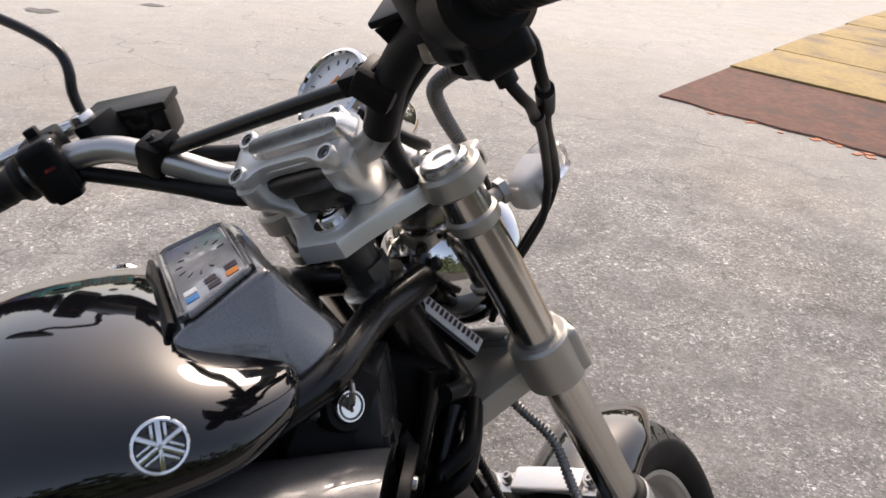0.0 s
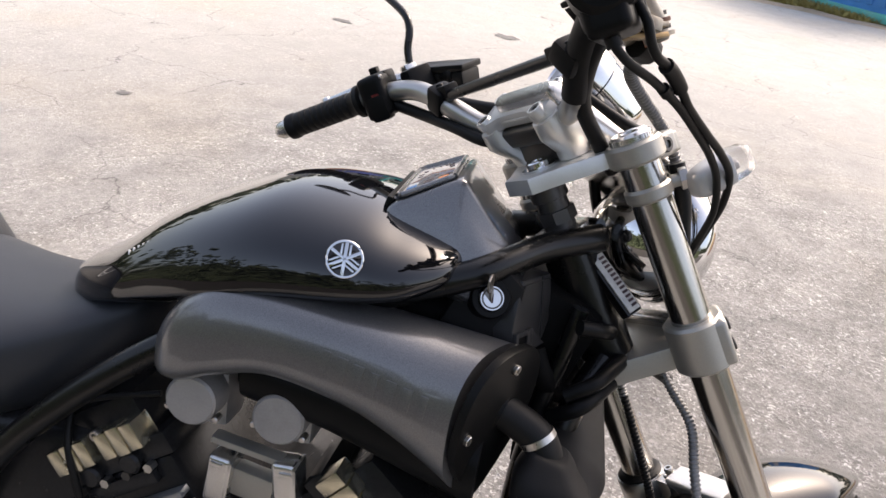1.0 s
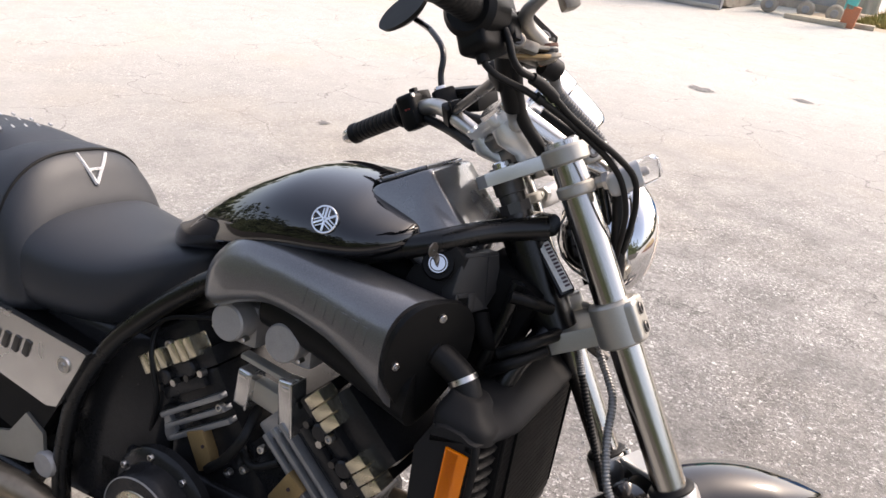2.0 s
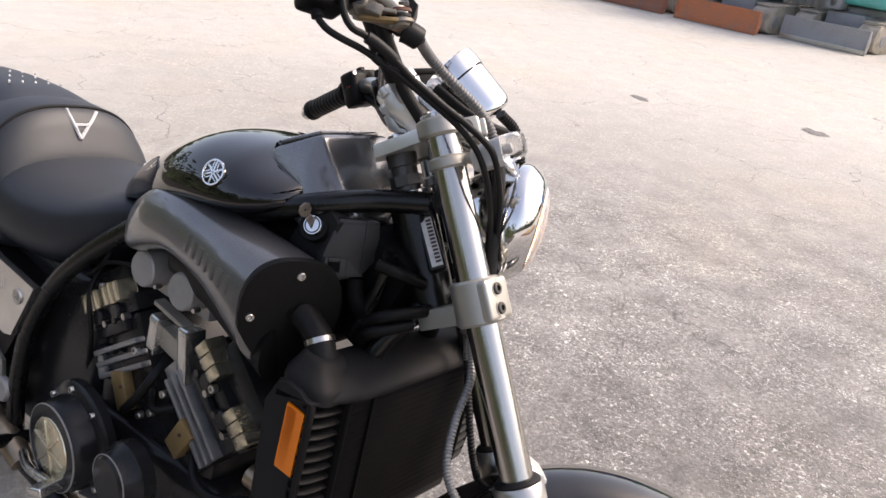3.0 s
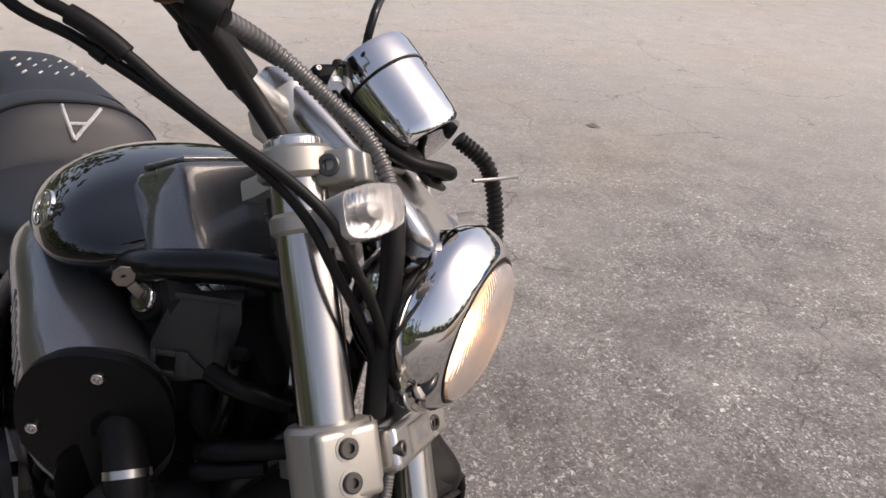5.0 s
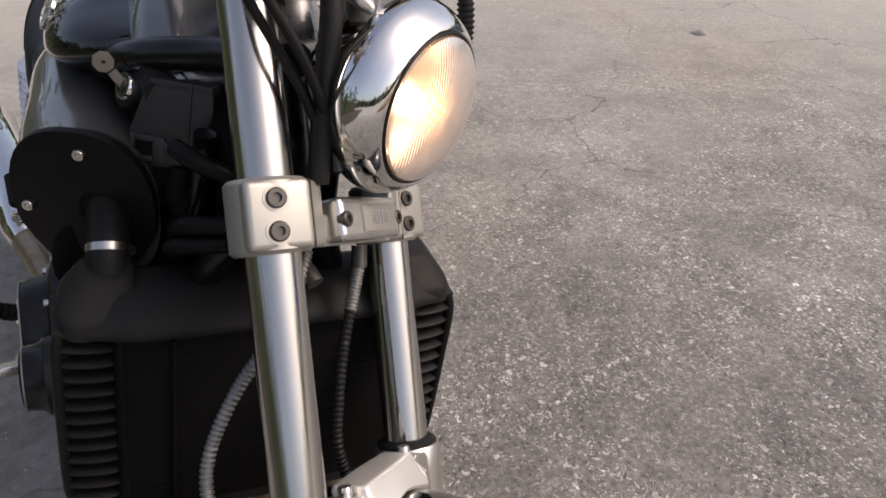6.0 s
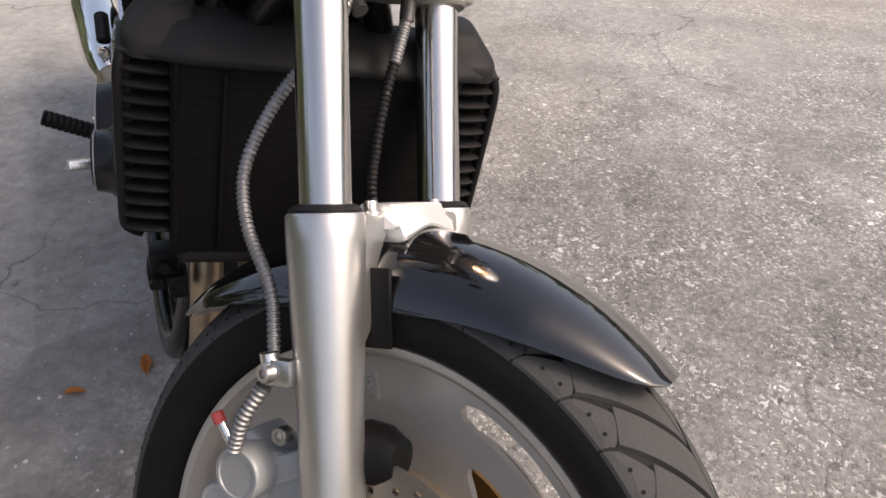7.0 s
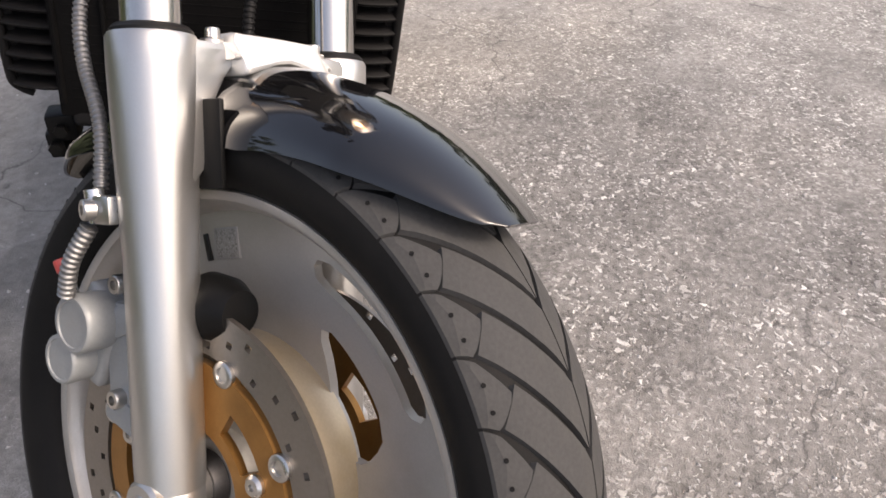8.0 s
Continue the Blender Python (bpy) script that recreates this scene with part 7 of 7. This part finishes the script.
def build_ramp():
    # rusted lip and yellow boards lying on the yard
    a = Vector((1.34, 5.04, 0))
    u, v = Vector((0.57, 0.822, 0)), Vector((0.822, -0.57, 0))
    m = Matrix(((u.x, v.x, 0, a.x), (u.y, v.y, 0, a.y), (0, 0, 1, 0), (0, 0, 0, 1)))
    ramp = top_thing("loading_ramp", "rusted steel ramp with worn yellow deck lying on the asphalt", "ramp", m)
    rust = []
    for i in range(24):
        x0, x1 = -0.02 + 0.05 * noise.noise((i * 0.7, 0, 0)), 1.26 + 0.03 * noise.noise((i * 0.9, 4, 0))
        rust.append([(x0, i * 0.2, 0.004), (x0 + 0.01, i * 0.2, 0.014 + 0.006 * noise.noise((i * 1.3, 5, 0))), (0.5, i * 0.2, 0.024 + 0.008 * noise.noise((i, 3, 0))), (1.0, i * 0.2, 0.03 + 0.01 * noise.noise((i * 0.6, 8, 0))), (x1, i * 0.2, 0.036), (x1, i * 0.2, 0.004)])
    part("rusted_lip", loft(rust), RUST, ramp, "rusted brown steel lip")
    widths = (1.14, 1.29, 1.2, 1.1, 1.2)
    for k, w in enumerate(widths):
        x = 1.245 + sum(widths[:k])
        part("deck_board", box((w - 0.012, 4.6, 0.03), pose(x + w / 2, 2.3 - 0.03 * (k % 2), 0.034 + 0.004 * k, 0, 0.4 * (-1) ** k, 0), 0.006), YELLOW_WOOD, ramp, "yellow painted deck board")
    # orange scraps stand in for the leaves along the lip
    for k in range(90):
        x = random.uniform(-0.1, 0.03)
        y = 0.3 + 4.3 * random.random() ** 0.8
        part("orange_scrap", box((random.uniform(0.02, 0.05), random.uniform(0.03, 0.09), 0.004), pose(x, y, 0.003, random.uniform(-4, 4), random.uniform(-4, 4), random.uniform(0, 180)), 0), RUST_ORANGE, ramp)


def excavator(at, heading, paint, blade_mat, words, width=1.45):
    """A small excavator with its dozer blade towards -y of its own frame."""
    m = pose(at[0], at[1], 0, 0, 0, heading)
    ex = top_thing("mini_excavator", words, "excavator", m, "excavators parked in a row")
    blade = []
    for i in range(9):
        a = radians(-32 + 64 * i / 8)
        blade.append((0.16 - 0.16 * math.cos(a) - 0.0, 0.18 + 0.318 * math.sin(a)))
    rings = [[(x, -y0, z) for y0, z in blade] + [(x, -y0 + 0.03, z) for y0, z in reversed(blade)] for x in (-width / 2, -width / 4, 0, width / 4, width / 2)]
    bl = part("dozer_blade", loft(rings), blade_mat, ex, "curved steel dozer blade resting on the ground")
    part("cutting_edge", box((width, 0.02, 0.07), pose(0, -0.02, 0.04), 0.004), STEEL if blade_mat is GREY_MACHINE else blade_mat, bl)
    part("blade_rim", box((width, 0.03, 0.02), pose(0, 0.005, 0.345), 0.006), blade_mat, bl)
    for s in (-1, 1):
        part("blade_end", prism([(0.0, 0.0), (0.1, 0.02), (0.12, 0.2), (0.05, 0.35), (0, 0.35)], 0.02, Matrix(((0, 0, 1, s * width / 2 - 0.01), (1, 0, 0, -0.02), (0, 1, 0, 0), (0, 0, 0, 1))), 0.004), blade_mat, bl)
        part("blade_arm", box((0.09, 0.75, 0.1), pose(s * 0.26, 0.42, 0.22, 10, 0, 0), 0.01), GREY_MACHINE, ex)
        tr = []
        for i in range(28):
            t = 2 * math.pi * i / 28
            c, q = math.cos(t), math.sin(t)
            tr.append((math.copysign(abs(c) ** 0.35, c) * 0.85, 0.22 + math.copysign(abs(q) ** 0.7, q) * 0.22))
        track = part("track", prism(tr, 0.28, Matrix(((0, 0, 1, s * (width / 2 - 0.15) - 0.14), (1, 0, 0, 1.12), (0, 1, 0, 0), (0, 0, 0, 1))), 0.03), TRACK, ex, "dusty rubber track")
        for i in range(14):
            part("track_lug", box((0.3, 0.05, 0.03), pose(s * (width / 2 - 0.15), 0.42 + i * 0.108, 0.445, 0, 0, 0), 0.01), TRACK, track)
        for i in range(3):
            part("track_roller", rod((s * (width / 2 + 0.0), 0.6 + i * 0.5, 0.2), (s * (width / 2 - 0.3), 0.6 + i * 0.5, 0.2), 0.1, 18, 0.02), GREY_MACHINE, track)
    part("undercarriage", box((0.6, 1.0, 0.25), pose(0, 1.1, 0.38), 0.04), GREY_MACHINE, ex)
    part("turntable", rod((0, 1.15, 0.48), (0, 1.15, 0.6), 0.36, 30, 0.02), GREY_MACHINE, ex)
    body = part("body", box((1.35, 1.35, 0.55), pose(0, 1.25, 0.9), 0.12, 4), paint, ex, "painted body")
    part("counterweight", box((1.3, 0.4, 0.5), pose(0, 1.95, 0.88), 0.15, 4), paint, ex)
    part("body_seam", box((1.362, 0.012, 0.36), pose(0, 1.1, 0.88), 0.002), DARK_LAMP, body)
    part("seat_box", box((0.5, 0.5, 0.5), pose(0.15, 1.5, 1.35), 0.05), BLACK_PLASTIC, ex)
    for s in (-1, 1):
        for y in (0.85, 1.75):
            part("canopy_post", rod((s * 0.55, y, 1.15), (s * 0.55, y, 2.3), 0.03, 12), GREY_MACHINE, ex)
    part("canopy", box((1.3, 1.2, 0.06), pose(0, 1.3, 2.32), 0.03), paint, ex)
    part("boom", hose([(-0.2, 0.62, 0.75), (-0.2, 0.25, 1.5), (-0.2, -0.1, 2.1), (-0.2, -0.35, 2.2)], 0.11, 12, 0.08), paint, ex)
    part("boom_cylinder", rod((-0.2, 0.5, 0.6), (-0.2, 0.12, 1.4), 0.05, 14), STEEL, ex)
    part("boom_bracket", box((0.24, 0.3, 0.3), pose(-0.2, 0.62, 0.68), 0.04), GREY_MACHINE, ex)
    return ex


def build_row():
    excavator((-10.42, 9.14), 17, GREY_MACHINE, BLADE_RUST, "old grey mini excavator with rusted brown blade", 1.62)
    excavator((-8.68, 9.64), 17, BLUE_MACHINE, RUST_ORANGE, "blue mini excavator with orange-rust dozer blade", 1.45)
    excavator((-7.33, 10.55), 17, TEAL_MACHINE, GREY_MACHINE, "teal mini excavator with grey dozer blade", 1.3)
    # undercarriage, posts and blocks beside them
    m = pose(-6.05, 12.05, 0, 0, 0, 25)
    fr = top_thing("scrap_undercarriage", "dusty scrap machine undercarriage with teal struts", "undercarriage", m)
    part("beam", box((1.0, 0.16, 0.14), pose(-0.1, 0.1, 0.3, 0, 3, 0), 0.02), GREY_MACHINE, fr)
    for x in (-0.55, 0.0, 0.42):
        part("wheel", rod((x, -0.12, 0.13), (x, 0.02, 0.13), 0.13, 22, 0.02), TRACK, fr)
        part("wheel_hub", rod((x, -0.14, 0.13), (x, -0.1, 0.13), 0.06, 16, 0.01), GREY_MACHINE, fr)
    part("side_plate", prism([(-0.7, 0.12), (-0.62, 0.3), (0.5, 0.34), (0.58, 0.1)], 0.04, Matrix(((1, 0, 0, 0), (0, 0, 1, 0.03), (0, 1, 0, 0), (0, 0, 0, 1))), 0.01), TRACK, fr)
    for x, lean in ((-0.42, 18), (0.12, -14)):
        part("strut", box((0.1, 0.1, 0.9), pose(x, 0.12, 0.72, 0, lean, 0), 0.02), TEAL_MACHINE, fr, "teal strut")
    part("cross_strut", box((0.7, 0.08, 0.08), pose(-0.15, 0.12, 0.62, 0, -12, 0), 0.02), TEAL_MACHINE, fr)
    post = top_thing("hydraulic_arm", "teal hydraulic arm with rusted foot on the dry soil", "machine arm", pose(-5.2, 11.75, 0, 0, 0, 20))
    part("arm", box((0.16, 0.14, 1.2), pose(0.06, 0.05, 0.84, 0, 8, 0), 0.03), TEAL_MACHINE, post)
    part("foot", prism([(-0.1, 0.0), (0.1, 0.0), (0.14, 0.3), (-0.06, 0.34)], 0.12, Matrix(((1, 0, 0, 0), (0, 0, 1, -0.02), (0, 1, 0, 0), (0, 0, 0, 1))), 0.02), RUST_ORANGE, post, "rust-orange foot")
    for x, y, r, sx in ((-5.62, 11.62, 12, 0.9), (-5.45, 11.9, 20, 1.1)):
        plank = top_thing("timber_block", "pale timber plank lying on the ground", "plank", pose(x, y, 0, 0, 0, r), "planks beside the machines")
        part("plank_body", box((sx, 0.14, 0.07), pose(0, 0, 0.036), 0.008), PALE_WOOD, plank)
    # corrugated sheets behind the machines
    fence = top_thing("sheet_fence", "pale weathered corrugated sheet fence behind the machines", "fence", pose(-14.3, 10.35, 0, 0, 0, 24.5))
    for k in range(10):
        rings = []
        for i in range(37):
            x = k * 0.92 + i * 0.025
            y = 0.022 * math.sin(2 * math.pi * i / 6) + 0.01 * (k % 2)
            rings.append([(x, y, 0.03), (x, y, 1.95), (x, y + 0.004, 1.95), (x, y + 0.004, 0.03)])
        part("sheet", loft(rings), FENCE_SHEET, fence)
        part("fence_post", box((0.07, 0.07, 1.9), pose(k * 0.92, 0.07, 0.95), 0.008), GREY_MACHINE, fence)
    # blue container behind the grass
    c = top_thing("shipping_container", "blue steel container with a white panel behind the grass", "container", pose(-2.18, 12.7, 0, 0, 0, -27))
    part("container_wall", box((2.4, 2.2, 2.4), pose(0, 1.1, 1.27), 0.02), CONTAINER, c)
    for i in range(12):
        part("wall_rib", box((0.09, 0.04, 2.2), pose(-1.1 + i * 0.2, -0.012, 1.32), 0.015), CONTAINER, c)
    part("bottom_rail", box((2.46, 0.08, 0.12), pose(0, -0.02, 0.08), 0.01), TEAL_MACHINE, c)
    part("white_panel", box((0.36, 0.02, 1.6), pose(-0.62, -0.05, 1.1), 0.004), WHITE_PAINT, c)


def build_grass():
    bm = bmesh.new()
    rng = random.Random(4)
    for _ in range(22000):
        x = rng.uniform(-5.6, 0.5)
        edge = 12.42 - 0.11 * (x + 3.4) + 0.25 * noise.noise((x * 1.5, 0, 0))
        depth = abs(rng.gauss(0, 0.9))
        y = edge + depth
        h, w = rng.uniform(0.03, 0.1) + 0.2 * min(1.0, depth) * rng.random(), rng.uniform(0.01, 0.028)
        a = rng.uniform(0, math.pi)
        dx, dy = math.cos(a) * w, math.sin(a) * w
        lx, ly = rng.uniform(-0.08, 0.08), rng.uniform(-0.08, 0.08)
        v = [bm.verts.new(p) for p in ((x - dx, y - dy, 0), (x + dx, y + dy, 0), (x + lx, y + ly, h))]
        bm.faces.new(v)
    soil = bmesh.new()
    front = [(x, 11.95 - 0.11 * (x + 3.4) + 0.12 * noise.noise((x * 1.5, 0, 0))) for x in np.linspace(-6.4, 0.8, 44)]
    low = [soil.verts.new((x, y, 0.004)) for x, y in front]
    high = [soil.verts.new((x, y + 4.0, 0.03)) for x, y in front]
    for k in range(len(front) - 1):
        soil.faces.new((low[k], low[k + 1], high[k + 1], high[k]))
    tagged(finish("verge_soil", soil, SOIL), "dry reddish soil along the yard's edge", "soil", kind="structure")
    tagged(finish("grass", bm, GRASS, smooth=False), "rough yellow-green grass along the yard's edge", "grass", kind="stuff")


def build_woods():
    """A far ring of woods, many small clumps with gaps."""
    rng = random.Random(9)
    ico = bmesh.new()
    bmesh.ops.create_icosphere(ico, subdivisions=1, radius=1.0)
    base = [v.co.copy() for v in ico.verts]
    tris = [[v.index for v in f.verts] for f in ico.faces]
    verts, faces = [], []
    for t in range(150):
        a = 2 * math.pi * t / 150 + rng.uniform(-0.02, 0.02)
        r = rng.uniform(34, 48)
        h = rng.uniform(3.2, 7) * (1 if math.sin(a) > -0.3 else 2.4)
        cx, cy = r * math.cos(a), r * math.sin(a)
        for _ in range(26):
            s = rng.uniform(0.35, 0.95)
            z = h * rng.uniform(0.12, 1.0)
            spread = 2.2 * (1.1 - z / h * 0.7)
            o = Vector((cx + rng.gauss(0, spread), cy + rng.gauss(0, spread), z))
            n0 = len(verts)
            verts += [tuple(o + Vector((c.x, c.y, c.z * 0.8)) * s * rng.uniform(0.75, 1.25)) for c in base]
            faces += [[n0 + i for i in f] for f in tris]
    me = bpy.data.meshes.new("far_woods")
    me.from_pydata(verts, [], faces)
    me.materials.append(LEAVES)
    tagged(new("far_woods", me), "dark green trees round the far edge of the yard", "trees", kind="stuff")


def build_unseen_edge():
    """Unseen dark soil and bushes, added on the near side to darken the paint's reflections."""
    rng = random.Random(31)
    bm = bmesh.new()
    def edge(x):
        y = -1.25 + 0.12 * noise.noise((x * 1.3, 2, 0)) + 0.07 * noise.noise((x * 5.0, 7, 0)) + 0.03 * noise.noise((x * 17.0, 4, 0))
        return y + (min(0.8, 0.25 * (x - 1.2)) if x > 1.2 else 0.0) - (0.55 * (-0.6 - x) if x < -0.6 else 0.0)

    near = [(x, edge(x), 0.006) for x in np.linspace(-16.0, 16.0, 480)]
    front = [bm.verts.new(p) for p in near]
    back = [bm.verts.new((p[0] * 1.6, -14.0, 0.006)) for p in near]
    for i in range(len(front) - 1):
        bm.faces.new((back[i], back[i + 1], front[i + 1], front[i]))
    tagged(finish("unseen_verge", bm, UNSEEN_SOIL), "unseen dark soil added to darken reflections", "soil", kind="structure")
    ico = bmesh.new()
    bmesh.ops.create_icosphere(ico, subdivisions=1, radius=1.0)
    base = [v.co.copy() for v in ico.verts]
    tris = [[v.index for v in f.verts] for f in ico.faces]
    verts, faces = [], []
    for _ in range(4400):
        x = rng.uniform(-14, 14)
        d = rng.random()
        z = 0.1 + 3.2 * rng.random() ** 1.3
        o = Vector((x, -4.6 - 0.3 * z - 4.0 * d * d - (0.5 * (-4 - x) if x < -4 else 0.0), z * (0.7 + 0.5 * noise.noise((x * 0.5, 1, 0)))))
        s = rng.uniform(0.12, 0.34)
        n0 = len(verts)
        verts += [tuple(o + Vector((c.x, c.y, c.z * 0.8)) * s * rng.uniform(0.6, 1.35)) for c in base]
        faces += [[n0 + i for i in f] for f in tris]
    me = bpy.data.meshes.new("unseen_thicket")
    me.from_pydata(verts, [], faces)
    me.materials.append(LEAVES)
    tagged(new("unseen_thicket", me), "unseen dark bushes added to darken reflections", "bushes", kind="stuff")


def build_litter():
    # oil stains, loose chips and dry leaves
    for x, y, r, k in ((-3.02, 5.45, 0.16, 3), (-3.96, 4.45, 0.13, 4), (-2.47, 6.07, 0.12, 5), (-3.04, 1.99, 0.06, 6)):
        bm = bmesh.new()
        pts = []
        for a in np.linspace(0, 2 * math.pi, 56, endpoint=False):
            edge = 0.72 * r * (1 + 0.55 * noise.noise((math.cos(a) * 1.6, math.sin(a) * 1.6, k)) + 0.45 * noise.noise((math.cos(a) * 5, math.sin(a) * 5, k + 3)))
            pts.append(bm.verts.new((x + edge * math.cos(a), y + 0.6 * edge * math.sin(a), 0.004)))
        bm.faces.new(pts)
        tagged(finish("oil_stain", bm, OIL), "old dark oil stain on the asphalt", "stain", "stains on the yard", kind="structure")
    # the second leaf stands in for a small pale twig
    for x, y, rz, s in ((0.003, 0.208, 30, 1.0), (0.089, 0.124, 110, 0.7), (0.1, 0.95, 60, 0.5)):
        bm = bmesh.new()
        outline = [(-0.026, 0), (-0.012, 0.009), (0.006, 0.011), (0.022, 0.004), (0.03, 0), (0.02, -0.006), (0.004, -0.009), (-0.014, -0.006)]
        top = [bm.verts.new((p * s, q * s, 0.004 + 0.006 * abs(q) / 0.011)) for p, q in outline]
        mid = [bm.verts.new((p * s, 0, 0.003)) for p in (-0.012, 0.006, 0.02)]
        bm.faces.new((top[0], top[1], mid[0])), bm.faces.new((top[0], mid[0], top[7])), bm.faces.new((top[1], top[2], mid[1], mid[0])), bm.faces.new((mid[0], mid[1], top[6], top[7]))
        bm.faces.new((top[2], top[3], mid[2], mid[1])), bm.faces.new((mid[1], mid[2], top[5], top[6])), bm.faces.new((top[3], top[4], mid[2])), bm.faces.new((mid[2], top[4], top[5]))
        bmesh.ops.solidify(bm, geom=bm.faces[:], thickness=0.0006)
        leaf = finish("fallen_leaf", bm, LEAF_DRY)
        leaf.matrix_world = pose(x, y, 0.001, 0, 0, rz)
        tagged(leaf, "small dry orange leaf lying on the asphalt", "leaf", "fallen leaves")
    rng = random.Random(2)
    verts, faces = [], []
    for _ in range(6000):
        r = 0.25 + 2.9 * rng.random() ** 0.7
        a = rng.uniform(radians(95), radians(240))
        x, y = 0.75 + r * math.cos(a), 0.75 - r * math.sin(a) * -1.0
        if rng.random() < 0.3:
            x, y = rng.uniform(-1.2, 1.2), rng.uniform(0.9, 3.2)
        s = 0.0012 + 0.0034 * rng.random() ** 2.2
        n0 = len(verts)
        for sx, sy in ((-1, -1), (1, -1), (1, 1), (-1, 1)):
            verts.append((x + sx * s * rng.uniform(0.5, 1.3), y + sy * s * rng.uniform(0.5, 1.3), -0.001))
        verts.append((x + s * rng.uniform(-0.4, 0.4), y + s * rng.uniform(-0.4, 0.4), s * rng.uniform(0.6, 1.2)))
        faces += [[n0, n0 + 1, n0 + 4], [n0 + 1, n0 + 2, n0 + 4], [n0 + 2, n0 + 3, n0 + 4], [n0 + 3, n0, n0 + 4]]
    me = bpy.data.meshes.new("loose_chips")
    me.from_pydata(verts, [], faces)
    me.materials.append(CHIP)
    tagged(new("loose_chips", me), "loose pale stone chips on the asphalt", "chips", kind="stuff")


build_ramp()
build_row()
build_grass()
build_woods()
build_unseen_edge()
build_litter()
